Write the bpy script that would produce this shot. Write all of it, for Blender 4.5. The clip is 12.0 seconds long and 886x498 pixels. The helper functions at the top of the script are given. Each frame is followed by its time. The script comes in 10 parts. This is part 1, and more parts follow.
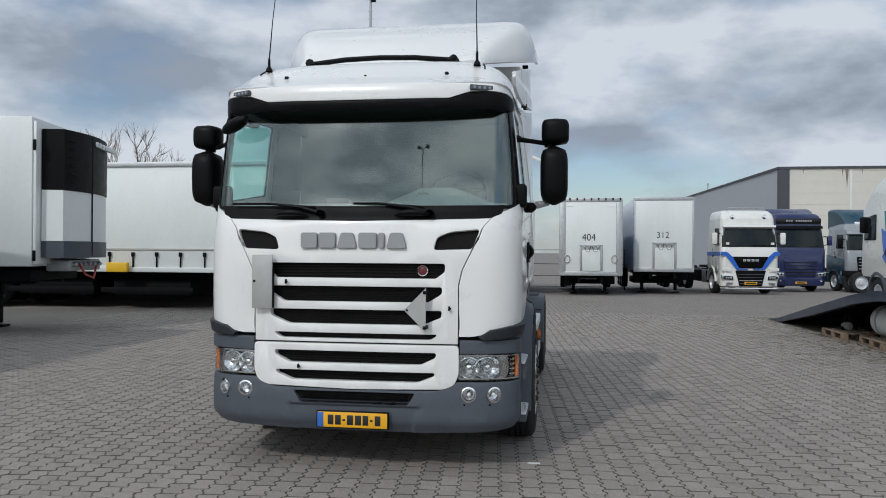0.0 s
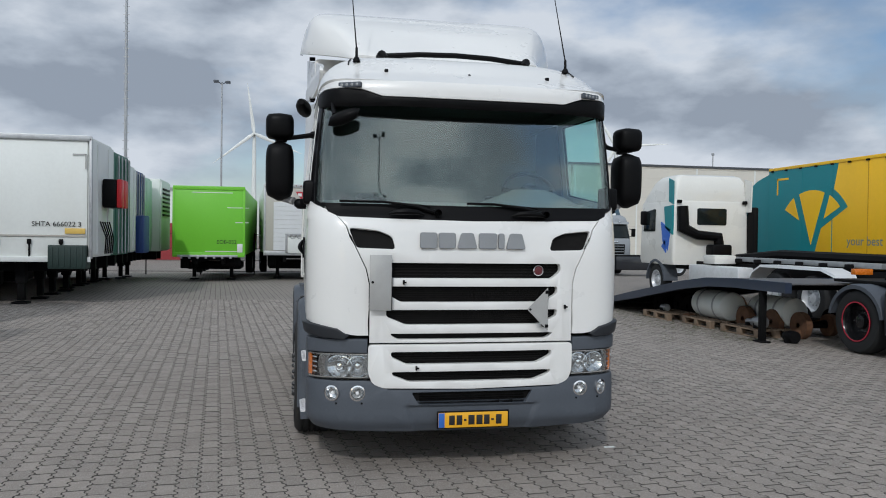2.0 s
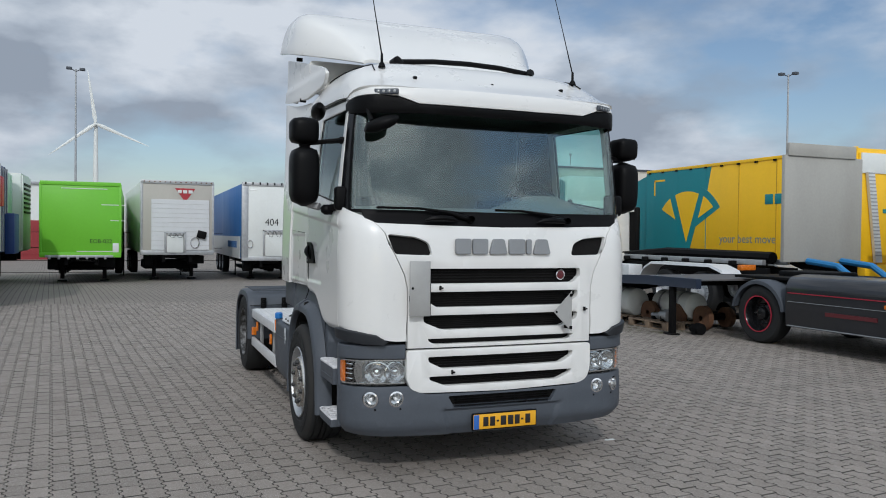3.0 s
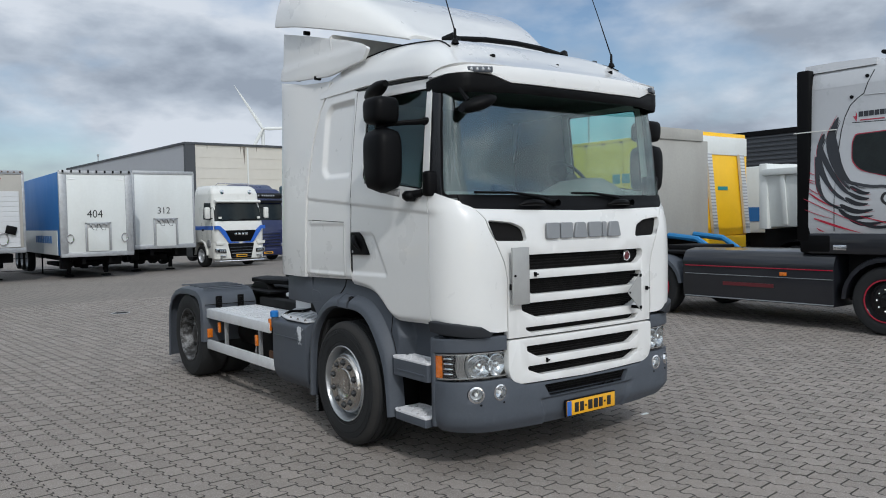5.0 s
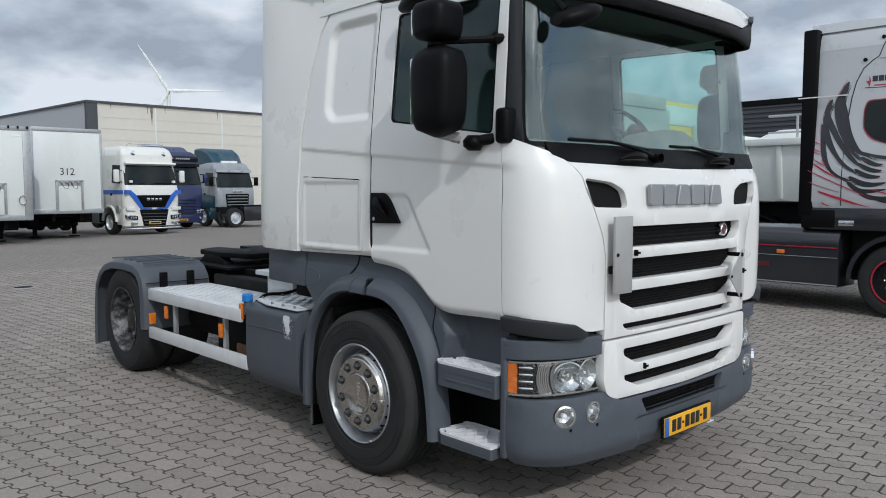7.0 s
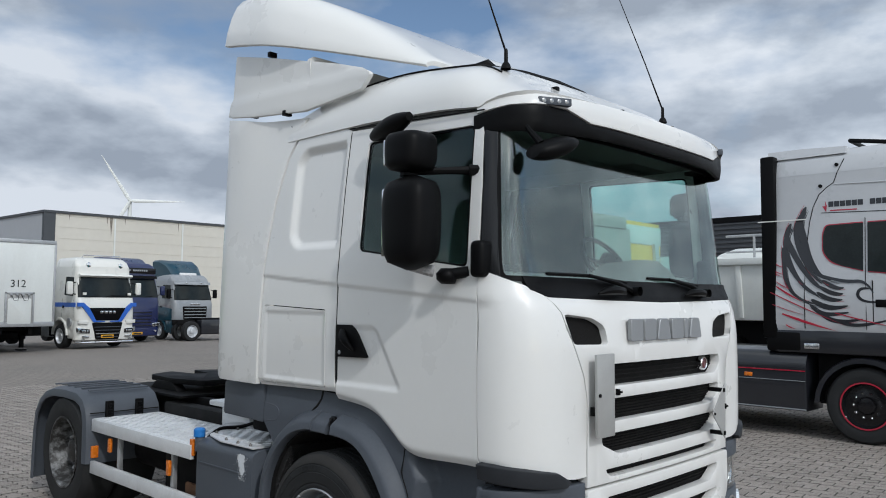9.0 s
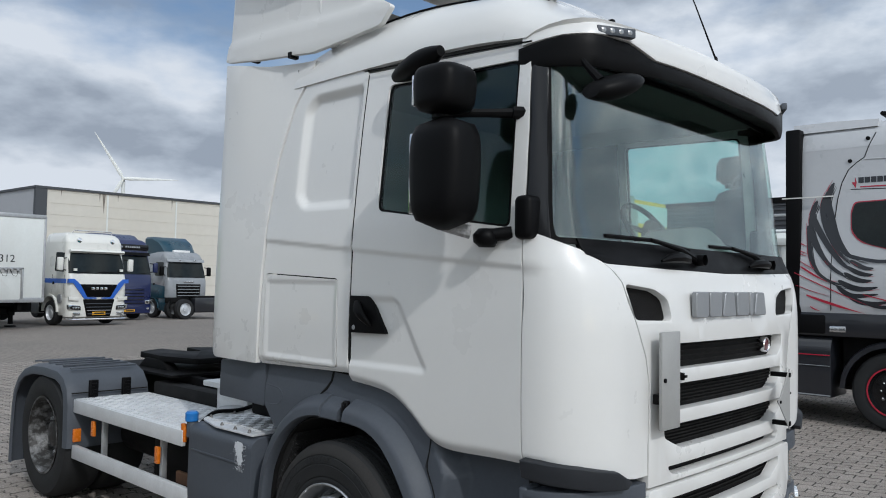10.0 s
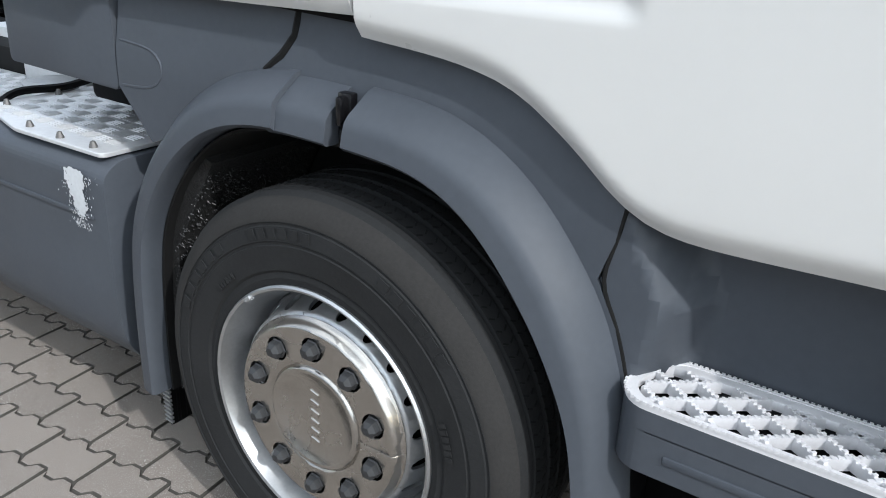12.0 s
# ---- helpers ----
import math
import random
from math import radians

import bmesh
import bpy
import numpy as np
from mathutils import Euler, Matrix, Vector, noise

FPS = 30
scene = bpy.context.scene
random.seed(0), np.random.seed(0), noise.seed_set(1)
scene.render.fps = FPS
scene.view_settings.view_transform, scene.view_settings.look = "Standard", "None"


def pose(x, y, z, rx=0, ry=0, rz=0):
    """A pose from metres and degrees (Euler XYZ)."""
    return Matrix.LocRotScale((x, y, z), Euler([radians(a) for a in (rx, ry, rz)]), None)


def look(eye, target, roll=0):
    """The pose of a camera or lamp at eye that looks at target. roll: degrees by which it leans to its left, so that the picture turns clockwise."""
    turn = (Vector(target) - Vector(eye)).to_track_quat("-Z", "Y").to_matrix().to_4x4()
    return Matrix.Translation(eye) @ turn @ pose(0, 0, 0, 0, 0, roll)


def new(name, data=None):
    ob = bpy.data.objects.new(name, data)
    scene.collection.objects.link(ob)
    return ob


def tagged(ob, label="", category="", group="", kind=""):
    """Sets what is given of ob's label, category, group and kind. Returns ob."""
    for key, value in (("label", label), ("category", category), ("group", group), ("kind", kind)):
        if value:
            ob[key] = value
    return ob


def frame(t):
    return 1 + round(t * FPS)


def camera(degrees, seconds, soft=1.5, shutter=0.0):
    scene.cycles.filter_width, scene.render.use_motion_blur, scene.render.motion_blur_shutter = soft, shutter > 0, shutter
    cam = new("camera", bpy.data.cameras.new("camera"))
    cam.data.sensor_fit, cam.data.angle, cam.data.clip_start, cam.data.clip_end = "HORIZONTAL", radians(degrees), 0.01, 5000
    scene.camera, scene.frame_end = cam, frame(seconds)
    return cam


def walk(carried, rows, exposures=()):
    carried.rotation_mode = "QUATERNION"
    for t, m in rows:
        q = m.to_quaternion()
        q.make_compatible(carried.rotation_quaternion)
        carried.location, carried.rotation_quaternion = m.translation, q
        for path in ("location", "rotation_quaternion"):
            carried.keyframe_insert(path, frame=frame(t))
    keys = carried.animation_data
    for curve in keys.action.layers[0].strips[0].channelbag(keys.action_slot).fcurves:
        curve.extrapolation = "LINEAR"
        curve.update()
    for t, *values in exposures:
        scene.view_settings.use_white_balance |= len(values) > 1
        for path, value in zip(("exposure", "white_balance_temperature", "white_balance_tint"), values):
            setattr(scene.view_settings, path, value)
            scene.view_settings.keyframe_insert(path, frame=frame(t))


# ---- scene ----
cam = camera(59.2, 12.0, 1.0)
METRES, EYE, TILT, LEAN, TURN = 11.492, 1.622, 0.0, 0.0, 8.7
START_X, START_Y = 1.498, -5.522
ROWS = [
    (0.0, 0.0, 0.0, 0.0, -0.0, 0.19, -0.33),
    (0.5, -0.0596, 0.007, 0.0014, -4.22, 0.03, -0.12),
    (1.0, -0.1204, 0.0148, 0.0034, -9.08, -0.24, -0.2),
    (1.5, -0.1817, 0.0253, 0.0066, -14.21, -0.57, -0.5),
    (2.0, -0.2436, 0.0348, 0.0087, -19.84, -0.85, -0.78),
    (2.5, -0.2986, 0.0522, 0.0113, -25.19, -0.95, -0.86),
    (4.5, -0.4663, 0.1641, 0.0165, -43.01, -1.64, 0.82),
    (5.0, -0.4819, 0.2063, 0.0153, -45.55, -2.2, 1.12),
    (5.5, -0.4786, 0.2501, 0.0145, -47.78, -3.09, 1.22),
    (6.0, -0.4632, 0.2955, 0.0113, -49.66, -4.22, 1.02),
    (6.5, -0.4466, 0.334, 0.0089, -51.2, -5.18, 0.61),
    (8.5, -0.4282, 0.3639, 0.0168, -54.47, 1.69, -0.41),
    (9.0, -0.4249, 0.3665, 0.0192, -54.83, 3.82, -0.38),
    (9.5, -0.4128, 0.3792, 0.0184, -55.09, 4.52, -0.53),
    (10.0, -0.3919, 0.4086, 0.0135, -55.28, 2.48, -0.99),
    (10.5, -0.3606, 0.446, 0.005, -55.94, -3.32, -1.66),
    (11.0, -0.3269, 0.4882, -0.0023, -57.63, -9.98, -2.06),
    (11.5, -0.2918, 0.5251, -0.0054, -60.49, -16.42, -2.26),
    (12.0, -0.2472, 0.5649, -0.0102, -64.5, -23.34, -2.52),
]
walk(cam, [(t, pose(START_X, START_Y, EYE, TILT, LEAN, TURN) @ pose(METRES * x, METRES * y, METRES * z, 90 + pitch, roll, yaw)) for t, x, y, z, yaw, pitch, roll in ROWS],
     [(0.0, -0.33, 6080, 9), (5.0, -0.24, 6080, 9), (6.0, -0.14, 6080, 9), (6.5, -0.12, 6080, 9), (8.5, -0.20, 6080, 9), (10.3, -0.22, 6080, 9), (11.0, -0.05, 6080, 9), (11.5, 0.26, 6080, 9), (12.0, 0.68, 6080, 9)])

# ---- world and sun ----
SUN_EL, SUN_ROT = radians(36.8), radians(201)
world = bpy.data.worlds.new("sky")
scene.world = world
world.use_nodes = True
wt = world.node_tree
wt.nodes.clear()


def wn(kind, **values):
    n = wt.nodes.new(kind)
    for k, v in values.items():
        n.inputs[k.replace("_", " ")].default_value = v
    return n


sky = wn("ShaderNodeTexSky")
sky.sky_type, sky.sun_disc, sky.sun_elevation, sky.sun_rotation = "NISHITA", False, SUN_EL, SUN_ROT
sky_scale = wn("ShaderNodeVectorMath")
sky_scale.operation = "SCALE"
sky_scale.inputs["Scale"].default_value = 0.10
coord = wn("ShaderNodeTexCoord")
split = wn("ShaderNodeSeparateXYZ")
squash = wn("ShaderNodeCombineXYZ")
tall = wn("ShaderNodeMath")
tall.operation = "MULTIPLY"
tall.inputs[1].default_value = 2.3
toward = wn("ShaderNodeVectorMath")
toward.operation = "ADD"
toward.inputs[1].default_value = (-0.03, -0.04, 0.16)
cover = wn("ShaderNodeTexNoise", Scale=2.1, Detail=9.0, Roughness=0.52)
thick, thick_lit = wn("ShaderNodeTexNoise", Scale=3.4, Detail=7.0, Roughness=0.52), wn("ShaderNodeTexNoise", Scale=3.4, Detail=7.0, Roughness=0.52)
relief = wn("ShaderNodeMath")
relief.operation = "SUBTRACT"
tone = wn("ShaderNodeMath")
tone.operation = "MULTIPLY_ADD"
tone.inputs[1].default_value, tone.inputs[2].default_value = 2.0, 0.52
cover_ramp, shade_ramp = wn("ShaderNodeValToRGB"), wn("ShaderNodeValToRGB")
cover_ramp.color_ramp.elements[0].position, cover_ramp.color_ramp.elements[1].position = 0.36, 0.49
e = shade_ramp.color_ramp.elements
e[0].position, e[0].color = 0.30, (0.35, 0.39, 0.45, 1)
e[1].position, e[1].color = 0.74, (0.76, 0.785, 0.82, 1)
m = e.new(0.50)
m.color = (0.515, 0.56, 0.62, 1)
glow_dot = wn("ShaderNodeVectorMath")
glow_dot.operation = "DOT_PRODUCT"
glow_dot.inputs[1].default_value = Vector((-0.25, -1.25, 1.0)).normalized()
glow = wn("ShaderNodeMapRange")
glow.interpolation_type = "SMOOTHSTEP"
glow.inputs["From Min"].default_value, glow.inputs["From Max"].default_value = -0.50, 1.0
glow.inputs["To Min"].default_value, glow.inputs["To Max"].default_value = 1.08, 2.1
glow_red, glow_blue = wn("ShaderNodeMath"), wn("ShaderNodeMath")
glow_red.operation = glow_blue.operation = "MULTIPLY_ADD"
glow_red.inputs[1].default_value, glow_red.inputs[2].default_value = 1.03, -0.033
glow_blue.inputs[1].default_value, glow_blue.inputs[2].default_value = 0.89, 0.12
glow_colour = wn("ShaderNodeCombineXYZ")
lit_sky = wn("ShaderNodeVectorMath")
lit_sky.operation = "MULTIPLY"
blend = wn("ShaderNodeMix")
blend.data_type = "RGBA"
back = wn("ShaderNodeBackground", Strength=1.0)
out = wn("ShaderNodeOutputWorld")
L = wt.links.new
L(sky.outputs[0], sky_scale.inputs[0])
L(coord.outputs["Generated"], split.inputs[0])
L(split.outputs[0], squash.inputs[0])
L(split.outputs[1], squash.inputs[1])
L(split.outputs[2], tall.inputs[0])
L(tall.outputs[0], squash.inputs[2])
L(squash.outputs[0], toward.inputs[0])
L(squash.outputs[0], cover.inputs["Vector"])
L(squash.outputs[0], thick.inputs["Vector"])
L(toward.outputs[0], thick_lit.inputs["Vector"])
L(thick.outputs[0], relief.inputs[0])
L(thick_lit.outputs[0], relief.inputs[1])
L(relief.outputs[0], tone.inputs[0])
L(cover.outputs[0], cover_ramp.inputs[0])
L(tone.outputs[0], shade_ramp.inputs[0])
L(cover_ramp.outputs[0], blend.inputs[0])
L(sky_scale.outputs[0], blend.inputs[6])
L(shade_ramp.outputs[0], blend.inputs[7])
L(coord.outputs["Generated"], glow_dot.inputs[0])
L(glow_dot.outputs["Value"], glow.inputs["Value"])
L(blend.outputs[2], lit_sky.inputs[0])
L(glow.outputs["Result"], glow_red.inputs[0])
L(glow.outputs["Result"], glow_blue.inputs[0])
L(glow_red.outputs[0], glow_colour.inputs[0])
L(glow.outputs["Result"], glow_colour.inputs[1])
L(glow_blue.outputs[0], glow_colour.inputs[2])
L(glow_colour.outputs[0], lit_sky.inputs[1])
L(lit_sky.outputs[0], back.inputs[0])
L(back.outputs[0], out.inputs[0])

sun = new("sun", bpy.data.lights.new("sun", "SUN"))
sun.data.energy, sun.data.angle, sun.data.color = 1.65, radians(1.2), (1.0, 0.965, 0.92)
sun.matrix_world = look((-0.48 * 20, -1.25 * 20, 20), (0, 0, 0))

# ---- materials ----
MATS = {}


def mat(name, col, rough=0.5, metal=0.0, var=0.08, scale=6.0, bump=0.0, bscale=120.0, coat=0.0, streak=0.0, dirt=0.0,
        dirt_col=(0.12, 0.10, 0.08), pick=None, trans=0.0, ior=1.45, spec=0.5, speck=0.0):
    """A surface with variation at two scales, optional stains, grain relief and a random tint for each piece."""
    if name in MATS:
        return MATS[name]
    m = bpy.data.materials.new(name)
    m.use_nodes = True
    t = m.node_tree
    b = t.nodes["Principled BSDF"]
    link = t.links.new

    def node(kind, **kw):
        n = t.nodes.new(kind)
        for k, v in kw.items():
            n.inputs[k].default_value = v
        return n

    tc = node("ShaderNodeTexCoord")
    n1 = node("ShaderNodeTexNoise", Scale=scale, Detail=5.0, Roughness=0.6)
    n2 = node("ShaderNodeTexNoise", Scale=scale * 14, Detail=3.0)
    vec = tc.outputs["Object"]
    if streak:
        mp = node("ShaderNodeMapping", Scale=(1, 1, streak))
        link(vec, mp.inputs[0])
        vec = mp.outputs[0]
    link(vec, n1.inputs["Vector"])
    link(tc.outputs["Object"], n2.inputs["Vector"])
    add = node("ShaderNodeMath")
    add.operation = "MULTIPLY_ADD"
    link(n2.outputs[0], add.inputs[0])
    add.inputs[1].default_value = 0.5
    link(n1.outputs[0], add.inputs[2])
    mr = node("ShaderNodeMapRange")
    mr.inputs[1].default_value, mr.inputs[2].default_value = 0.45, 1.05
    mr.inputs[3].default_value, mr.inputs[4].default_value = 1 - var, 1 + var
    link(add.outputs[0], mr.inputs[0])
    value = mr.outputs[0]
    if pick:
        rnd = node("ShaderNodeObjectInfo").outputs["Random"] if pick == "object" else node("ShaderNodeNewGeometry").outputs["Random Per Island"]
        pr = node("ShaderNodeMapRange")
        pr.inputs[3].default_value, pr.inputs[4].default_value = 0.88, 1.12
        link(rnd, pr.inputs[0])
        mul = node("ShaderNodeMath")
        mul.operation = "MULTIPLY"
        link(value, mul.inputs[0])
        link(pr.outputs[0], mul.inputs[1])
        value = mul.outputs[0]
    sc = node("ShaderNodeVectorMath")
    sc.operation = "SCALE"
    sc.inputs[0].default_value = col
    link(value, sc.inputs["Scale"])
    colour = sc.outputs[0]
    if dirt:
        n3 = node("ShaderNodeTexNoise", Scale=scale * 0.55, Detail=8.0, Roughness=0.68)
        link(vec, n3.inputs["Vector"])
        dr = node("ShaderNodeMapRange")
        dr.inputs[1].default_value, dr.inputs[2].default_value, dr.inputs[4].default_value = 0.48, 0.75, dirt
        link(n3.outputs[0], dr.inputs[0])
        mx = node("ShaderNodeMix")
        mx.data_type = "RGBA"
        link(dr.outputs[0], mx.inputs[0])
        link(colour, mx.inputs[6])
        mx.inputs[7].default_value = (*dirt_col, 1)
        colour = mx.outputs[2]
    if speck:
        n4 = node("ShaderNodeTexNoise", Scale=260.0, Detail=2.0, Roughness=0.7)
        link(tc.outputs["Object"], n4.inputs["Vector"])
        sr = node("ShaderNodeMapRange")
        sr.inputs[1].default_value, sr.inputs[2].default_value, sr.inputs[4].default_value = 0.56, 0.68, speck
        link(n4.outputs[0], sr.inputs[0])
        sx = node("ShaderNodeMix")
        sx.data_type = "RGBA"
        link(sr.outputs[0], sx.inputs[0])
        link(colour, sx.inputs[6])
        sx.inputs[7].default_value = (0.55, 0.53, 0.50, 1)
        colour = sx.outputs[2]
    link(colour, b.inputs["Base Color"])
    rr = node("ShaderNodeMapRange")
    rr.inputs[1].default_value, rr.inputs[2].default_value = 0.3, 0.7
    rr.inputs[3].default_value, rr.inputs[4].default_value = max(rough - 0.06, 0.01), min(rough + 0.08, 1)
    link(n1.outputs[0], rr.inputs[0])
    link(rr.outputs[0], b.inputs["Roughness"])
    b.inputs["Metallic"].default_value = metal
    b.inputs["Coat Weight"].default_value = coat
    b.inputs["Coat Roughness"].default_value = 0.05
    b.inputs["Transmission Weight"].default_value = trans
    b.inputs["IOR"].default_value = ior
    b.inputs["Specular IOR Level"].default_value = spec
    if bump:
        nb = node("ShaderNodeTexNoise", Scale=bscale, Detail=3.0)
        link(tc.outputs["Object"], nb.inputs["Vector"])
        bp = node("ShaderNodeBump", Strength=bump, Distance=0.004)
        link(nb.outputs[0], bp.inputs["Height"])
        link(bp.outputs[0], b.inputs["Normal"])
    MATS[name] = m
    return m


def glass(name, col, base=0.04):
    """Thin tinted glass: a clear tint that lets light through, with a real surface gloss."""
    m = bpy.data.materials.new(name)
    m.use_nodes = True
    t = m.node_tree
    t.nodes.clear()
    tr = t.nodes.new("ShaderNodeBsdfTransparent")
    tr.inputs[0].default_value = (*[c ** 0.5 for c in col], 1)
    gl = t.nodes.new("ShaderNodeBsdfGlossy")
    gl.inputs[0].default_value, gl.inputs[1].default_value = (1, 1, 1, 1), 0.0
    lw = t.nodes.new("ShaderNodeLayerWeight")
    pw = t.nodes.new("ShaderNodeMath")
    pw.operation, pw.inputs[1].default_value = "POWER", 4.0
    mp = t.nodes.new("ShaderNodeMath")
    mp.operation, mp.inputs[1].default_value = "MULTIPLY_ADD", 0.5
    mp.inputs[2].default_value = base
    mp.use_clamp = True
    mx, o = t.nodes.new("ShaderNodeMixShader"), t.nodes.new("ShaderNodeOutputMaterial")
    t.links.new(lw.outputs["Facing"], pw.inputs[0])
    t.links.new(pw.outputs[0], mp.inputs[0])
    t.links.new(mp.outputs[0], mx.inputs[0])
    t.links.new(tr.outputs[0], mx.inputs[1])
    t.links.new(gl.outputs[0], mx.inputs[2])
    t.links.new(mx.outputs[0], o.inputs[0])
    MATS[name] = m
    return m


WHITE = mat("white_paint", (0.69, 0.685, 0.665), 0.3, var=0.012, scale=2.5, coat=0.6, bump=0.006, bscale=30, dirt=0.03, dirt_col=(0.55, 0.53, 0.48))
PLASTIC = mat("grey_plastic", (0.068, 0.077, 0.092), 0.5, var=0.10, scale=4, bump=0.10, bscale=900, dirt=0.15, dirt_col=(0.088, 0.093, 0.101), spec=0.35)
BLACK = mat("black_plastic", (0.0034, 0.0034, 0.0038), 0.46, var=0.15, scale=6, bump=0.06, bscale=500, spec=0.12)
GLOSSBLACK = mat("black_gloss", (0.006, 0.006, 0.007), 0.2, var=0.1, scale=4)
# Near-black for seams, hollows and undersides; hollows get their shade as colour.
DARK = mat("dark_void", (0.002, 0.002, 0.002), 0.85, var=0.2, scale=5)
CHASSIS = mat("chassis_black", (0.005, 0.005, 0.0055), 0.62, var=0.3, scale=5, bump=0.15, bscale=60, dirt=0.4, dirt_col=(0.014, 0.013, 0.011), spec=0.12)
MESHBLACK = mat("grille_black", (0.0085, 0.008, 0.0078), 0.6, var=0.2, scale=14, bump=0.3, bscale=260, dirt=0.3, dirt_col=(0.024, 0.023, 0.021), spec=0.1)
TYRE = mat("tyre_rubber", (0.020, 0.0207, 0.0215), 0.75, var=0.22, scale=7, bump=0.25, bscale=140, dirt=0.35, dirt_col=(0.026, 0.0265, 0.027), spec=0.25)
RIM = mat("rim_silver", (0.55, 0.57, 0.59), 0.38, metal=0.35, var=0.10, scale=9, bump=0.05, bscale=90, dirt=0.25, dirt_col=(0.2, 0.19, 0.18))
STEEL = mat("polished_steel", (0.50, 0.48, 0.45), 0.24, metal=1.0, var=0.08, scale=8, bump=0.04, bscale=50, dirt=0.25, dirt_col=(0.22, 0.20, 0.17))
ALU = mat("aluminium", (0.68, 0.69, 0.70), 0.45, metal=0.35, var=0.10, scale=6, bump=0.08, bscale=160, dirt=0.3, dirt_col=(0.33, 0.32, 0.30))
TREAD = mat("step_aluminium", (0.80, 0.795, 0.81), 0.5, metal=0.2, var=0.06, scale=9, bump=0.06, bscale=180, dirt=0.2, dirt_col=(0.5, 0.49, 0.48))
GALV = mat("galvanised_steel", (0.40, 0.41, 0.42), 0.5, metal=0.6, var=0.18, scale=8, bump=0.08, bscale=80, dirt=0.3, dirt_col=(0.22, 0.21, 0.2))
CHROME = mat("chrome", (0.75, 0.75, 0.76), 0.08, metal=1.0, var=0.03)
SILVER = mat("letter_silver", (0.27, 0.28, 0.29), 0.38, metal=0.35, var=0.05)
GREYPLATE = mat("grey_plate", (0.36, 0.36, 0.35), 0.5, metal=0.25, var=0.06, scale=9, dirt=0.2, dirt_col=(0.24, 0.23, 0.21))
YELLOW = mat("plate_yellow", (0.72, 0.36, 0.012), 0.45, var=0.05, scale=10)
BLUE = mat("plate_blue", (0.03, 0.12, 0.42), 0.45, var=0.05)
INK = mat("ink_black", (0.012, 0.012, 0.012), 0.5, var=0.1)
ORANGE = mat("amber_lens", (0.62, 0.16, 0.012), 0.25, var=0.12, scale=30, coat=0.4)
RED = mat("red_lens", (0.42, 0.012, 0.016), 0.3, var=0.1, scale=20, coat=0.3)
BADGE_RED = mat("badge_red", (0.10, 0.016, 0.02), 0.3, var=0.1)
REFLECT = mat("lamp_reflector", (0.60, 0.61, 0.62), 0.16, metal=0.92, var=0.2, scale=14)
LEDWHITE = mat("led_white", (0.8, 0.8, 0.8), 0.3, var=0.05)
INTERIOR = mat("cab_interior", (0.16, 0.16, 0.155), 0.8, var=0.15, scale=8)
SEAT = mat("seat_fabric", (0.045, 0.047, 0.052), 0.9, var=0.2, scale=12, bump=0.2, bscale=300)
CLEAR = glass("lamp_glass", (0.93, 0.95, 0.95))
SCREEN = glass("windscreen_glass", (0.66, 0.86, 0.81), 0.085)
SIDEGLASS = glass("side_glass", (0.52, 0.78, 0.74), 0.03)
DARKGLASS = mat("dark_glass", (0.010, 0.014, 0.014), 0.05, var=0.5, scale=3, spec=0.28)
MIRROR = mat("mirror_glass", (0.9, 0.9, 0.9), 0.01, metal=1.0, var=0.0)
RUST = mat("rusty_steel", (0.13, 0.065, 0.035), 0.8, var=0.35, scale=10, bump=0.3, bscale=80)
WOOD = mat("pallet_wood", (0.20, 0.145, 0.10), 0.85, var=0.3, scale=9, streak=0.2, bump=0.3, bscale=60)


# ---- mesh helpers ----
def box(bm, a, b, bev=0.0, seg=2, turn=None):
    c = [(p + q) / 2 for p, q in zip(a, b)]
    s = [abs(q - p) for p, q in zip(a, b)]
    m = Matrix.Translation(c) @ Matrix.Diagonal((*s, 1))
    if turn is not None:
        m = Matrix.Translation(c) @ turn @ Matrix.Diagonal((*s, 1))
    vs = bmesh.ops.create_cube(bm, size=1, matrix=m)["verts"]
    if bev:
        es = list({e for v in vs for e in v.link_edges})
        bmesh.ops.bevel(bm, geom=es, offset=bev, segments=seg, profile=0.5, affect="EDGES", clamp_overlap=True)
    return bm


def prism(bm, pts, axis, a, b, bev=0.0, seg=2):
    """A polygon pushed along an axis. pts: for x (y, z), for y (x, z), for z (x, y)."""
    def at(p, h):
        return {"x": (h, p[0], p[1]), "y": (p[0], h, p[1]), "z": (p[0], p[1], h)}[axis]
    lo, hi = [bm.verts.new(at(p, a)) for p in pts], [bm.verts.new(at(p, b)) for p in pts]
    fs = [bm.faces.new(lo), bm.faces.new(hi)]
    n = len(pts)
    for i in range(n):
        fs.append(bm.faces.new((lo[i], lo[(i + 1) % n], hi[(i + 1) % n], hi[i])))
    bmesh.ops.recalc_face_normals(bm, faces=fs)
    if bev:
        es = list({e for v in lo + hi for e in v.link_edges})
        bmesh.ops.bevel(bm, geom=es, offset=bev, segments=seg, profile=0.5, affect="EDGES", clamp_overlap=True)
    return bm


def loft(bm, rings, closed=True, cap=True):
    vs = [[bm.verts.new(p) for p in r] for r in rings]
    n = len(rings[0])
    for r, q in zip(vs, vs[1:]):
        for i in range(n if closed else n - 1):
            j = (i + 1) % n
            try:
                bm.faces.new((r[i], r[j], q[j], q[i]))
            except ValueError:
                pass
    if cap and closed:
        bm.faces.new(vs[0])
        bm.faces.new(vs[-1])
    return bm


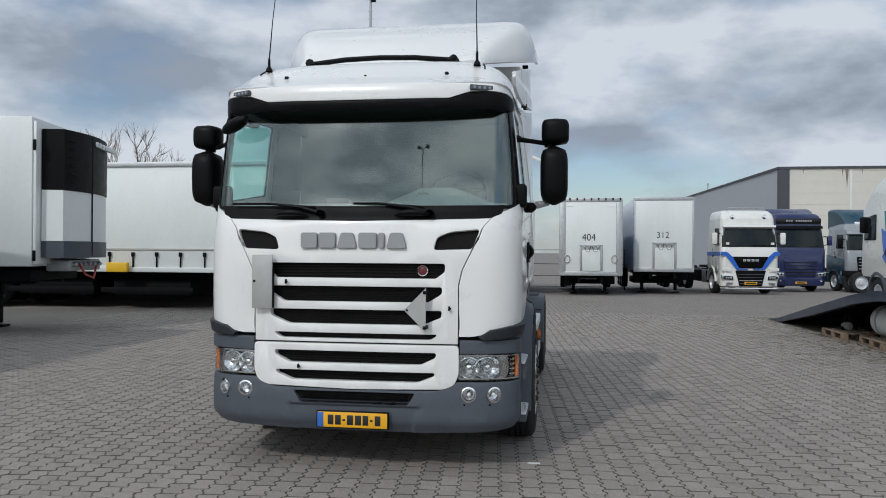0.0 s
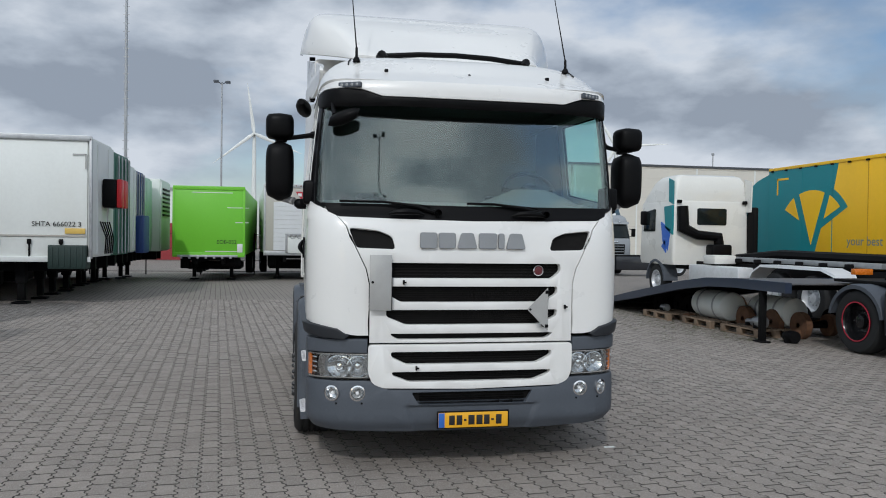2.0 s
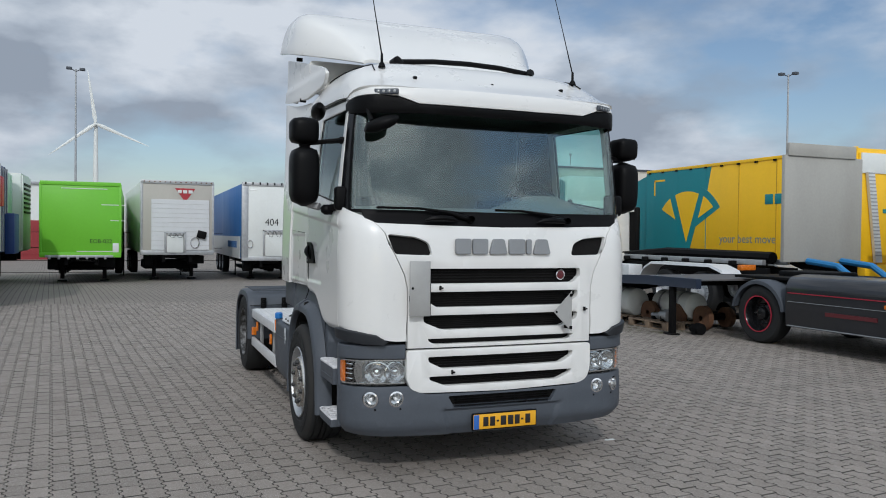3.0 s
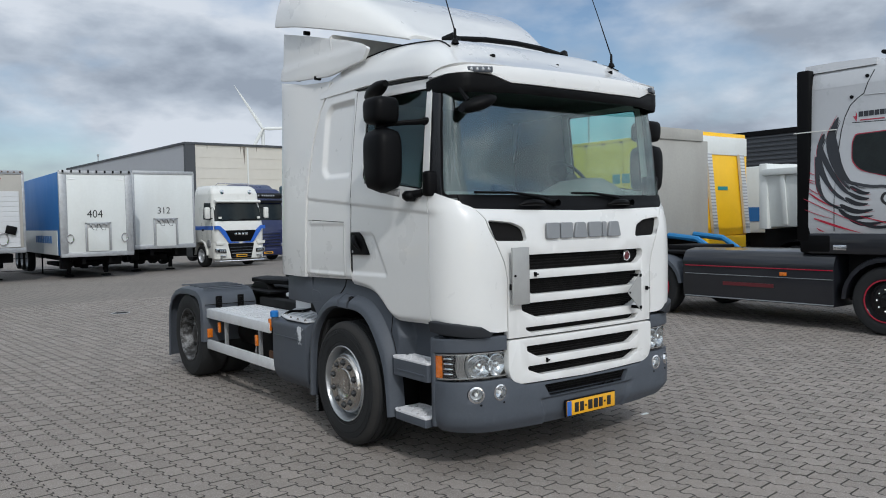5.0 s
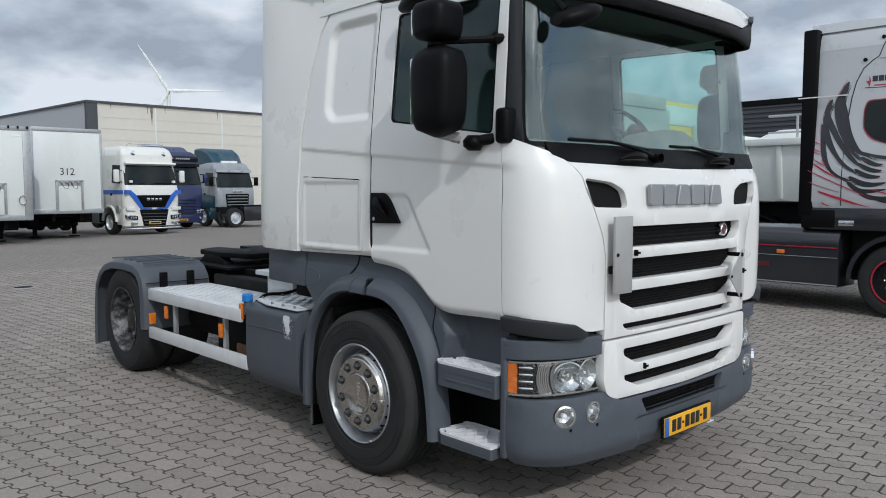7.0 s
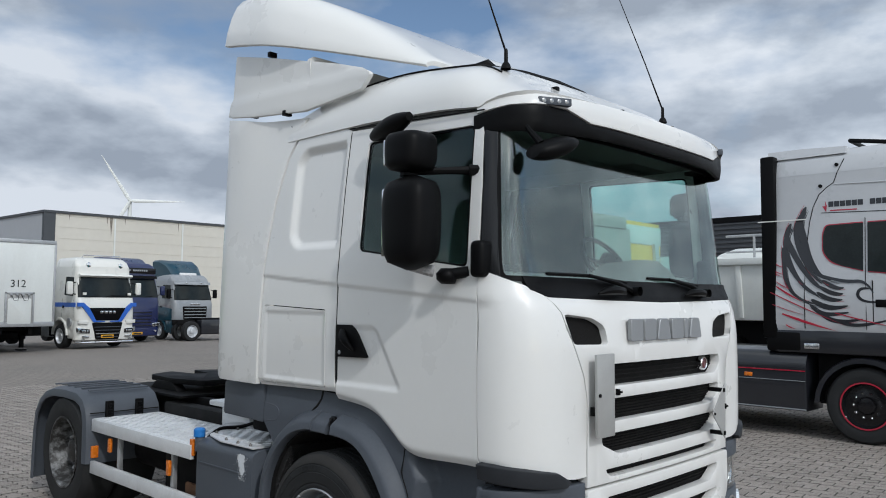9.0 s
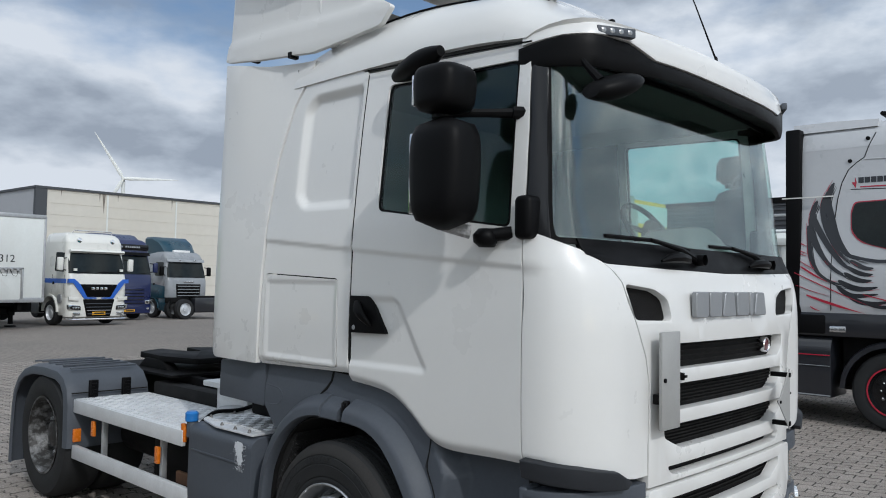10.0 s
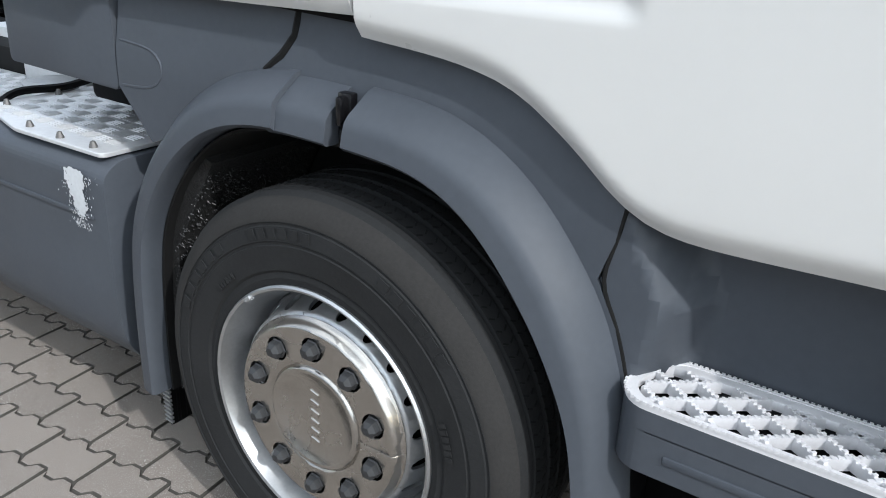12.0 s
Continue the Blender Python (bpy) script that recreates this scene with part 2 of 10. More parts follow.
def lathe(bm, prof, centre=(0, 0, 0), axis="x", n=48):
    """Turns (radius, height along the axis) about the axis through centre."""
    rings = []
    cx, cy, cz = centre
    for r, h in prof:
        ring = []
        for i in range(n):
            a = 2 * math.pi * i / n
            c, s = r * math.cos(a), r * math.sin(a)
            ring.append({"x": (cx + h, cy + c, cz + s), "y": (cx + c, cy + h, cz + s), "z": (cx + c, cy + s, cz + h)}[axis])
        rings.append(ring)
    return loft(bm, rings, True, len(prof) == 2)


def tube(bm, pts, r, n=8):
    pts = [Vector(p) for p in pts]
    rings = []
    for i, p in enumerate(pts):
        d = (pts[min(i + 1, len(pts) - 1)] - pts[max(i - 1, 0)]).normalized()
        u = d.orthogonal().normalized() if i == 0 else (u - d * u.dot(d)).normalized()
        v = d.cross(u)
        rr = r[i] if isinstance(r, (list, tuple)) else r
        rings.append([p + u * rr * math.cos(2 * math.pi * k / n) + v * rr * math.sin(2 * math.pi * k / n) for k in range(n)])
    return loft(bm, rings)


def relaxed3(pts, n=6, rounds=5):
    """A soft line in space through a few points."""
    line = [Vector(p).lerp(Vector(q), k / n) for p, q in zip(pts, pts[1:]) for k in range(n)] + [Vector(pts[-1])]
    for _ in range(rounds):
        line = [line[0]] + [(a + b * 2 + c) / 4 for a, b, c in zip(line, line[1:], line[2:])] + [line[-1]]
    return line


def rpoly(pts, r=0.02, seg=4):
    """A polygon with rounded corners; a corner may carry its own radius as a third number."""
    res, n = [], len(pts)
    for i in range(n):
        p, a, b = Vector(pts[i][:2]), Vector(pts[i - 1][:2]), Vector(pts[(i + 1) % n][:2])
        rad = pts[i][2] if len(pts[i]) > 2 else r
        da, db = (a - p), (b - p)
        k = min(rad, da.length * 0.48, db.length * 0.48)
        if k < 1e-5:
            res.append((p.x, p.y))
            continue
        s, e = p + da.normalized() * k, p + db.normalized() * k
        for j in range(seg + 1):
            t = j / seg
            q = s * (1 - t) ** 2 + p * 2 * t * (1 - t) + e * t * t
            res.append((q.x, q.y))
    return res


def part(name, bm, material, parent=None, label="", angle=32, flip=True, kind="", category="", group="", true_normal=None):
    """Links a bmesh as one mesh object under a thing or a part."""
    if flip:
        bmesh.ops.recalc_face_normals(bm, faces=bm.faces[:])
    lim = radians(angle)
    for f in bm.faces:
        f.smooth = True
    for ed in bm.edges:
        if len(ed.link_faces) == 2 and ed.calc_face_angle(0) > lim:
            ed.smooth = False
    me = bpy.data.meshes.new(name)
    bm.to_mesh(me)
    bm.free()
    me.materials.append(material)
    if true_normal:
        ns = [Vector(c.vector) for c in me.corner_normals]
        memo = {}
        for poly in me.polygons:
            for li in poly.loop_indices:
                vi = me.loops[li].vertex_index
                if vi not in memo:
                    memo[vi] = true_normal(me.vertices[vi].co)
                if memo[vi].dot(poly.normal) > 0.9:
                    ns[li] = memo[vi]
        me.normals_split_custom_set([tuple(n) for n in ns])
    ob = new(name, me)
    ob.parent = parent
    return tagged(ob, label, category, group, kind)


def thing(name, label, category, group="", at=None, kind=""):
    ob = new(name)
    ob.empty_display_size = 0.2
    if at is not None:
        ob.matrix_world = at
    return tagged(ob, label, category, group, kind)


def P(name, material, parent, label, make, *a, **k):
    bm = bmesh.new()
    make(bm, *a, **k)
    return part(name, bm, material, parent, label)


def pieces(name, bm, material, parent=None, label=""):
    """Links each separate piece of a bmesh as a part of its own."""
    left = set(bm.faces)
    while left:
        todo = [left.pop()]
        isle = []
        while todo:
            f = todo.pop()
            isle.append(f)
            for ed in f.edges:
                for g in ed.link_faces:
                    if g in left:
                        left.discard(g)
                        todo.append(g)
        one, seen = bmesh.new(), {}
        for f in isle:
            for v in f.verts:
                if v not in seen:
                    seen[v] = one.verts.new(v.co)
            one.faces.new([seen[v] for v in f.verts])
        part(name, one, material, parent, label)
    bm.free()


def lettering(name, text, size, m, material, parent=None, depth=0.003, label="", align="LEFT", wide=1.0):
    """Letters of the built-in font as a flat mesh standing in the pose m (text runs along its x, up its y)."""
    cu = bpy.data.curves.new(name, "FONT")
    cu.body, cu.size, cu.extrude, cu.align_x = text, size, depth / 2, align
    cu.resolution_u = 3
    tmp = bpy.data.objects.new(name, cu)
    me = bpy.data.meshes.new_from_object(tmp)
    bpy.data.objects.remove(tmp)
    bpy.data.curves.remove(cu)
    me.transform(m @ Matrix.Diagonal((wide, 1, 1, 1)))
    me.materials.clear()
    me.materials.append(material)
    ob = new(name, me)
    ob.parent = parent
    return tagged(ob, label)


def grid_cuts(lo, hi, step):
    n = max(1, int(round((hi - lo) / step)))
    return [lo + (hi - lo) * i / n for i in range(1, n)]


def panel(outline, fmap, thick, cuts_a, cuts_b, holes=(), bev=0.0, seg=2):
    """A shell of the surface fmap(a, b) with the given outline and holes in (a, b), of even thickness behind it."""
    bm = bmesh.new()
    edges = []
    for lp in (outline, *holes):
        vs = [bm.verts.new((p[0], p[1], 0)) for p in lp]
        edges += [bm.edges.new((vs[i - 1], vs[i])) for i in range(len(vs))]
    bmesh.ops.triangle_fill(bm, use_beauty=True, use_dissolve=False, edges=edges, normal=(0, 0, 1))
    for cuts, no in ((cuts_a, (1, 0, 0)), (cuts_b, (0, 1, 0))):
        for c in cuts:
            bmesh.ops.bisect_plane(bm, geom=bm.verts[:] + bm.edges[:] + bm.faces[:], dist=1e-5, plane_co=(c * no[0], c * no[1], 0), plane_no=no)
    drop = []
    for ed in bm.edges:
            if len(ed.link_faces) == 2:
                p, q = ed.verts[0].co, ed.verts[1].co
                on = (abs(p.x - q.x) < 1e-5 and any(abs(p.x - c) < 1e-4 for c in cuts_a)) or (abs(p.y - q.y) < 1e-5 and any(abs(p.y - c) < 1e-4 for c in cuts_b))
                if not on:
                    drop.append(ed)
    bmesh.ops.dissolve_edges(bm, edges=drop, use_verts=False, use_face_split=False)
    bm.normal_update()
    for f in bm.faces:
        if f.normal.z < 0:
            f.normal_flip()
    old, faces = bm.verts[:], bm.faces[:]
    rim = [ed for ed in bm.edges if len(ed.link_faces) == 1]
    rim = [(ed.verts[0], ed.verts[1]) for ed in rim]
    inner = {}
    h = 1e-3
    for v in old:
        a, b = v.co.x, v.co.y
        p = Vector(fmap(a, b))
        da = Vector(fmap(a + h, b)) - Vector(fmap(a - h, b))
        db = Vector(fmap(a, b + h)) - Vector(fmap(a, b - h))
        nn = da.cross(db).normalized()
        v.co = p
        inner[v] = bm.verts.new(p - nn * thick)
    for f in faces:
        bm.faces.new([inner[v] for v in reversed(f.verts)])
    lip = []
    for a, b in rim:
        f = bm.faces.new((a, b, inner[b], inner[a]))
        lip.append(bm.edges.get((a, b)))
    bmesh.ops.recalc_face_normals(bm, faces=bm.faces[:])
    if bev:
        bmesh.ops.bevel(bm, geom=lip, offset=bev, segments=seg, profile=0.5, affect="EDGES", clamp_overlap=True)
    return bm


def smooth(a, b, x):
    t = min(max((x - a) / (b - a), 0), 1)
    return t * t * (3 - 2 * t)


def curve(pairs):
    """A smooth function through (x, y) pairs."""
    xs, ys = [p[0] for p in pairs], [p[1] for p in pairs]

    def f(x):
        if x <= xs[0]:
            return ys[0]
        for i in range(len(xs) - 1):
            if x <= xs[i + 1]:
                t = (x - xs[i]) / (xs[i + 1] - xs[i])
                m0 = (ys[i + 1] - ys[i - 1]) / (xs[i + 1] - xs[i - 1]) if i > 0 else (ys[1] - ys[0]) / (xs[1] - xs[0])
                m1 = (ys[i + 2] - ys[i]) / (xs[i + 2] - xs[i]) if i + 2 < len(xs) else (ys[i + 1] - ys[i]) / (xs[i + 1] - xs[i])
                hh = xs[i + 1] - xs[i]
                return (2 * t ** 3 - 3 * t * t + 1) * ys[i] + (t ** 3 - 2 * t * t + t) * m0 * hh + (-2 * t ** 3 + 3 * t * t) * ys[i + 1] + (t ** 3 - t * t) * m1 * hh
        return ys[-1]
    return f


def rounded_box_sd(x, y, x0, x1, y0, y1, r):
    qx, qy = abs(x - (x0 + x1) / 2) - (x1 - x0) / 2 + r, abs(y - (y0 + y1) / 2) - (y1 - y0) / 2 + r
    return math.hypot(max(qx, 0), max(qy, 0)) + min(max(qx, qy), 0) - r

# ---- ground ----
GROUND_TURN = 5.0


def paving_material():
    """Far paving: brown-grey stones in running bond, with sand joints, tyre stains and worn patches."""
    m = mat("paving_far", (0.226, 0.200, 0.177), 0.85, var=0.10, scale=0.5, bump=0.2, bscale=60, dirt=0.35, dirt_col=(0.125, 0.117, 0.108))
    t = m.node_tree
    b = t.nodes["Principled BSDF"]
    src = b.inputs["Base Color"].links[0].from_socket
    tc = t.nodes.new("ShaderNodeTexCoord")
    mp = t.nodes.new("ShaderNodeMapping")
    mp.inputs["Rotation"].default_value = (0, 0, radians(90 - GROUND_TURN))
    br = t.nodes.new("ShaderNodeTexBrick")
    br.inputs["Scale"].default_value = 1.0
    br.inputs["Brick Width"].default_value, br.inputs["Row Height"].default_value = 0.224, 0.142
    br.inputs["Mortar Size"].default_value, br.inputs["Mortar Smooth"].default_value = 0.009, 0.3
    br.inputs["Color1"].default_value, br.inputs["Color2"].default_value = (0.95, 0.95, 0.95, 1), (1.05, 1.05, 1.05, 1)
    br.inputs["Mortar"].default_value = (0.34, 0.33, 0.31, 1)
    mul = t.nodes.new("ShaderNodeVectorMath")
    mul.operation = "MULTIPLY"
    t.links.new(tc.outputs["Object"], mp.inputs[0])
    t.links.new(mp.outputs[0], br.inputs["Vector"])
    t.links.new(src, mul.inputs[0])
    t.links.new(br.outputs[0], mul.inputs[1])
    t.links.new(mul.outputs[0], b.inputs["Base Color"])
    return m


def lie(y):
    """The yard falls gently away at its far side."""
    return -0.0165 * min(max(y - 20, 0), 25)


def settle(t, y, dx=0.0, dy=0.0, wide=1.0, top=3.7):
    """Stands a thing on the falling ground at y, keeping its roof at the same level."""
    t.matrix_world = Matrix.Translation((dx, dy, lie(y))) @ t.matrix_world @ Matrix.Diagonal((wide, 1, 1 - lie(y) / top, 1))
    return t


bm = bmesh.new()
S = 1500
PAVE = (-9.45, 10.45, -2.45, 15.55)
gx, gy = (-S, PAVE[0], PAVE[1], S), (-S, PAVE[2], PAVE[3], 20, 45, S)
top = [[bm.verts.new((x, y, -0.003 + lie(y))) for y in gy] for x in gx]
for i in range(3):
    for j in range(5):
        if (i, j) != (1, 1):
            bm.faces.new((top[i][j], top[i + 1][j], top[i + 1][j + 1], top[i][j + 1]))
sunk = [bm.verts.new((x, y, -0.009)) for x, y in ((PAVE[0], PAVE[2]), (PAVE[1], PAVE[2]), (PAVE[1], PAVE[3]), (PAVE[0], PAVE[3]))]
rimv = [top[1][1], top[2][1], top[2][2], top[1][2]]
bm.faces.new(sunk).material_index = 1
for k in range(4):
    bm.faces.new((rimv[k], rimv[(k + 1) % 4], sunk[(k + 1) % 4], sunk[k]))
ground = part("ground", bm, paving_material(), None, "grey-brown interlocking paving of a large truck yard", kind="structure", category="ground")
ground.data.materials.append(mat("joint_sand", (0.070, 0.065, 0.058), 0.95, var=0.3, scale=6, bump=0.5, bscale=200, dirt=0.5, dirt_col=(0.035, 0.040, 0.025)))

# ---- shared vehicle parts ----
def wheel(parent, x, y, z, r, out, tyre_w=0.30, rim_mat=None, dish=0.12, name="wheel", nuts=True, n=40, ring=None):
    """A road wheel whose outer face lies at x, looking towards out (-1 or 1)."""
    w = new(name)
    w.parent = parent
    bm = bmesh.new()
    rr = r * 0.60
    prof = [(rr, -0.01), (rr + 0.02, 0.0), (r * 0.80, 0.012), (r * 0.93, 0.0), (r * 0.985, -0.03), (r, -0.06), (r, -tyre_w + 0.06), (r * 0.95, -tyre_w), (rr, -tyre_w + 0.01)]
    lathe(bm, [(a, out * h) for a, h in prof], (x, y, z), "x", n)
    part("tyre", bm, TYRE, w)
    bm = bmesh.new()
    prof = [(rr + 0.012, 0.004), (rr - 0.004, 0.006), (rr - 0.02, -0.02), (rr - 0.035, -dish), (rr * 0.62, -dish * 1.02), (rr * 0.54, -dish * 0.9), (0.12, -dish * 0.85), (0.10, -dish * 0.45), (0.05, -dish * 0.35), (0.0, -dish * 0.35)]
    lathe(bm, [(max(a, 0.001), out * h) for a, h in prof], (x, y, z), "x", n)
    part("rim", bm, rim_mat or RIM, w)
    if ring:
        bm = bmesh.new()
        lathe(bm, [(rr + 0.012, out * 0.006), (rr + 0.012, out * 0.012), (rr - 0.006, out * 0.012), (rr - 0.006, out * 0.006)], (x, y, z), "x", n)
        part("rim_ring", bm, ring, w)
    if nuts:
        for k in range(10):
            a = 2 * math.pi * k / 10
            bm = bmesh.new()
            yy, zz = y + 0.167 * math.cos(a), z + 0.167 * math.sin(a)
            lathe(bm, [(0.019, -out * dish * 1.0), (0.019, -out * dish * 0.72), (0.010, -out * dish * 0.62)], (x, yy, zz), "x", 6)
            part("wheel_nut", bm, CHROME if ring else GALV, w)
    return w


def trailer_paint(name, col, dirt=0.25, rough=0.42, dc=(0.42, 0.40, 0.35)):
    return mat(name, col, rough, var=0.05, scale=0.9, streak=0.35, bump=0.03, bscale=14, dirt=dirt, dirt_col=dc)


TR_WHITE = trailer_paint("trailer_white", (0.66, 0.68, 0.66))
TR_REEFER = trailer_paint("reefer_white", (0.72, 0.74, 0.72), 0.15)
TR_CURTAIN = trailer_paint("curtain_white", (0.72, 0.74, 0.71), 0.3, 0.5, (0.55, 0.54, 0.48))
TR_GREEN = trailer_paint("trailer_green", (0.16, 0.50, 0.030), 0.2, 0.4, (0.13, 0.40, 0.05))
TR_DGREEN = trailer_paint("container_green", (0.022, 0.115, 0.075), 0.3, 0.5, (0.05, 0.12, 0.09))
TR_BLUE = trailer_paint("trailer_blue", (0.022, 0.13, 0.36), 0.2, 0.45, (0.06, 0.16, 0.33))
TR_NAVY = trailer_paint("container_navy", (0.016, 0.045, 0.16), 0.3, 0.5, (0.03, 0.06, 0.15))
TR_TAN = trailer_paint("tilt_tan", (0.42, 0.40, 0.36), 0.35, 0.6, (0.30, 0.27, 0.22))
TR_YELLOW = trailer_paint("box_yellow", (0.86, 0.50, 0.008), 0.08, 0.4, (0.55, 0.32, 0.04))
TR_TEAL = trailer_paint("box_teal", (0.010, 0.21, 0.24), 0.15, 0.4, (0.03, 0.2, 0.22))


def corrugated(bm, x0, x1, y, z0, z1, n, d=0.02):
    """Upright ribs on a wall that looks towards -y."""
    for k in range(n):
        x = x0 + (x1 - x0) * (k + 0.5) / n
        box(bm, (x - 0.03, y - d, z0), (x + 0.03, y + 0.01, z1), 0.008, 1)


def end_trailer(name, label, cx, y, w, z0, z1, body, length=12.0, side=None, frame_mat=None, flip_group=""):
    """A box trailer seen end-on: its end looks towards -y at y, its body runs back from there."""
    t = thing(name, label, "trailer", flip_group)
    x0, x1 = cx - w / 2, cx + w / 2
    bm = bmesh.new()
    box(bm, (x0 + 0.03, y + 0.06, z0), (x1 - 0.03, y + length, z1 - 0.04), 0.03)
    part("body", bm, side or body, t)
    bm = bmesh.new()
    box(bm, (x0 + 0.07, y, z0 + 0.10), (x1 - 0.07, y + 0.05, z1 - 0.12), 0.01)
    part("end_wall", bm, body, t)
    fm = frame_mat or GALV
    for nm, a, b in (("corner_post", (x0, y - 0.02, z0), (x0 + 0.085, y + 0.12, z1 - 0.06)), ("corner_post", (x1 - 0.085, y - 0.02, z0), (x1, y + 0.12, z1 - 0.06)),
                     ("roof_rail", (x0 + 0.02, y - 0.025, z1 - 0.14), (x1 - 0.02, y + 0.14, z1)), ("sill", (x0 + 0.01, y - 0.03, z0 - 0.06), (x1 - 0.01, y + 0.14, z0 + 0.11))):
        bm = bmesh.new()
        box(bm, a, b, 0.014)
        part(nm, bm, fm, t)
    bm = bmesh.new()
    for x in (cx - 0.5, cx + 0.5):
        box(bm, (x - 0.06, y + 0.2, z0 - 0.32), (x + 0.06, y + length, z0 - 0.02))
    for yy in (y + 0.6, y + 1.6, y + 2.6):
        box(bm, (cx - 0.9, yy, z0 - 0.2), (cx + 0.9, yy + 0.1, z0 - 0.06))
    part("chassis", bm, CHASSIS, t)
    # Dark boxes added below the floor to darken the space under the trailer.
    for nm, a, b in (("pallet_box", (cx - 1.05, y + 2.3, 0.38), (cx + 1.05, y + 4.4, z0 - 0.33)), ("tool_locker", (cx - 1.15, y + 0.9, z0 - 0.52), (cx - 0.82, y + 1.5, z0 - 0.07)), ("air_vessel", (cx + 0.5, y + 0.8, z0 - 0.42), (cx + 1.1, y + 1.4, z0 - 0.1))):
        bm = bmesh.new()
        box(bm, a, b, 0.04)
        part(nm, bm, CHASSIS, t)
    for sx in (-1, 1):
        bm = bmesh.new()
        x = cx + sx * 0.72
        box(bm, (x - 0.07, y + 1.7, 0.10), (x + 0.07, y + 1.84, z0 - 0.05), 0.01)
        box(bm, (x - 0.16, y + 1.62, 0.0), (x + 0.16, y + 1.92, 0.05), 0.01)
        box(bm, (x - 0.11, y + 1.66, z0 - 0.5), (x + 0.11, y + 1.88, z0 - 0.04), 0.01)
        part("landing_leg", bm, CHASSIS, t)
        for k in range(3):
            wheel(t, cx + sx * (w / 2 - 0.05), y + length - 4.6 + 1.3 * k, 0.5, 0.5, sx, nuts=False, n=20)
    return t


def service_panel(t, cx, y, z0, w, h):
    """The hatch frame with hoses on a trailer's front wall."""
    bm = bmesh.new()
    for a, b in (((cx - w / 2, y - 0.05, z0), (cx - w / 2 + 0.06, y, z0 + h)), ((cx + w / 2 - 0.06, y - 0.05, z0), (cx + w / 2, y, z0 + h)), ((cx - w / 2, y - 0.05, z0 + h - 0.06), (cx + w / 2, y, z0 + h))):
        box(bm, a, b, 0.008)
    part("hatch_frame", bm, GALV, t)
    bm = bmesh.new()
    box(bm, (cx - w / 2 + 0.05, y - 0.012, z0), (cx + w / 2 - 0.05, y + 0.002, z0 + h - 0.05), 0.003)
    part("hatch_plate", bm, GREYPLATE, t)
    bm = bmesh.new()
    prism(bm, rpoly([(cx - w / 2 + 0.10, z0 - 0.02), (cx + w / 2 - 0.10, z0 - 0.02), (cx + w / 2 - 0.10, z0 + h * 0.80), (cx - w / 2 + 0.10, z0 + h * 0.80)], 0.06), "y", y - 0.035, y - 0.010, 0.006)
    part("hatch_flap", bm, TR_WHITE, t, "pale folding flap")
    bm = bmesh.new()
    for k in range(2):
        x = cx - w * 0.3 + k * w * 0.34
        tube(bm, [(x, y - 0.05, z0 + h - 0.08), (x + 0.08, y - 0.12, z0 + h * 0.74), (x + 0.20, y - 0.12, z0 + h * 0.72), (x + 0.26, y - 0.06, z0 + h - 0.08)], 0.008, 6)
    pieces("air_hose", bm, BLACK, t)
    bm = bmesh.new()
    for k in range(4):
        box(bm, (cx - w * 0.34 + k * w * 0.2, y - 0.09, z0 + h - 0.12), (cx - w * 0.26 + k * w * 0.2, y - 0.02, z0 + h - 0.05), 0.006)
    pieces("coupling", bm, GALV, t)


def round_lamp(t, x, y, z, r, material=CHROME):
    bm = bmesh.new()
    tube(bm, [(x + r * math.cos(a), y, z + 1.25 * r * math.sin(a)) for a in [2 * math.pi * k / 16 for k in range(17)]], 0.022, 6)
    part("hose_loop", bm, material, t)


# lime-green box trailer, end-on
g = end_trailer("box_trailer", "lime green box trailer with black numbering, scuffed", -4.26, 24.3, 2.66, 0.98, 3.55, TR_GREEN, frame_mat=TR_GREEN)
lettering("trailer_number", "EOB-032", 0.20, pose(-3.98, 24.295, 1.42, 90, 0, 0), INK, g, label="black number on the end wall")
bm = bmesh.new()
box(bm, (-5.4, 24.22, 0.92), (-3.2, 24.28, 1.0), 0.01)
for k in range(7):
    box(bm, (-5.3 + 0.3 * k, 24.2, 0.86), (-5.22 + 0.3 * k, 24.27, 0.98), 0.01)
part("connector_rail", bm, GALV, g)
bm = bmesh.new()
box(bm, (-3.22, 24.29, 1.1), (-3.02, 24.298, 1.42), 0.002)
part("sticker", bm, TR_WHITE, g, "small white sticker with worn print")
bm = bmesh.new()
for k, (sx, sz, ln) in enumerate(((-4.9, 3.3, 1.5), (-3.3, 2.2, 0.5), (-4.4, 1.12, 1.2), (-3.6, 2.75, 0.8))):
    box(bm, (sx, 24.292, sz), (sx + ln, 24.299, sz + 0.025))
pieces("tape_trace", bm, TR_WHITE, g, "torn white tape traces")

settle(g, 25.2, -0.065, 0.9)

# tilt trailer with a red wedge emblem
t = end_trailer("tilt_trailer", "worn white and tan tilt trailer with red triangle emblem", -1.05, 24.6, 2.72, 1.05, 3.78, TR_TAN, side=TR_WHITE)
for k in range(11):
    bm = bmesh.new()
    z = 1.18 + k * 0.172
    box(bm, (-2.02, 24.555, z), (0.12, 24.595, z + 0.168), 0.006, 1)
    part("aluminium_board", bm, trailer_paint("board_silver", (0.60, 0.61, 0.62), 0.2), t)
bm = bmesh.new()
prism(bm, [(-1.16, 3.50), (-0.40, 3.50), (-0.78, 2.98)], "y", 24.585, 24.598)
part("emblem", bm, mat("emblem_red", (0.36, 0.03, 0.04), 0.5), t, "red triangular emblem")
bm = bmesh.new()
for x in (-1.08, -0.88, -0.68):
    box(bm, (x + 0.02, 24.575, 3.31), (x + 0.17, 24.586, 3.43), 0.004)
pieces("emblem_bar", bm, TR_WHITE, t)
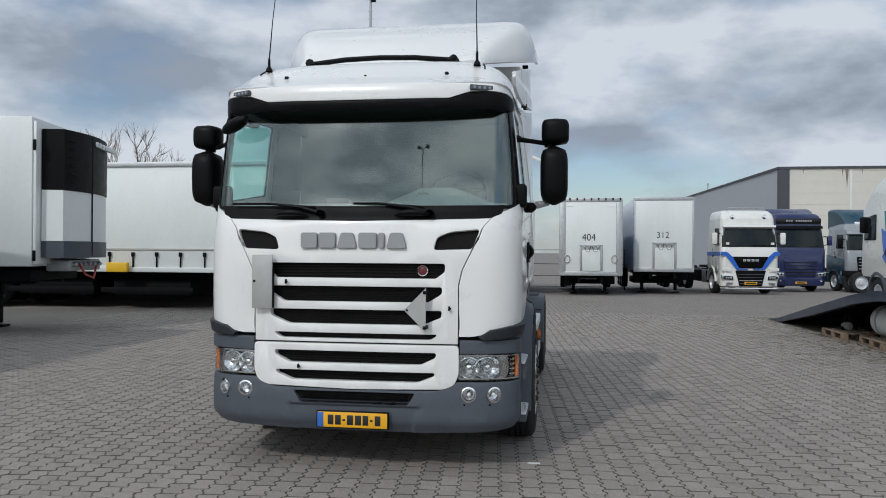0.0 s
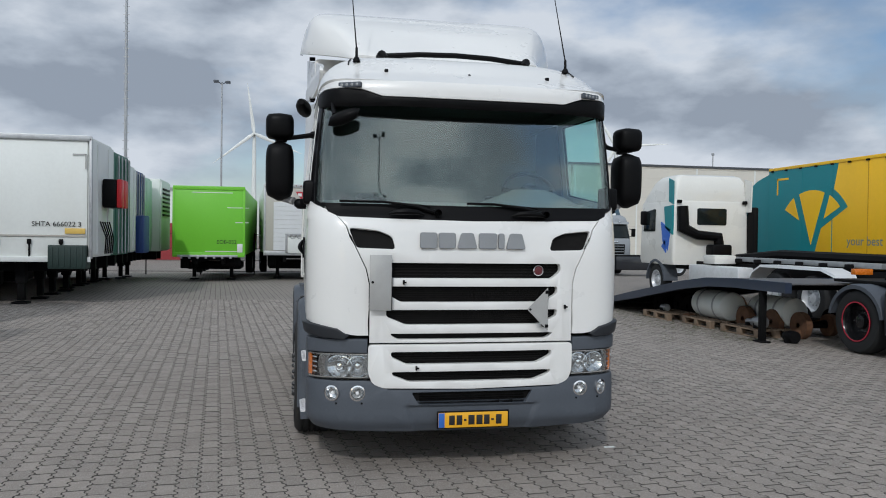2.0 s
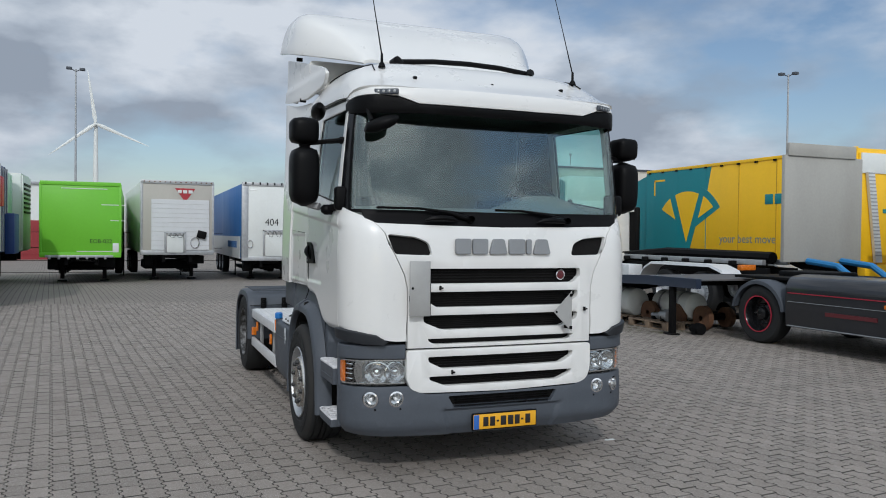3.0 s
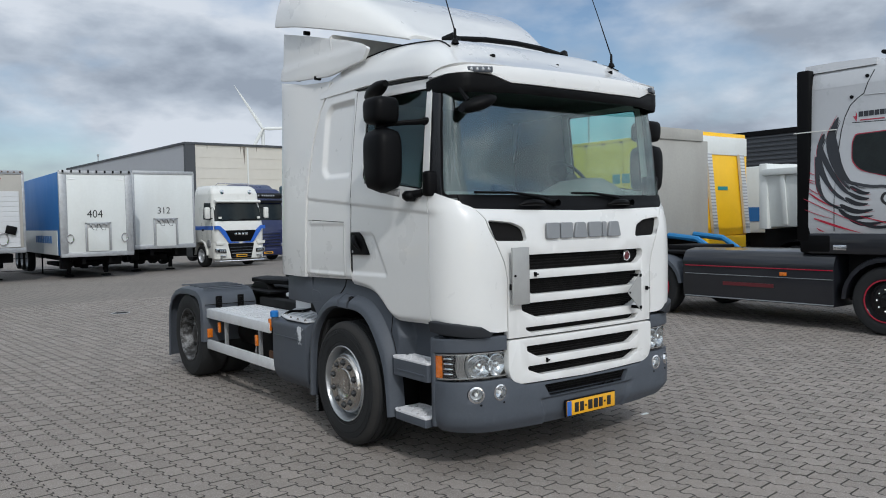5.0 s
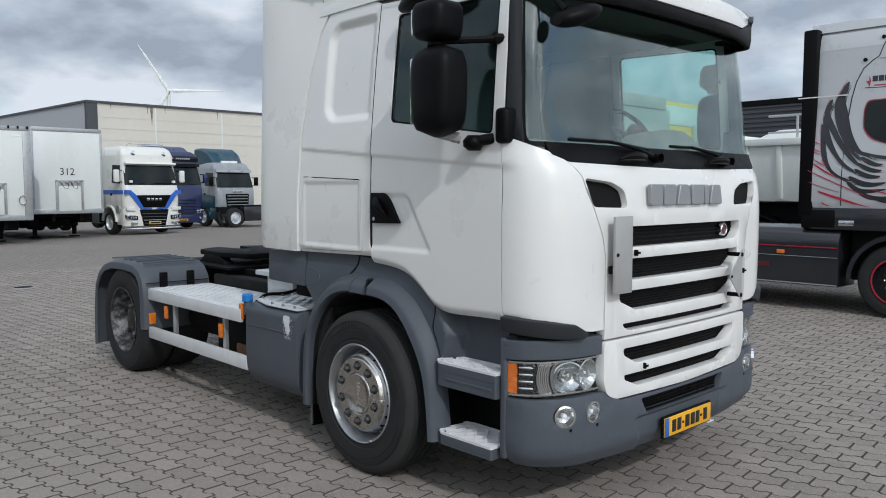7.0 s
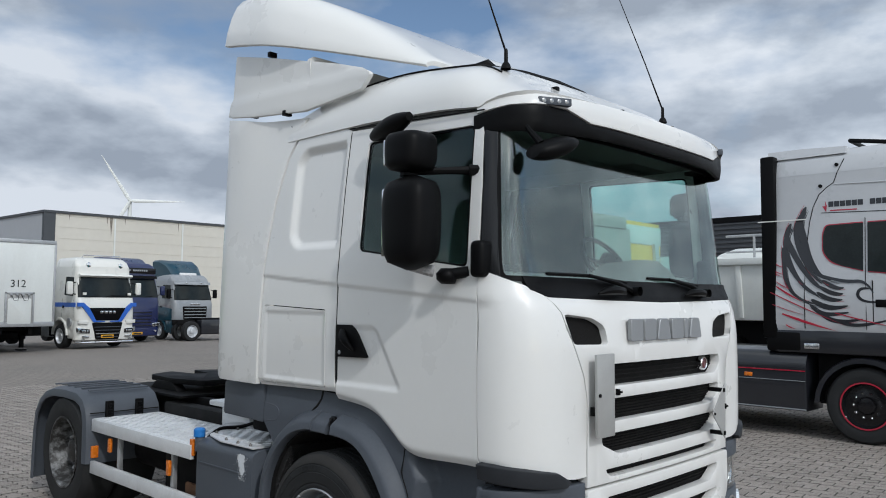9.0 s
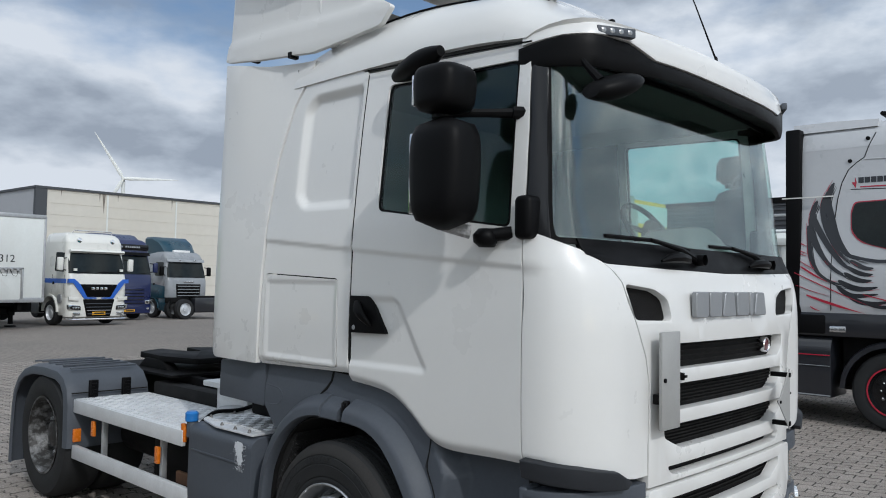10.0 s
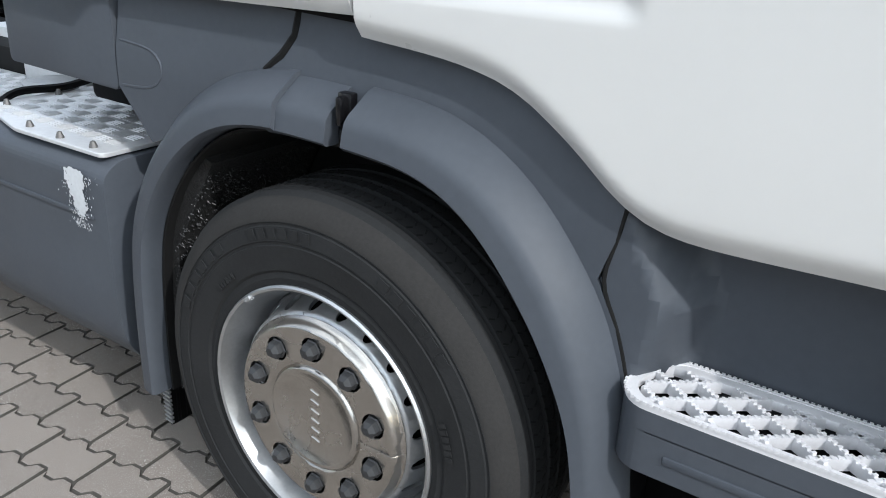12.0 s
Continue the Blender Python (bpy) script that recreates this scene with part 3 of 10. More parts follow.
service_panel(t, -1.15, 24.55, 1.1, 0.8, 0.75)
round_lamp(t, -0.42, 24.52, 1.45, 0.16)
bm = bmesh.new()
box(bm, (-0.34, 24.45, 1.62), (0.0, 24.54, 1.90), 0.03, turn=Matrix.Rotation(0.25, 4, "Y"))
part("spare_cover", bm, BLACK, t)
bm = bmesh.new()
for k in range(14):
    x = -2.3 + 0.19 * k
    box(bm, (x, 24.56, 3.70), (x + 0.05, 24.60, 3.74))
pieces("roof_hook", bm, RUST, t)

settle(t, 26.5, 0.055, 1.9, 1.0)
t.matrix_world = Matrix.Translation((-2.35, 26.5, 0)) @ Matrix.Rotation(radians(3.2), 4, "Z") @ Matrix.Translation((2.35, -26.5, 0)) @ t.matrix_world

# blue-sided trailer 404
t = end_trailer("box_trailer", "blue-sided box trailer with white front wall and black number", 3.0, 27.5, 2.75, 0.85, 3.88, TR_WHITE, side=TR_BLUE)
lettering("trailer_number", "404", 0.40, pose(2.62, 27.495, 2.19, 90, 0, 0), INK, t, label="black number on the front wall")
service_panel(t, 3.02, 27.49, 1.0, 0.98, 1.02)
round_lamp(t, 1.98, 27.46, 1.45, 0.12)
round_lamp(t, 4.02, 27.46, 1.45, 0.12)
bm = bmesh.new()
box(bm, (1.615, 28.0, 0.86), (1.635, 39.0, 1.75))
part("side_band", bm, TR_WHITE, t, "white band along the lower side")
bm = bmesh.new()
for k in range(9):
    box(bm, (1.60, 29.0 + 0.36 * k, 1.28), (1.612, 29.24 + 0.36 * k, 1.55))
pieces("side_print", bm, TR_BLUE, t, "blue lettering reduced to bars")

for s in (-1, 1):
    bm = bmesh.new()
    box(bm, (3.0 + s * 1.37, 27.470, 0.88), (3.0 + s * 1.09, 27.58, 3.74), 0.03)
    part("post_cover", bm, GALV, t)
    bm = bmesh.new()
    box(bm, (3.0 + s * 1.04, 27.485, 3.56), (3.0 + s * 0.76, 27.52, 3.60), 0.004)
    part("marker_strip", bm, LEDWHITE, t)
bm = bmesh.new()
for k in range(9):
    box(bm, (1.75 + 0.31 * k, 27.44, 3.80), (1.81 + 0.31 * k, 27.50, 3.89))
pieces("roof_hook", bm, BLACK, t)
settle(t, 26.2, -0.11, -1.3, 0.91, 30)

# white trailer 312
t = end_trailer("box_trailer", "plain white box trailer with black number", 5.72, 28.4, 2.5, 0.98, 3.97, TR_WHITE)
lettering("trailer_number", "312", 0.36, pose(5.42, 28.395, 2.30, 90, 0, 0), INK, t, label="black number on the front wall")
service_panel(t, 5.75, 28.39, 1.04, 0.98, 1.08)
settle(t, 28.4)


def side_trailer(name, label, xe, y0, w, z0, z1, body, length=13.5, ribs=0, end_mat=None):
    """A trailer that runs along x, its end at x = xe looking towards +x."""
    t = thing(name, label, "trailer")
    bm = bmesh.new()
    box(bm, (xe - length, y0 + 0.02, z0), (xe - 0.08, y0 + w - 0.02, z1), 0.03)
    part("body", bm, body, t)
    bm = bmesh.new()
    box(bm, (xe - 0.075, y0 + 0.05, z0 + 0.05), (xe - 0.02, y0 + w - 0.05, z1 - 0.08), 0.012)
    ew = part("end_wall", bm, end_mat or body, t)
    for k in range(ribs):
        yy = y0 + 0.12 + (w - 0.24) * (k + 0.5) / ribs
        bm = bmesh.new()
        box(bm, (xe - 0.04, yy - 0.035, z0 + 0.1), (xe, yy + 0.035, z1 - 0.14), 0.01, 1)
        part("wall_rib", bm, end_mat or body, ew)
    bm = bmesh.new()
    box(bm, (xe - length, y0 + 0.65, z0 - 0.34), (xe - 0.3, y0 + 0.78, z0 - 0.02))
    box(bm, (xe - length, y0 + w - 0.78, z0 - 0.34), (xe - 0.3, y0 + w - 0.65, z0 - 0.02))
    for k in range(10):
        box(bm, (xe - 0.8 - 1.25 * k, y0 + 0.1, z0 - 0.16), (xe - 0.7 - 1.25 * k, y0 + w - 0.1, z0 - 0.03))
    part("chassis", bm, CHASSIS, t)
    # Dark boxes and boards added to deepen the shade under the trailer.
    for k in range(3):
        bm = bmesh.new()
        xa = xe - 2.6 - 2.9 * k
        box(bm, (xa - 2.3, y0 + 0.35, 0.36), (xa, y0 + w - 0.35, z0 - 0.32), 0.05)
        part("pallet_box", bm, CHASSIS, t)
        bm = bmesh.new()
        box(bm, (xa - 2.5, y0 + 0.06, 0.45), (xa + 0.2, y0 + 0.10, 0.60), 0.01)
        part("side_guard", bm, CHASSIS, t)
    for yy in (y0 + 0.55, y0 + w - 0.55):
        bm = bmesh.new()
        box(bm, (xe - 1.75, yy - 0.07, 0.08), (xe - 1.6, yy + 0.07, z0 - 0.05), 0.01)
        box(bm, (xe - 1.86, yy - 0.16, 0.0), (xe - 1.5, yy + 0.16, 0.05), 0.01)
        box(bm, (xe - 1.79, yy - 0.11, z0 - 0.62), (xe - 1.56, yy + 0.11, z0 - 0.04), 0.01)
        part("landing_leg", bm, CHASSIS, t)
    return t


def trailer_wheels(t, x0, y0, w, n=3):
    """Axles below a trailer that runs along x."""
    for k in range(n):
        for yy, out in ((y0 + 0.02, -1), (y0 + w - 0.02, 1)):
            bm = bmesh.new()
            cx, r = x0 + 1.31 * k, 0.49
            prof = [(0.29, 0.0), (0.40, 0.012), (0.47, -0.005), (r, -0.05), (r, -0.33), (0.3, -0.36)]
            lathe(bm, [(a, out * h) for a, h in prof], (cx, yy, r), "y", 28)
            ob = part("tyre", bm, TYRE, t)
            bm = bmesh.new()
            lathe(bm, [(0.29, 0.004), (0.27, -0.02), (0.25, -0.12), (0.12, -0.07), (0.1, 0.0), (0.001, 0.01)] if out > 0 else [(0.29, -0.004), (0.27, 0.02), (0.25, 0.12), (0.12, 0.07), (0.1, 0.0), (0.001, -0.01)], (cx, yy, r), "y", 24)
            part("rim", bm, RIM, t)


# refrigerated trailer
t = side_trailer("refrigerated_trailer", "white refrigerated trailer with black and white cooling unit", -8.1, 7.55, 2.6, 1.3, 4.08, TR_REEFER)
trailer_wheels(t, -19.6, 7.55, 2.6)
unit = new("cooling_unit")
unit.parent = t


def unit_slice(z0, z1, swell=0.0):
    rings = []
    for z in (z0, z1):
        ring = [(-8.1, 9.92, z)]
        for k in range(13):
            f = k / 12
            yy = 9.92 - 2.14 * f
            ring.append((-7.86 + swell + 0.34 * math.sin(math.pi * (0.12 + 0.76 * (1 - f)) ) ** 0.8, yy, z))
        ring.append((-8.1, 7.78, z))
        rings.append(ring)
    bm = bmesh.new()
    loft(bm, rings)
    return bm


part("top_cowl", unit_slice(2.74, 3.88, 0.02), BLACK, unit, "black louvred upper cowl")
part("lower_cowl", unit_slice(1.78, 2.735), TR_REEFER, unit, "white lower doors")
part("base_cowl", unit_slice(1.46, 1.775, 0.015), PLASTIC, unit, "dark grey base")
bm = bmesh.new()
for k in range(6):
    z = 2.9 + 0.155 * k
    box(bm, (-7.86, 7.90, z), (-7.585, 8.60, z + 0.012))
box(bm, (-7.6, 8.66, 1.5), (-7.50, 8.675, 3.86))
pieces("louvre_line", bm, DARK, unit)
bm = bmesh.new()
for k in range(7):
    box(bm, (-7.53, 8.80 + 0.155 * k, 3.68 - 0.004 * k), (-7.47, 8.90 + 0.155 * k, 3.78 - 0.004 * k), 0.003, turn=Matrix.Rotation(-0.12 * (k - 2), 4, "Z"))
pieces("brand_bar", bm, TR_REEFER, unit, "white maker's lettering reduced to bars")
bm = bmesh.new()
lathe(bm, [(0.001, 0.012), (0.085, 0.012), (0.095, 0.0), (0.001, -0.01)], (0, 0, 0), "x", 28)
bmesh.ops.transform(bm, matrix=pose(-7.66, 8.24, 2.62, 0, 0, -24) @ Matrix.Diagonal((1, 2.9, 1, 1)), verts=bm.verts)
part("oval_badge", bm, mat("badge_yellow", (0.50, 0.36, 0.06), 0.4), unit, "yellow oval badge")
bm = bmesh.new()
box(bm, (-8.2, 8.2, 1.2), (-7.75, 9.75, 1.42), 0.03)
for k in range(6):
    lathe(bm, [(0.05, 0), (0.05, 0.06), (0.02, 0.1)], (-7.75, 8.35 + 0.24 * k, 1.33), "x", 12)
part("coupling_panel", bm, GALV, t)
bm = bmesh.new()
tube(bm, [(-7.7, 8.5, 1.35), (-7.6, 8.6, 1.12), (-7.6, 9.0, 1.05), (-7.7, 9.4, 1.3)], 0.022, 8)
pieces("air_hose", bm, mat("hose_red", (0.35, 0.04, 0.03), 0.5), t)
bm = bmesh.new()
box(bm, (-22, 7.8, 1.02), (-8.3, 9.9, 1.22))
part("underframe", bm, CHASSIS, t)
bm = bmesh.new()
for yy in (7.7,):
    box(bm, (-8.16, yy - 0.155, 3.45), (-8.10, yy - 0.145, 3.65))
    box(bm, (-8.16, yy - 0.155, 1.4), (-8.10, yy - 0.145, 1.6))
pieces("hinge", bm, BLACK, t)

corner = Matrix.Translation((-8.1, 7.55, 0))
t.matrix_world = corner @ Matrix.Rotation(radians(12), 4, "Z") @ corner.inverted()

# two unseen trailers added nearer in the row, to cast shade on the yard
for y0 in (-1.2, 1.9):
    t = side_trailer("box_trailer", "white box trailer in a parked row", -7.6, y0, 2.55, 1.15, 4.0, TR_WHITE, ribs=3)
    trailer_wheels(t, -18.0, y0, 2.55)

# curtain trailer with straps
t = side_trailer("curtain_trailer", "off-white curtain-sided trailer with straps and toolbox", -5.95, 14.2, 2.55, 1.12, 4.02, TR_CURTAIN, ribs=2, end_mat=TR_WHITE)
trailer_wheels(t, -17.0, 14.2, 2.55)
bm = bmesh.new()
box(bm, (-19.45, 14.17, 3.88), (-5.93, 14.24, 4.0), 0.015)
box(bm, (-5.99, 14.17, 1.1), (-5.92, 14.26, 3.95), 0.012)
pieces("edge_rail", bm, GALV, t)
bm = bmesh.new()
box(bm, (-19.45, 14.16, 1.02), (-5.95, 14.23, 1.15), 0.012)
part("side_rail", bm, TR_WHITE, t)
bm = bmesh.new()
box(bm, (-19.4, 14.190, 1.62), (-6.05, 14.215, 1.66))
part("curtain_seam", bm, TR_TAN, t)
for k in range(19):
    bm = bmesh.new()
    x = -6.60 - 0.69 * k
    box(bm, (x - 0.02, 14.17, 1.14), (x + 0.02, 14.195, 1.56), 0.004)
    box(bm, (x - 0.045, 14.15, 1.44), (x + 0.045, 14.195, 1.56), 0.008)
    part("strap", bm, BLACK, t)
box_bm = bmesh.new()
box(box_bm, (-6.86, 14.05, 0.86), (-6.02, 14.5, 1.42), 0.03)
tb = part("toolbox", box_bm, mat("toolbox_green", (0.014, 0.030, 0.026), 0.6, var=0.2), t)
for k in range(6):
    bm = bmesh.new()
    box(bm, (-6.80 + 0.13 * k, 14.035, 0.90), (-6.74 + 0.13 * k, 14.06, 1.38), 0.01)
    part("toolbox_rib", bm, MATS["toolbox_green"], tb)
lettering("side_number", "SHTA 666022 3", 0.165, pose(-7.25, 14.196, 1.86, 90, 0, 0), INK, t, wide=1.02, label="black stencilled number")
bm = bmesh.new()
box(bm, (-6.52, 14.18, 1.69), (-6.07, 14.196, 1.82), 0.002)
part("label_plate", bm, mat("label_yellow", (0.62, 0.42, 0.10), 0.5), t, "pale orange label")
bm = bmesh.new()
box(bm, (-6.36, 14.186, 3.55), (-6.05, 14.197, 3.58))
box(bm, (-6.08, 14.186, 3.22), (-6.05, 14.197, 3.58))
part("corner_mark", bm, GREYPLATE, t)
bm = bmesh.new()
box(bm, (-5.95, 15.35, 2.36), (-5.62, 16.2, 3.08), 0.04)
part("lamp_case", bm, BLACK, t)
bm = bmesh.new()
box(bm, (-5.62, 15.36, 2.36), (-5.50, 15.72, 3.08), 0.03)
box(bm, (-5.62, 15.80, 2.36), (-5.50, 16.18, 3.08), 0.03)
pieces("marker_board", bm, mat("case_red", (0.50, 0.015, 0.02), 0.4, var=0.05), t, "red cover of a black case")
bm = bmesh.new()
for k in range(5):
    tube(bm, [(-5.92, 15.0 + 0.25 * k, 2.0), (-5.8, 15.1 + 0.2 * k, 1.6), (-5.85, 15.2 + 0.2 * k, 1.2)], 0.02, 6)
pieces("cable_loop", bm, BLACK, t)
bm = bmesh.new()
box(bm, (-8.15, 16.0, 1.16), (-7.55, 16.1, 1.5))
box(bm, (-10.7, 13.95, 1.02), (-10.1, 14.1, 1.28), 0.02)
pieces("yellow_case", bm, mat("case_yellow", (0.75, 0.45, 0.02), 0.5), t)

# trailers and containers parked in a row beyond it
for nm, lab, xe, y0, z1, body, ribs in (("container", "dark green steel container, worn", -6.05, 17.05, 3.98, TR_DGREEN, 4), ("box_trailer", "white box trailer in a parked row", -6.37, 19.75, 3.92, TR_WHITE, 3),
                                        ("container", "blue steel container in the parked row", -6.55, 22.4, 3.92, TR_NAVY, 6), ("box_trailer", "pale green box trailer", -6.75, 25.1, 3.9, trailer_paint("pale_green", (0.45, 0.62, 0.52)), 3),
                                        ("refrigerated_trailer", "white trailer with vented cooling unit", -6.45, 27.9, 3.95, TR_WHITE, 0)):
    t = side_trailer(nm, lab, xe, y0, 2.45, 1.1, z1, body, ribs=ribs)
    trailer_wheels(t, xe - 11, y0, 2.45)
    settle(t, y0 + 1)
    if ribs == 0:
        for k in range(7):
            bm = bmesh.new()
            box(bm, (xe - 0.03, y0 + 0.3, 2.5 + 0.17 * k), (xe + 0.02, y0 + 2.1, 2.58 + 0.17 * k), 0.01)
            part("vent_slat", bm, BLACK, t)
    if body in (TR_DGREEN, TR_NAVY):
        bm = bmesh.new()
        for yy in (0.55, 1.0, 1.45, 1.9):
            lathe(bm, [(0.022, 1.15), (0.022, z1 - 0.1)], (xe + 0.03, y0 + yy, 0), "z", 8)
        pieces("lock_bar", bm, GALV, t)
bm = bmesh.new()
box(bm, (-6.0, 19.9, 1.15), (-5.75, 20.9, 2.3), 0.04)
case = part("tool_case", bm, TR_NAVY, bpy.data.objects["container.001"] if "container.001" in bpy.data.objects else None)

# ---- warehouse ----
WALL_BEIGE = mat("wall_beige", (0.585, 0.56, 0.50), 0.8, var=0.06, scale=0.12, streak=0.3, bump=0.05, bscale=3, dirt=0.3, dirt_col=(0.46, 0.42, 0.34))
WALL_GREY = mat("wall_grey", (0.36, 0.37, 0.39), 0.6, var=0.05, scale=0.12, streak=0.3, dirt=0.2, dirt_col=(0.28, 0.28, 0.29))
WALL_DARK = mat("wall_dark", (0.055, 0.06, 0.068), 0.6, var=0.08, scale=0.2)
wh = thing("warehouse", "large beige and grey warehouse with flat roof", "building")
bm = bmesh.new()
box(bm, (23.4, 75, -0.42), (95, 75.3, 9.9))
part("front_wall", bm, WALL_BEIGE, wh)
bm = bmesh.new()
for k in range(9):
    box(bm, (23.6, 74.975, 1.08 * k + 1.05), (95, 75.0, 1.08 * k + 1.065))
part("wall_joint", bm, mat("wall_joint", (0.50, 0.475, 0.42), 0.8), wh, kind="stuff")
for k in range(-1, 7):
    if 29.0 + 7.2 * k > 24:
        bm = bmesh.new()
        box(bm, (29.0 + 7.2 * k, 74.95, -0.4), (29.0 + 7.2 * k + 0.16, 75.0, 9.8))
        part("joint_strip", bm, TR_WHITE, wh)
STAIN = mat("rain_stain", (0.20, 0.175, 0.15), 0.9, var=0.4, scale=2)
for x, z, w, d in ((28.7, 9.85, 0.16, 1.9), (28.3, 9.85, 0.07, 0.8), (30.1, 9.85, 0.05, 0.6), (36.2 - 0.4, 9.85, 0.06, 0.9), (24.7, 9.85, 0.05, 0.5)):
    bm = bmesh.new()
    prism(bm, [(x - w, z), (x + w, z), (x + 0.5 * w, z - 0.55 * d), (x + 0.12 * w, z - d), (x - 0.2 * w, z - 0.7 * d)], "y", 74.985, 75.01)
    part("rain_streak", bm, STAIN, wh)
bm = bmesh.new()
prism(bm, [(22.5, 75.0), (23.0, 75.3), (20.4, 118), (19.9, 118)], "z", -0.42, 9.9)
part("side_wall", bm, WALL_GREY, wh)
bm = bmesh.new()
box(bm, (22.4, 74.9, -0.42), (23.42, 75.4, 9.95))
part("corner_cladding", bm, WALL_DARK, wh)
bm = bmesh.new()
box(bm, (22.35, 74.85, 9.9), (95, 75.6, 10.12))
prism(bm, [(22.35, 74.9), (23.0, 75.3), (20.4, 118), (19.8, 118)], "z", 9.9, 10.12)
part("roof_edge", bm, WALL_DARK, wh)
bm = bmesh.new()
prism(bm, [(22.5, 75.2), (95, 75.2), (95, 118), (20, 118)], "z", 9.7, 9.85)
part("roof", bm, WALL_DARK, wh)
for x, y, z in ((26, 90, 1.2), (20.9, 104, 0.9), (46, 76, 1.6)):
    bm = bmesh.new()
    tube(bm, [(x, y, 9.8), (x, y, 9.9 + z)], 0.06, 6)
    box(bm, (x - 0.12, y - 0.12, 9.9 + z), (x + 0.12, y + 0.12, 10.15 + z))
    part("roof_vent", bm, GALV, wh)

dk = thing("shed", "dark ribbed industrial shed far behind the trucks", "building")
bm = bmesh.new()
box(bm, (55, -5, -0.42), (75, 42, 8.2))
dw = part("wall", bm, WALL_DARK, dk)
for k in range(22):
    bm = bmesh.new()
    z = 0.3 + 0.36 * k
    prism(bm, [(55.02, z), (54.90, z + 0.05), (54.90, z + 0.17), (55.02, z + 0.22)], "y", -4.95, 41.95)
    part("wall_rib", bm, WALL_DARK, dw)
bm = bmesh.new()
box(bm, (54.85, -5.2, 8.1), (75, 42.2, 8.5))
part("roof_edge", bm, BLACK, dk)

fb = thing("hall", "low white hall with a red band behind the trailers", "building")
bm = bmesh.new()
box(bm, (-30, 62, 2.6), (-6.5, 70, 5.4))
part("wall", bm, TR_WHITE, fb)
bm = bmesh.new()
box(bm, (-30, 61.9, -0.42), (-6.5, 62.2, 2.6))
for k in range(5):
    box(bm, (-30, 61.86, 0.5 * k), (-6.5, 61.92, 0.5 * k + 0.03))
pieces("red_band", bm, mat("band_red", (0.25, 0.025, 0.03), 0.5), fb)
bm = bmesh.new()
box(bm, (-30.1, 61.8, 5.4), (-6.4, 70.1, 5.55))
part("roof_edge", bm, WALL_GREY, fb)

# ---- fence, poles, wind turbines, bare tree ----
fence = thing("fence", "dark steel mesh fence at the yard's edge", "fence")
for k in range(14):
    bm = bmesh.new()
    tube(bm, [(-28 + 2.5 * k, 33.5, 0), (-28 + 2.5 * k, 33.5, 1.9)], 0.03, 6)
    part("post", bm, CHASSIS, fence)
bm = bmesh.new()
for z in (0.15, 0.65, 1.2, 1.85):
    tube(bm, [(-28, 33.5, z), (4.5, 33.5, z)], 0.012, 5)
part("rail", bm, CHASSIS, fence)

settle(fence, 33.5)
mast = thing("lattice_mast", "tall thin steel mast with climbing rungs and head", "mast")
bm = bmesh.new()
tube(bm, [(-11.2, 45, 0), (-11.2, 45, 17.0)], [0.11, 0.08], 8)
part("pole", bm, GALV, mast)
bm = bmesh.new()
for k in range(34):
    box(bm, (-11.38, 44.98, 1 + 0.46 * k), (-11.02, 45.02, 1.03 + 0.46 * k))
part("rung", bm, GALV, mast)
bm = bmesh.new()
box(bm, (-11.55, 44.8, 16.9), (-11.25, 45.1, 17.15), 0.03)
box(bm, (-11.15, 44.8, 16.75), (-10.85, 45.1, 17.05), 0.03)
part("lamp_head", bm, BLACK, mast)


settle(mast, 45)


def light_pole(x, y, h, turn):
    p = thing("light_pole", "slim galvanised yard light pole with floodlights", "light pole", "yard lights")
    bm = bmesh.new()
    tube(bm, [(x, y, 0), (x, y, h)], [0.09, 0.05], 8)
    part("pole", bm, GALV, p)
    for s in (-1, 1):
        bm = bmesh.new()
        c, sn = math.cos(turn), math.sin(turn)
        tube(bm, [(x, y, h - 0.15), (x + 0.25 * s * c, y + 0.25 * s * sn, h)], 0.03, 6)
        box(bm, (x + 0.42 * s * c - 0.18, y + 0.42 * s * sn - 0.15, h - 0.05), (x + 0.42 * s * c + 0.18, y + 0.42 * s * sn + 0.15, h + 0.12), 0.03)
        part("floodlight", bm, PLASTIC, p)
    settle(p, y, top=h)


light_pole(-6.3, 54, 12.9, 0.2)
light_pole(37.7, 34.5, 12.7, -0.8)
light_pole(-1.9, -30, 14.4, 0.2)


def turbine(x, y, hub, blade, start, tw):
    t = thing("wind_turbine", "white three-bladed wind turbine on the horizon", "wind turbine", "wind turbines")
    bm = bmesh.new()
    tube(bm, [(x, y, -0.42), (x, y, hub - 0.5)], [1.5, 0.85], 16)
    part("tower", bm, TR_WHITE, t)
    bm = bmesh.new()
    c, s = math.cos(tw), math.sin(tw)
    tube(bm, [(x + 2.2 * s, y + 2.2 * c, hub), (x - 1.6 * s, y - 1.6 * c, hub)], [0.9, 1.0], 10)
    part("nacelle", bm, TR_WHITE, t)
    for k in range(3):
        a = start + 2 * math.pi * k / 3
        bm = bmesh.new()
        rings = []
        for f, w, d in ((0.0, 0.45, 0.45), (0.12, 0.95, 0.3), (0.4, 0.7, 0.2), (0.75, 0.42, 0.12), (1.0, 0.10, 0.05)):
            ux, uz = math.cos(a), math.sin(a)
            px, pz = ux * blade * f, uz * blade * f
            ring = []
            for q in range(8):
                b = 2 * math.pi * q / 8
                off, dep = w * math.cos(b), d * math.sin(b)
                lx, lz = px - uz * off, pz + ux * off
                ring.append((x - 2.0 * s + lx * c + dep * s, y - 2.0 * c - lx * s + dep * c, hub + lz))
            rings.append(ring)
        loft(bm, rings)
        part("blade", bm, TR_WHITE, t)



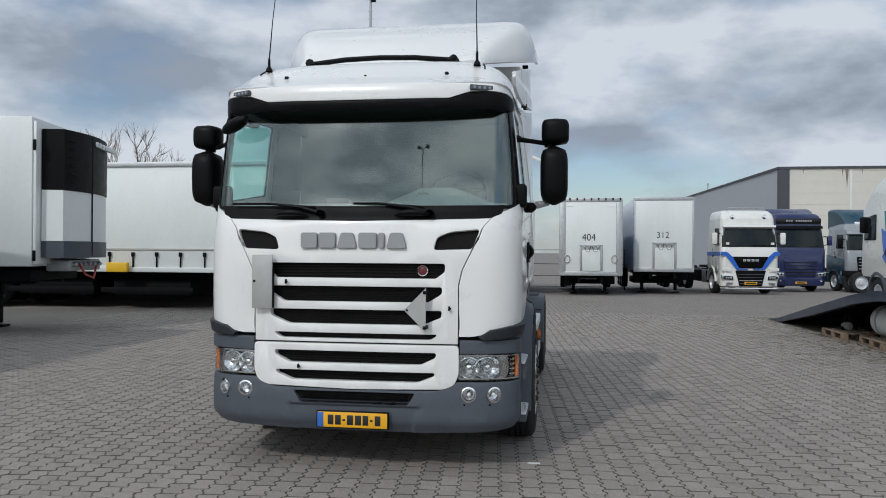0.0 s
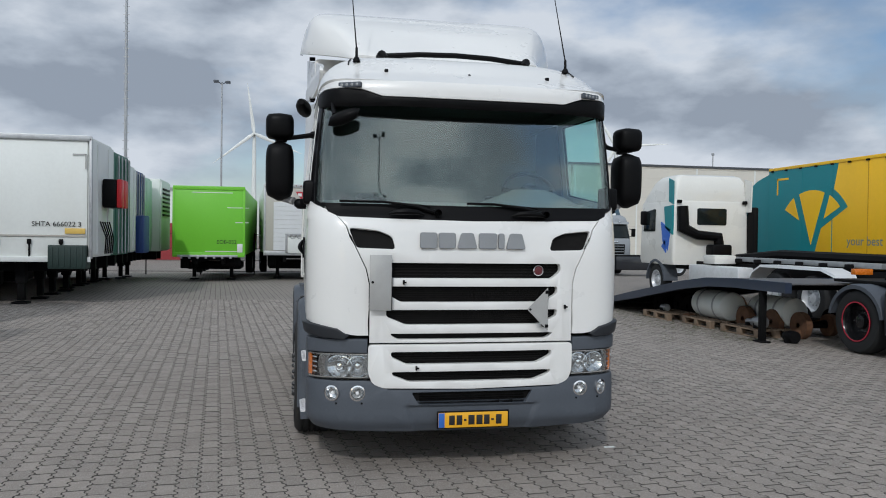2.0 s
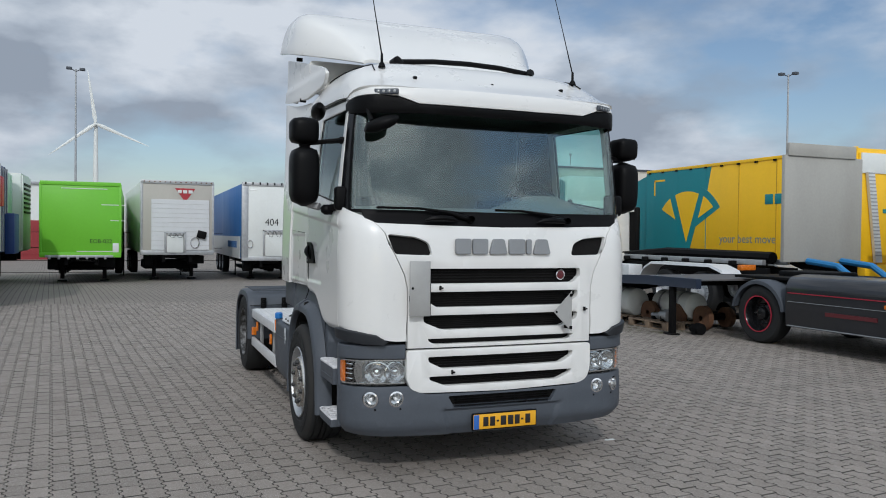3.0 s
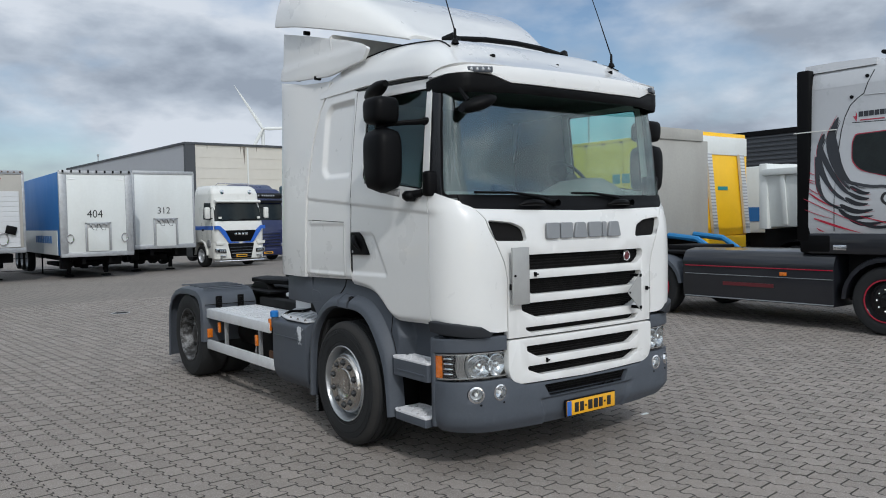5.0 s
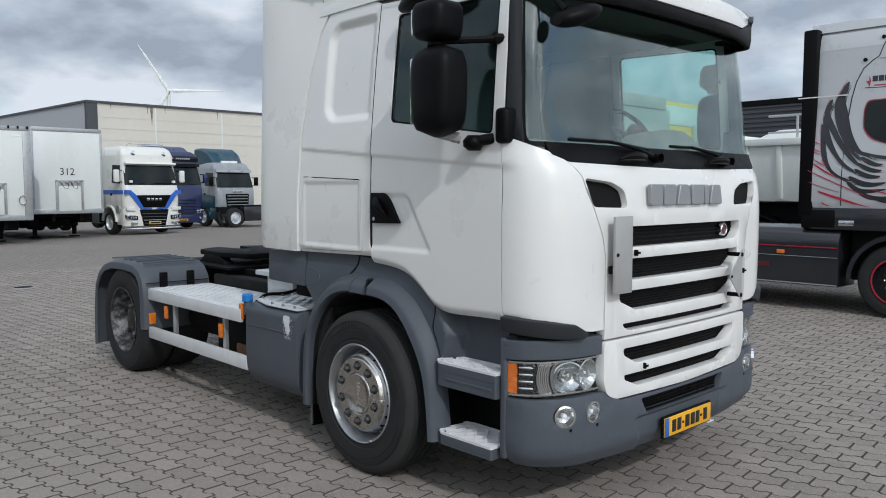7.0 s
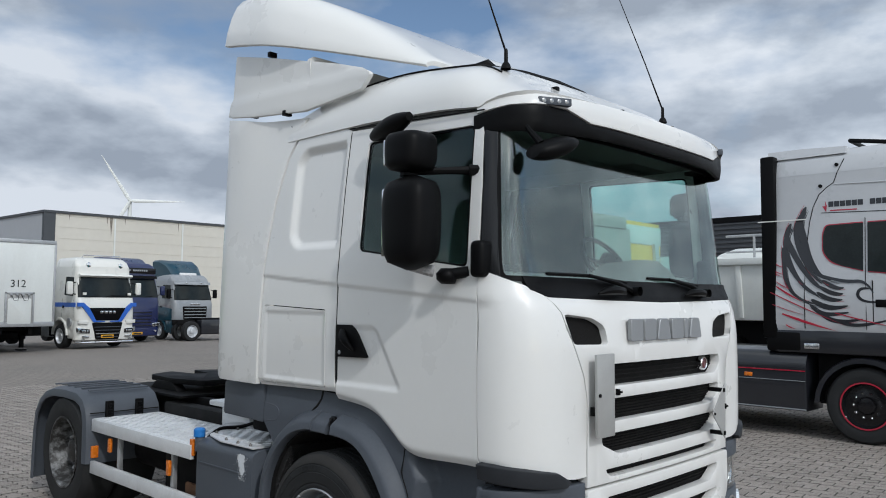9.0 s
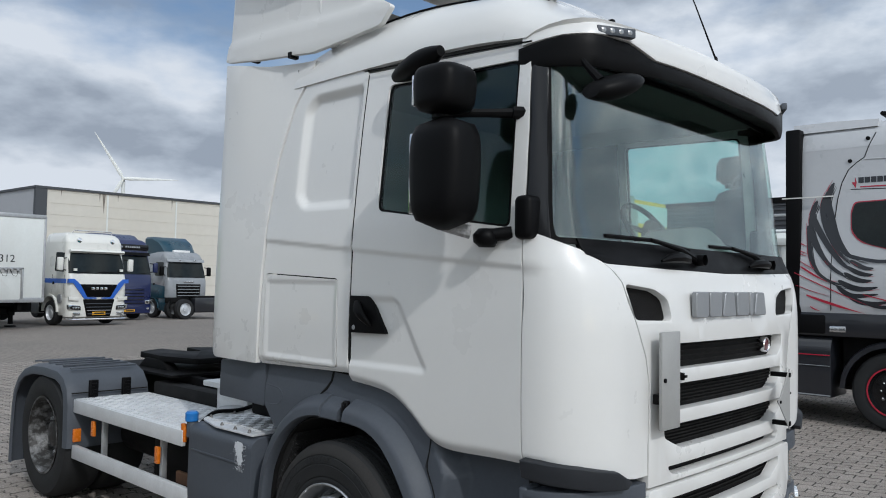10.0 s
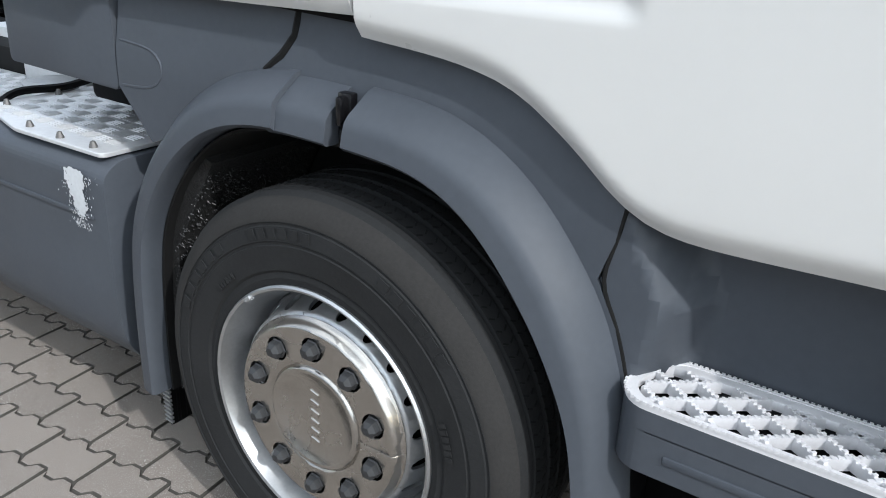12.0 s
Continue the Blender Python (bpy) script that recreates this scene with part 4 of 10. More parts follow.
for x, hub, y, start, tw in ((160.2, 48.7, 365, radians(122), 0.4), (-19, 52, 395, radians(98), 0.0)):
    turbine(x, y, hub, 25, start, tw)


def bare_tree(x, y, h):
    t = thing("bare_tree", "leafless tree with thin twigs behind the trailers", "tree")
    rng = random.Random(5)
    bm = bmesh.new()
    tube(bm, [(x, y, 0), (x + 0.1, y, h * 0.3), (x, y + 0.1, h * 0.5)], [0.22, 0.17, 0.12], 8)
    part("trunk", bm, WOOD, t)
    bm = bmesh.new()

    def twig(p, d, ln, r, lev):
        q = p + d * ln
        tube(bm, [p, (p + q) / 2 + Vector((rng.uniform(-.1, .1), rng.uniform(-.1, .1), 0)) * ln, q], [r, r * 0.75, r * 0.5], 4)
        if lev:
            for _ in range(4 if lev > 1 else 5):
                nd = (d + Vector((rng.uniform(-.8, .8), rng.uniform(-.8, .8), rng.uniform(-.1, .6)))).normalized()
                twig(p + (q - p) * rng.uniform(0.45, 1), nd, ln * rng.uniform(0.45, 0.7), r * 0.55, lev - 1)
    for k in range(7):
        a = k * 0.9
        twig(Vector((x, y, h * (0.3 + 0.03 * k))), Vector((math.cos(a) * 0.8, math.sin(a) * 0.8, 1)).normalized(), h * 0.36, 0.07, 3)
    part("crown", bm, WOOD, t)
    return t


settle(bare_tree(-27.5, 44, 9.3), 44)

# ---- the tractor unit ----
truck = thing("tractor_unit", "white two-axle tractor unit with dark grey plastic trim", "truck")
REAR_Y = 2.17
cab_hw = curve([(0.9, 1.165), (1.0, 1.188), (1.12, 1.208), (1.5, 1.215), (1.9, 1.205), (2.1, 1.19), (2.5, 1.15), (2.8, 1.112), (2.95, 1.09)])
cab_yf = curve([(0.9, 0.0), (1.55, 0.0), (1.72, 0.008), (1.83, 0.03), (1.95, 0.085), (2.3, 0.13), (2.7, 0.18), (2.95, 0.21)])
cab_r = curve([(0.9, 0.30), (1.8, 0.30), (1.95, 0.235), (2.3, 0.18), (2.7, 0.14), (2.95, 0.14)])
cab_bow = curve([(0.9, 0.03), (1.8, 0.03), (1.95, 0.05), (2.7, 0.055), (2.95, 0.055)])


door_low = curve([(0.30, 1.066), (0.48, 1.065), (0.69, 1.058), (0.76, 1.060), (0.80, 1.067), (0.84, 1.082), (0.886, 1.112), (0.952, 1.168), (1.02, 1.217), (1.06, 1.240), (1.11, 1.259), (1.20, 1.277), (1.39, 1.294)])


def handle_field(y, z):
    """Signed distance to the edge of the recessed field round the door handle."""
    r = 0.045
    along = ((y - 0.862) * 0.846 - (z - 1.41) * 0.534)
    q = [-along + r, z - 1.712 + r, 1.368 - z + r]
    return math.hypot(*[max(v, 0) for v in q]) + min(max(q), 0) - r


def side_relief(y, z):
    """Pressed shapes of the cab side: window-like dish, belt crease, handle field."""
    d = 0.0
    if y > 1.39:
        sd = rounded_box_sd(y, z, 1.15, 1.905, 2.14, 2.785, 0.13)
        d -= 0.034 * (1 - smooth(-0.055, 0.0, sd)) * smooth(1.415, 1.455, y)
    crease = 1.84 + (y - 0.33) * 0.085
    d -= 0.009 * smooth(crease + 0.014, crease - 0.014, z) if z > 1.7 else 0.009
    low = door_low(y) if y < 1.39 else 1.322
    d -= 0.026 * (1 - smooth(-0.01, 0.055, z - low)) ** 2
    if y < 1.39 and z < 1.8:
        d -= 0.011 * (1 - smooth(-0.036, 0.004, handle_field(y, z)))
    return d


def front_relief(x, z):
    sd = rounded_box_sd(x, z, -0.47, 0.47, 1.595, 1.815, 0.05)
    return 0.007 * smooth(-0.012, 0.006, sd) - 0.007


def cab(u, z, sink=0.0, relief=True):
    s, a = (-1 if u < 0 else 1), abs(u)
    hw, yf, r, bow = cab_hw(z), cab_yf(z), cab_r(z), cab_bow(z)
    hw, r = hw - sink, r - sink * 0.6
    yf += sink
    xc, y0 = hw - r, yf + bow + r
    if a <= 1:
        x, y = a * xc, yf + bow * a * a
        if relief and 1.55 < z < 1.85:
            y -= front_relief(x, z)
    elif a <= 2:
        th = (a - 1) * math.pi / 2
        x, y = xc + r * math.sin(th), y0 - r * math.cos(th)
        if relief:
            x += side_relief(y, z) * smooth(1.55, 2.0, a)
    else:
        x, y = hw, y0 + (a - 2) * (REAR_Y - y0)
        if relief:
            x += side_relief(y, z)
    return s * x, y, z


def cab_normal(p):
    """The true direction of the cab's skin at a place on it."""
    s, y, z = (-1 if p.x < 0 else 1), p.y, p.z
    y0 = cab_yf(z) + cab_bow(z) + cab_r(z)
    u = s * uy(y, z) if y > y0 - 0.6 * cab_r(z) else ux(p.x, z)
    h, k = 0.004, 0.006
    a = Vector(cab(u + h, z)) - Vector(cab(u - h, z))
    b = Vector(cab(u, z + k)) - Vector(cab(u, z - k))
    n = a.cross(b).normalized()
    return -n if n.dot(Vector((p.x, min(y - 1.0, 0), 0))) < 0 else n


def ux(x, z):
    hw, r = cab_hw(z), cab_r(z)
    xc, a = hw - r, abs(x)
    u = a / xc if a <= xc else 1 + math.asin(min((a - xc) / r, 1)) / (math.pi / 2)
    return math.copysign(u, x)


def uy(y, z):
    y0 = cab_yf(z) + cab_bow(z) + cab_r(z)
    if y >= y0:
        return 2 + (y - y0) / (REAR_Y - y0)
    c = max(min((y0 - y) / cab_r(z), 1), 0)
    return 1 + math.acos(c) / (math.pi / 2)


def dens(pts, step=0.06):
    res = []
    for i, p in enumerate(pts):
        q = pts[(i + 1) % len(pts)]
        n = max(1, int(math.hypot(q[0] - p[0], q[1] - p[1]) / step))
        res += [(p[0] + (q[0] - p[0]) * k / n, p[1] + (q[1] - p[1]) * k / n) for k in range(n)]
    return res


def sidepts(pts, s, r=0.0, step=0.06):
    return [(s * uy(y, z), z) for y, z in dens(rpoly(pts, r) if r else pts, step)]


def frontpts(pts, r=0.0, step=0.06):
    return [(ux(x, z), z) for x, z in dens(rpoly(pts, r) if r else pts, step)]


def mir(pts):
    return [(-x, z) for x, z in reversed(pts)]


FCUT = [k * 0.125 for k in range(-8, 9)]
CCUT = [1 + k / 8 for k in range(1, 8)]
SCUT = [2 + k / 24 for k in range(1, 24)]


def sink_by(d):
    return lambda u, z: cab(u, z, d, False)


# upper front panel with its slots
half = [(0.76, 0.958), (0.76, 1.38), (0.785, 1.49), (0.865, 1.655), (0.925, 1.79), (0.995, 1.868), (0.6, 1.853), (0.0, 1.843)]
outline = frontpts(half + [(-x, z) for x, z in half[-2::-1]])
nostril = rpoly([(0.915, 1.786), (0.70, 1.765), (0.605, 1.725), (0.578, 1.632), (0.862, 1.640)], 0.03)
UPPER = [[(0.665, 1.535), (0.668, 1.478), (0.60, 1.425)], [(0.645, 1.365), (0.645, 1.315), (0.54, 1.252)], [(0.645, 1.195), (0.64, 1.145), (0.50, 1.088)], [(0.61, 1.024), (0.60, 1.005), (0.555, 0.982)]]
LOWER = [[(0.605, 0.892), (0.60, 0.855), (0.49, 0.802)], [(0.595, 0.748), (0.59, 0.722), (0.47, 0.675)]]


def slot(pts):
    full = pts + [(-x, z) for x, z in reversed(pts)]
    return rpoly(full, 0.018, 3)


holes = [frontpts(slot(p)) for p in UPPER] + [frontpts(nostril), frontpts(mir(nostril))]
bm = panel(outline, cab, 0.055, FCUT, [1.62, 1.7, 1.76, 1.80, 1.83], holes, 0.011)
front_panel = part("front_panel", bm, WHITE, truck, "white upper grille panel with four slots", 40)
half = [(0.765, 0.945), (0.765, 0.74), (0.735, 0.665), (0.66, 0.632), (0.0, 0.618)]
outline = frontpts(rpoly(half + [(-x, z) for x, z in half[-2::-1]], 0.03))
bm = panel(outline, lambda u, z: cab(u, z, -0.006, False), 0.055, FCUT, [], [frontpts(slot(p)) for p in LOWER], 0.011)
part("lower_grille_panel", bm, WHITE, truck, "white lower grille panel with two slots", 40)
for i, p in enumerate(UPPER + LOWER):
    z1, z0, w = p[0][1] + 0.02, p[2][1] - 0.02, p[0][0] + 0.03
    bm = panel(frontpts([(-w, z0), (w, z0), (w, z1), (-w, z1)]), sink_by(0.062), 0.012, FCUT, [])
    g = part("grille_mesh", bm, MESHBLACK, truck)
    if i != 3:
        n = 6 if i in (1, 2) else 4
        for k in range(n):
            z = z0 + 0.03 + (z1 - z0 - 0.06) * (k + 0.5) / n
            bm = bmesh.new()
            rings = [[Vector(cab(u, z, 0.062, False)) + Vector((0, dy, dz)) for dy, dz in ((0, -0.004), (-0.012, -0.002), (-0.012, 0.004), (0, 0.004))] for u in [-w / 0.9 + 2 * w / 0.9 * q / 12 for q in range(13)]]
            loft(bm, rings)
            part("grille_rib", bm, MESHBLACK, g)
for s in (-1, 1):
    pts = nostril if s > 0 else mir(nostril)
    grow = [(x * 1.0 + math.copysign(0.02, x - s * 0.75), z + math.copysign(0.02, z - 1.7)) for x, z in pts]
    bm = panel(frontpts(grow), sink_by(0.035), 0.01, FCUT, [])
    part("air_intake", bm, MESHBLACK, truck, "black intake beside the badge panel")
# near-black sheet behind the slots: the shade inside the nose, put into colour
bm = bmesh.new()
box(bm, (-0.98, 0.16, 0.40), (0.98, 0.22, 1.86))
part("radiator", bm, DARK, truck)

# corner panels, doors, rear side panels
DOOR_LOW = [(y, door_low(y)) for y in [0.335 + 1.05 * k / 30 for k in range(31)]]
for s in (-1, 1):
    edge = [(0.768, 1.012), (0.768, 1.20), (0.768, 1.38), (0.793, 1.49), (0.873, 1.655), (0.933, 1.79), (1.003, 1.872), (1.075, 1.918)]
    a = [(ux(s * x, z), z) for x, z in edge]
    b = [(s * uy(y, z), z) for y, z in [(0.25, 1.965), (0.332, 1.995), (0.332, 1.8), (0.331, 1.6), (0.3305, 1.4), (0.330, 1.2), (0.330, 1.076)]]
    c = [(ux(s * x, z), z) for x, z in [(1.10, 1.062), (0.95, 1.03), (0.85, 1.012)]]
    bm = panel(a + b + c, cab, 0.03, [s * q for q in (0.85, 0.92, 1.0)] + [s * q for q in CCUT], grid_cuts(1.0, 2.0, 0.04), (), 0.004)
    part("corner_panel", bm, WHITE, truck, "white rounded corner panel", 40, true_normal=cab_normal)

    door = new("door")
    door.parent = truck
    top = [(1.385, 2.822), (0.36, 2.772)]
    out = DOOR_LOW + [(1.385, 2.822), (0.37, 2.775), (0.345, 2.4), (0.34, 1.99)]
    win = rpoly([(0.405, 2.005), (1.225, 2.115), (1.225, 2.735), (0.42, 2.712)], 0.035)
    bm = panel(sidepts(out, s), cab, 0.035, [s * (2.0 + 0.0095 * q) for q in range(1, 28)] + [s * (2.262 + 0.0048 * q) for q in range(45)] + [s * (2.485 + 0.0095 * q) for q in range(11)], grid_cuts(1.05, 1.34, 0.012) + grid_cuts(1.34, 1.75, 0.0075) + [1.75, 1.77] + grid_cuts(1.78, 2.0, 0.009) + grid_cuts(2.03, 2.85, 0.06), [sidepts(win, s)], 0.004)
    part("door_skin", bm, WHITE, door, "", 40, true_normal=cab_normal)
    bm = panel(sidepts([(0.395, 1.995), (1.235, 2.108), (1.235, 2.745), (0.408, 2.722)], s), sink_by(0.012), 0.006, [s * q for q in SCUT[::3]], [2.2, 2.4, 2.6])
    ob = part("side_window", bm, SIDEGLASS, door, "tinted side window")
    ob.visible_shadow = False
    inner = [(0.420, 2.016), (1.212, 2.124), (1.212, 2.724), (0.432, 2.702)]
    bm = panel(sidepts([(0.40, 2.0), (1.23, 2.11), (1.23, 2.74), (0.412, 2.718)], s), sink_by(0.010), 0.016, [s * q for q in SCUT[::3]], [2.2, 2.4, 2.6], [sidepts(inner, s, 0.03)])
    part("window_seal", bm, BLACK, door)
    # handle
    bm = panel(sidepts([(1.378, 1.708), (1.25, 1.708), (1.20, 1.66), (1.115, 1.535), (1.378, 1.530)], s, 0.012), sink_by(-0.002), 0.02, [s * q for q in SCUT], [1.6, 1.65], (), 0.003)
    hd = part("door_handle", bm, BLACK, door, "black door handle in a recess")
    bm = bmesh.new()
    rings = []
    for f in range(9):
        t = f / 8
        yy, zz = 1.325 - 0.10 * t, 1.685 - 0.12 * t
        r0 = 0.028 * math.sin(math.pi * (0.1 + 0.8 * t)) + 0.006
        rings.append([(s * (1.213 + 0.026 * math.sin(math.pi * t) + r0 * 0.6 * math.cos(q)), yy + r0 * math.sin(q), zz) for q in [2 * math.pi * k / 8 for k in range(8)]])
    loft(bm, rings)
    part("grip", bm, BLACK, hd)
    bm = bmesh.new()
    lathe(bm, [(0.012, 0), (0.012, s * 0.012), (0.008, s * 0.014), (0.001, s * 0.014)], (s * 1.205, 1.345, 1.555), "x", 14)
    part("lock", bm, GALV, hd)

    # rear side panel with the hatch
    out = [(1.397, 1.330), (2.165, 1.315), (2.152, 1.7), (2.125, 2.10), (2.075, 2.45), (1.99, 2.73), (1.83, 2.965), (1.397, 2.83)]
    hatch = [(1.478, 1.345), (2.135, 1.332), (2.118, 1.815), (1.490, 1.79)]
    bm = panel(sidepts(out, s), cab, 0.03, [s * (2.55 + 0.0095 * k) for k in range(46)], grid_cuts(1.3, 2.98, 0.016), [sidepts(hatch, s, 0.025)], 0.005)
    part("rear_side_panel", bm, WHITE, truck, "white rear cab side with a pressed dish", 40, true_normal=cab_normal)
    hin = [(1.484, 1.351), (2.129, 1.338), (2.112, 1.809), (1.496, 1.784)]

    def hatch_map(u, z, s=s):
        x, y, zz = cab(u, z)
        return x - s * 0.008 * (1 - smooth(-0.045, -0.015, rounded_box_sd(y, z, 1.48, 2.13, 1.34, 1.80, 0.04))) + s * 0.001, y, zz
    bm = panel(sidepts(hin, s, 0.022), hatch_map, 0.02, [s * (2.55 + 0.0085 * k) for k in range(54)], grid_cuts(1.33, 1.82, 0.012), (), 0.003)
    
    def hatch_normal(p, s=s, f=hatch_map):
        u = s * uy(p.y, p.z)
        a, b = Vector(f(u + 0.004, p.z)) - Vector(f(u - 0.004, p.z)), Vector(f(u, p.z + 0.006)) - Vector(f(u, p.z - 0.006))
        n = a.cross(b).normalized()
        return -n if n.x * s < 0 else n
    part("locker_hatch", bm, WHITE, truck, "white locker hatch below the dish", 40, true_normal=hatch_normal)

    # side extender, upper side fairing
    def flat_side(u, z, s=s):
        f = smooth(1.95, 2.55, u)
        return s * ((cab_hw(z) + 0.004) * (1 - f) + (1.212 - 0.032 * smooth(1.5, 3.1, z)) * f - 0.012 * smooth(2.54, 2.66, u) ** 2), u, z
    ext = [(2.173, 1.315), (2.66, 1.318), (2.64, 3.072), (2.25, 3.005), (1.85, 2.98), (1.998, 2.74), (2.083, 2.455), (2.133, 2.10), (2.160, 1.7)]
    o = dens(rpoly([(*p, 0.05 if p[1] < 1.32 and p[0] > 2.5 else 0.004) for p in ext]), 0.1)
    bm = panel(o, flat_side, s * 0.03, grid_cuts(1.9, 2.68, 0.1), grid_cuts(1.35, 3.05, 0.15), (), 0.012)
    part("side_extender", bm, WHITE, truck, "white side air deflector behind the cab", 40)

    def up_side(u, z, s=s):
        f = smooth(1.3, 2.5, u)
        return s * (1.075 * (1 - f) + 1.168 * f + 0.014 * smooth(3.22, 3.17, z)), u, z
    o = dens(rpoly([(2.635, 3.088), (2.60, 3.20), (2.57, 3.505), (2.1, 3.398), (1.55, 3.262), (1.33, 3.195), (1.26, 3.15), (1.34, 3.07), (1.85, 3.015), (2.3, 3.045)], 0.02), 0.1)
    bm = panel(o, up_side, s * 0.03, grid_cuts(1.3, 2.62, 0.1), grid_cuts(3.05, 3.5, 0.03), (), 0.012)
    part("roof_side_fairing", bm, WHITE, truck, "white lower roof fairing", 40)
    for yy, zz in ((2.40, 3.07), (2.02, 3.022), (2.2, 3.44), (2.17, 2.5), (2.19, 1.9), (2.2, 1.6)):
        bm = bmesh.new()
        box(bm, (s * 1.10, yy - 0.014, zz - 0.010), (s * 1.155, yy + 0.014, zz + 0.022))
        part("fairing_bracket", bm, BLACK, truck)
    # dark liners behind the seams
    bm = panel(sidepts([(0.29, 1.09), (0.36, 1.07), (1.1, 1.30), (2.10, 1.34), (2.08, 1.95), (0.42, 1.95), (0.36, 1.9), (0.29, 1.86)], s), sink_by(0.055), 0.01, [s * q for q in SCUT[::2]], grid_cuts(1.0, 1.95, 0.12))
    part("door_frame", bm, BLACK, truck)
    bm = panel(sidepts([(1.26, 1.96), (2.08, 1.96), (2.02, 2.3), (1.85, 2.80), (1.26, 2.80)], s), sink_by(0.055), 0.01, [s * q for q in SCUT[::2]], grid_cuts(1.95, 2.8, 0.12))
    part("cab_lining", bm, BLACK, truck)
    for yy, za, zb in ((0.331, 1.075, 1.99), (1.391, 1.335, 2.815)):
        bm = bmesh.new()
        tube(bm, [cab(s * uy(yy, za + (zb - za) * k / 20), za + (zb - za) * k / 20, 0.015 if yy > 1 else 0.028, yy > 1) for k in range(21)], 0.012 if yy > 1 else 0.010, 6)
        part("door_seal", bm, DARK, truck)
    # A pillar
    pil = [(s * 1.60, 1.93), (s * 1.60, 2.3), (s * 1.60, 2.72)] + [(s * uy(y, z), z) for y, z in ((0.362, 2.77), (0.36, 2.6), (0.35, 2.4), (0.338, 2.2), (0.332, 2.0))]
    bm = panel(pil, sink_by(0.004), 0.03, [s * q for q in CCUT], [2.1, 2.3, 2.5], (), 0.004)
    part("pillar", bm, GLOSSBLACK, truck, "black windscreen pillar")
    bm = bmesh.new()
    box(bm, (s * 1.09, 0.28, 1.955), (s * 1.235, 0.365, 2.13), 0.025, 3)
    part("mirror_bracket", bm, BLACK, truck)

# windscreen, cowl, wipers
o = [(-1.63, 1.945), (-0.8, 1.93), (0, 1.925), (0.8, 1.93), (1.63, 1.945), (1.63, 2.35), (1.63, 2.74), (0, 2.74), (-1.63, 2.74), (-1.63, 2.35)]
bm = panel(o, sink_by(0.008), 0.006, FCUT + CCUT[:6] + [-c for c in CCUT[:6]], grid_cuts(1.95, 2.74, 0.1))
ob = part("windscreen", bm, SCREEN, truck, "greenish laminated windscreen")
ob.visible_shadow = False
ring_in = rpoly([(-1.56, 1.965), (0, 1.955), (1.56, 1.965), (1.56, 2.70), (-1.56, 2.70)], 0.06)
bm = panel(o, sink_by(0.004), 0.01, FCUT + CCUT[:6] + [-c for c in CCUT[:6]], [2.1, 2.3, 2.5], [ring_in])
part("windscreen_seal", bm, BLACK, truck)
o = [(ux(x, z), z) for x, z in ((-1.06, 1.90), (-0.98, 1.866), (-0.5, 1.852), (0, 1.845), (0.5, 1.852), (0.98, 1.866), (1.06, 1.90), (1.08, 1.965))] + [(0.6, 1.96), (0, 1.955), (-0.6, 1.96)] + [(ux(-1.08, 1.965), 1.965)]
bm = panel(o, sink_by(-0.004), 0.03, FCUT, [1.88, 1.9, 1.93], (), 0.006)
cowl = part("cowl", bm, BLACK, truck, "black cowl below the windscreen")
for x in (-0.50, 0.42):
    bm = bmesh.new()
    tube(bm, [(x - 0.13, 0.035, 1.885), (x - 0.08, 0.022, 1.90), (x, 0.016, 1.905), (x + 0.08, 0.022, 1.90), (x + 0.13, 0.035, 1.885)], [0.006, 0.02, 0.024, 0.02, 0.006], 8)
    part("cowl_bulge", bm, BLACK, cowl)
for x0, x1, zt in ((-0.27, -1.00, 1.985), (0.55, -0.06, 1.985)):
    w = new("wiper")
    w.parent = truck
    bm = bmesh.new()
    tube(bm, [(x0, 0.055, 1.90), (x0 - 0.16, 0.055, 1.945), (x0 - 0.40, 0.065, 1.975)], [0.020, 0.014, 0.008], 8)
    lathe(bm, [(0.026, -0.03), (0.026, 0.03), (0.012, 0.04)], (x0, 0.04, 1.90), "y", 12)
    part("wiper_arm", bm, BLACK, w)
    bm = bmesh.new()
    tube(bm, [(x0 - 0.05, 0.066, 1.945), (x0 - 0.4, 0.072, 1.973), (x1 + 0.02, 0.098, 1.975)], 0.009, 6)
    part("wiper_blade", bm, BLACK, w)

# roof
roof_top = curve([(0.0, 2.835), (0.05, 2.860), (0.12, 2.890), (0.26, 2.955), (0.42, 3.065), (0.58, 3.135), (0.8, 3.175), (1.3, 3.22), (1.7, 3.2), (2.05, 3.1)])


def brow(x):
    """How far back the front edge of visor and roof lies at x."""
    a = min(abs(x), 1.129)
    return 0.11 * (a / 0.93) ** 3 if a <= 0.93 else 0.11 + 0.32 * (1 - (1 - ((a - 0.93) / 0.2) ** 2) ** 0.5)


def roof_map(u, v):
    f = abs(u)
    w = 1.128
    y_front = 0.012 + brow(w * f)
    y = y_front + (2.02 - y_front) * v
    base = 2.774 + 0.053 * smooth(0.0, 1.3, y)
    yy = y - 0.55 * y_front * (1 - smooth(0.3, 1.2, y))
    h = max(roof_top(yy) - base, 0.02)
    k = 14 - 8 * smooth(0.0, 0.35, v)
    return (w - 0.012 * smooth(0.3, 1.6, y)) * u, y, base + h * max(1 - f ** k, 0) ** 0.5


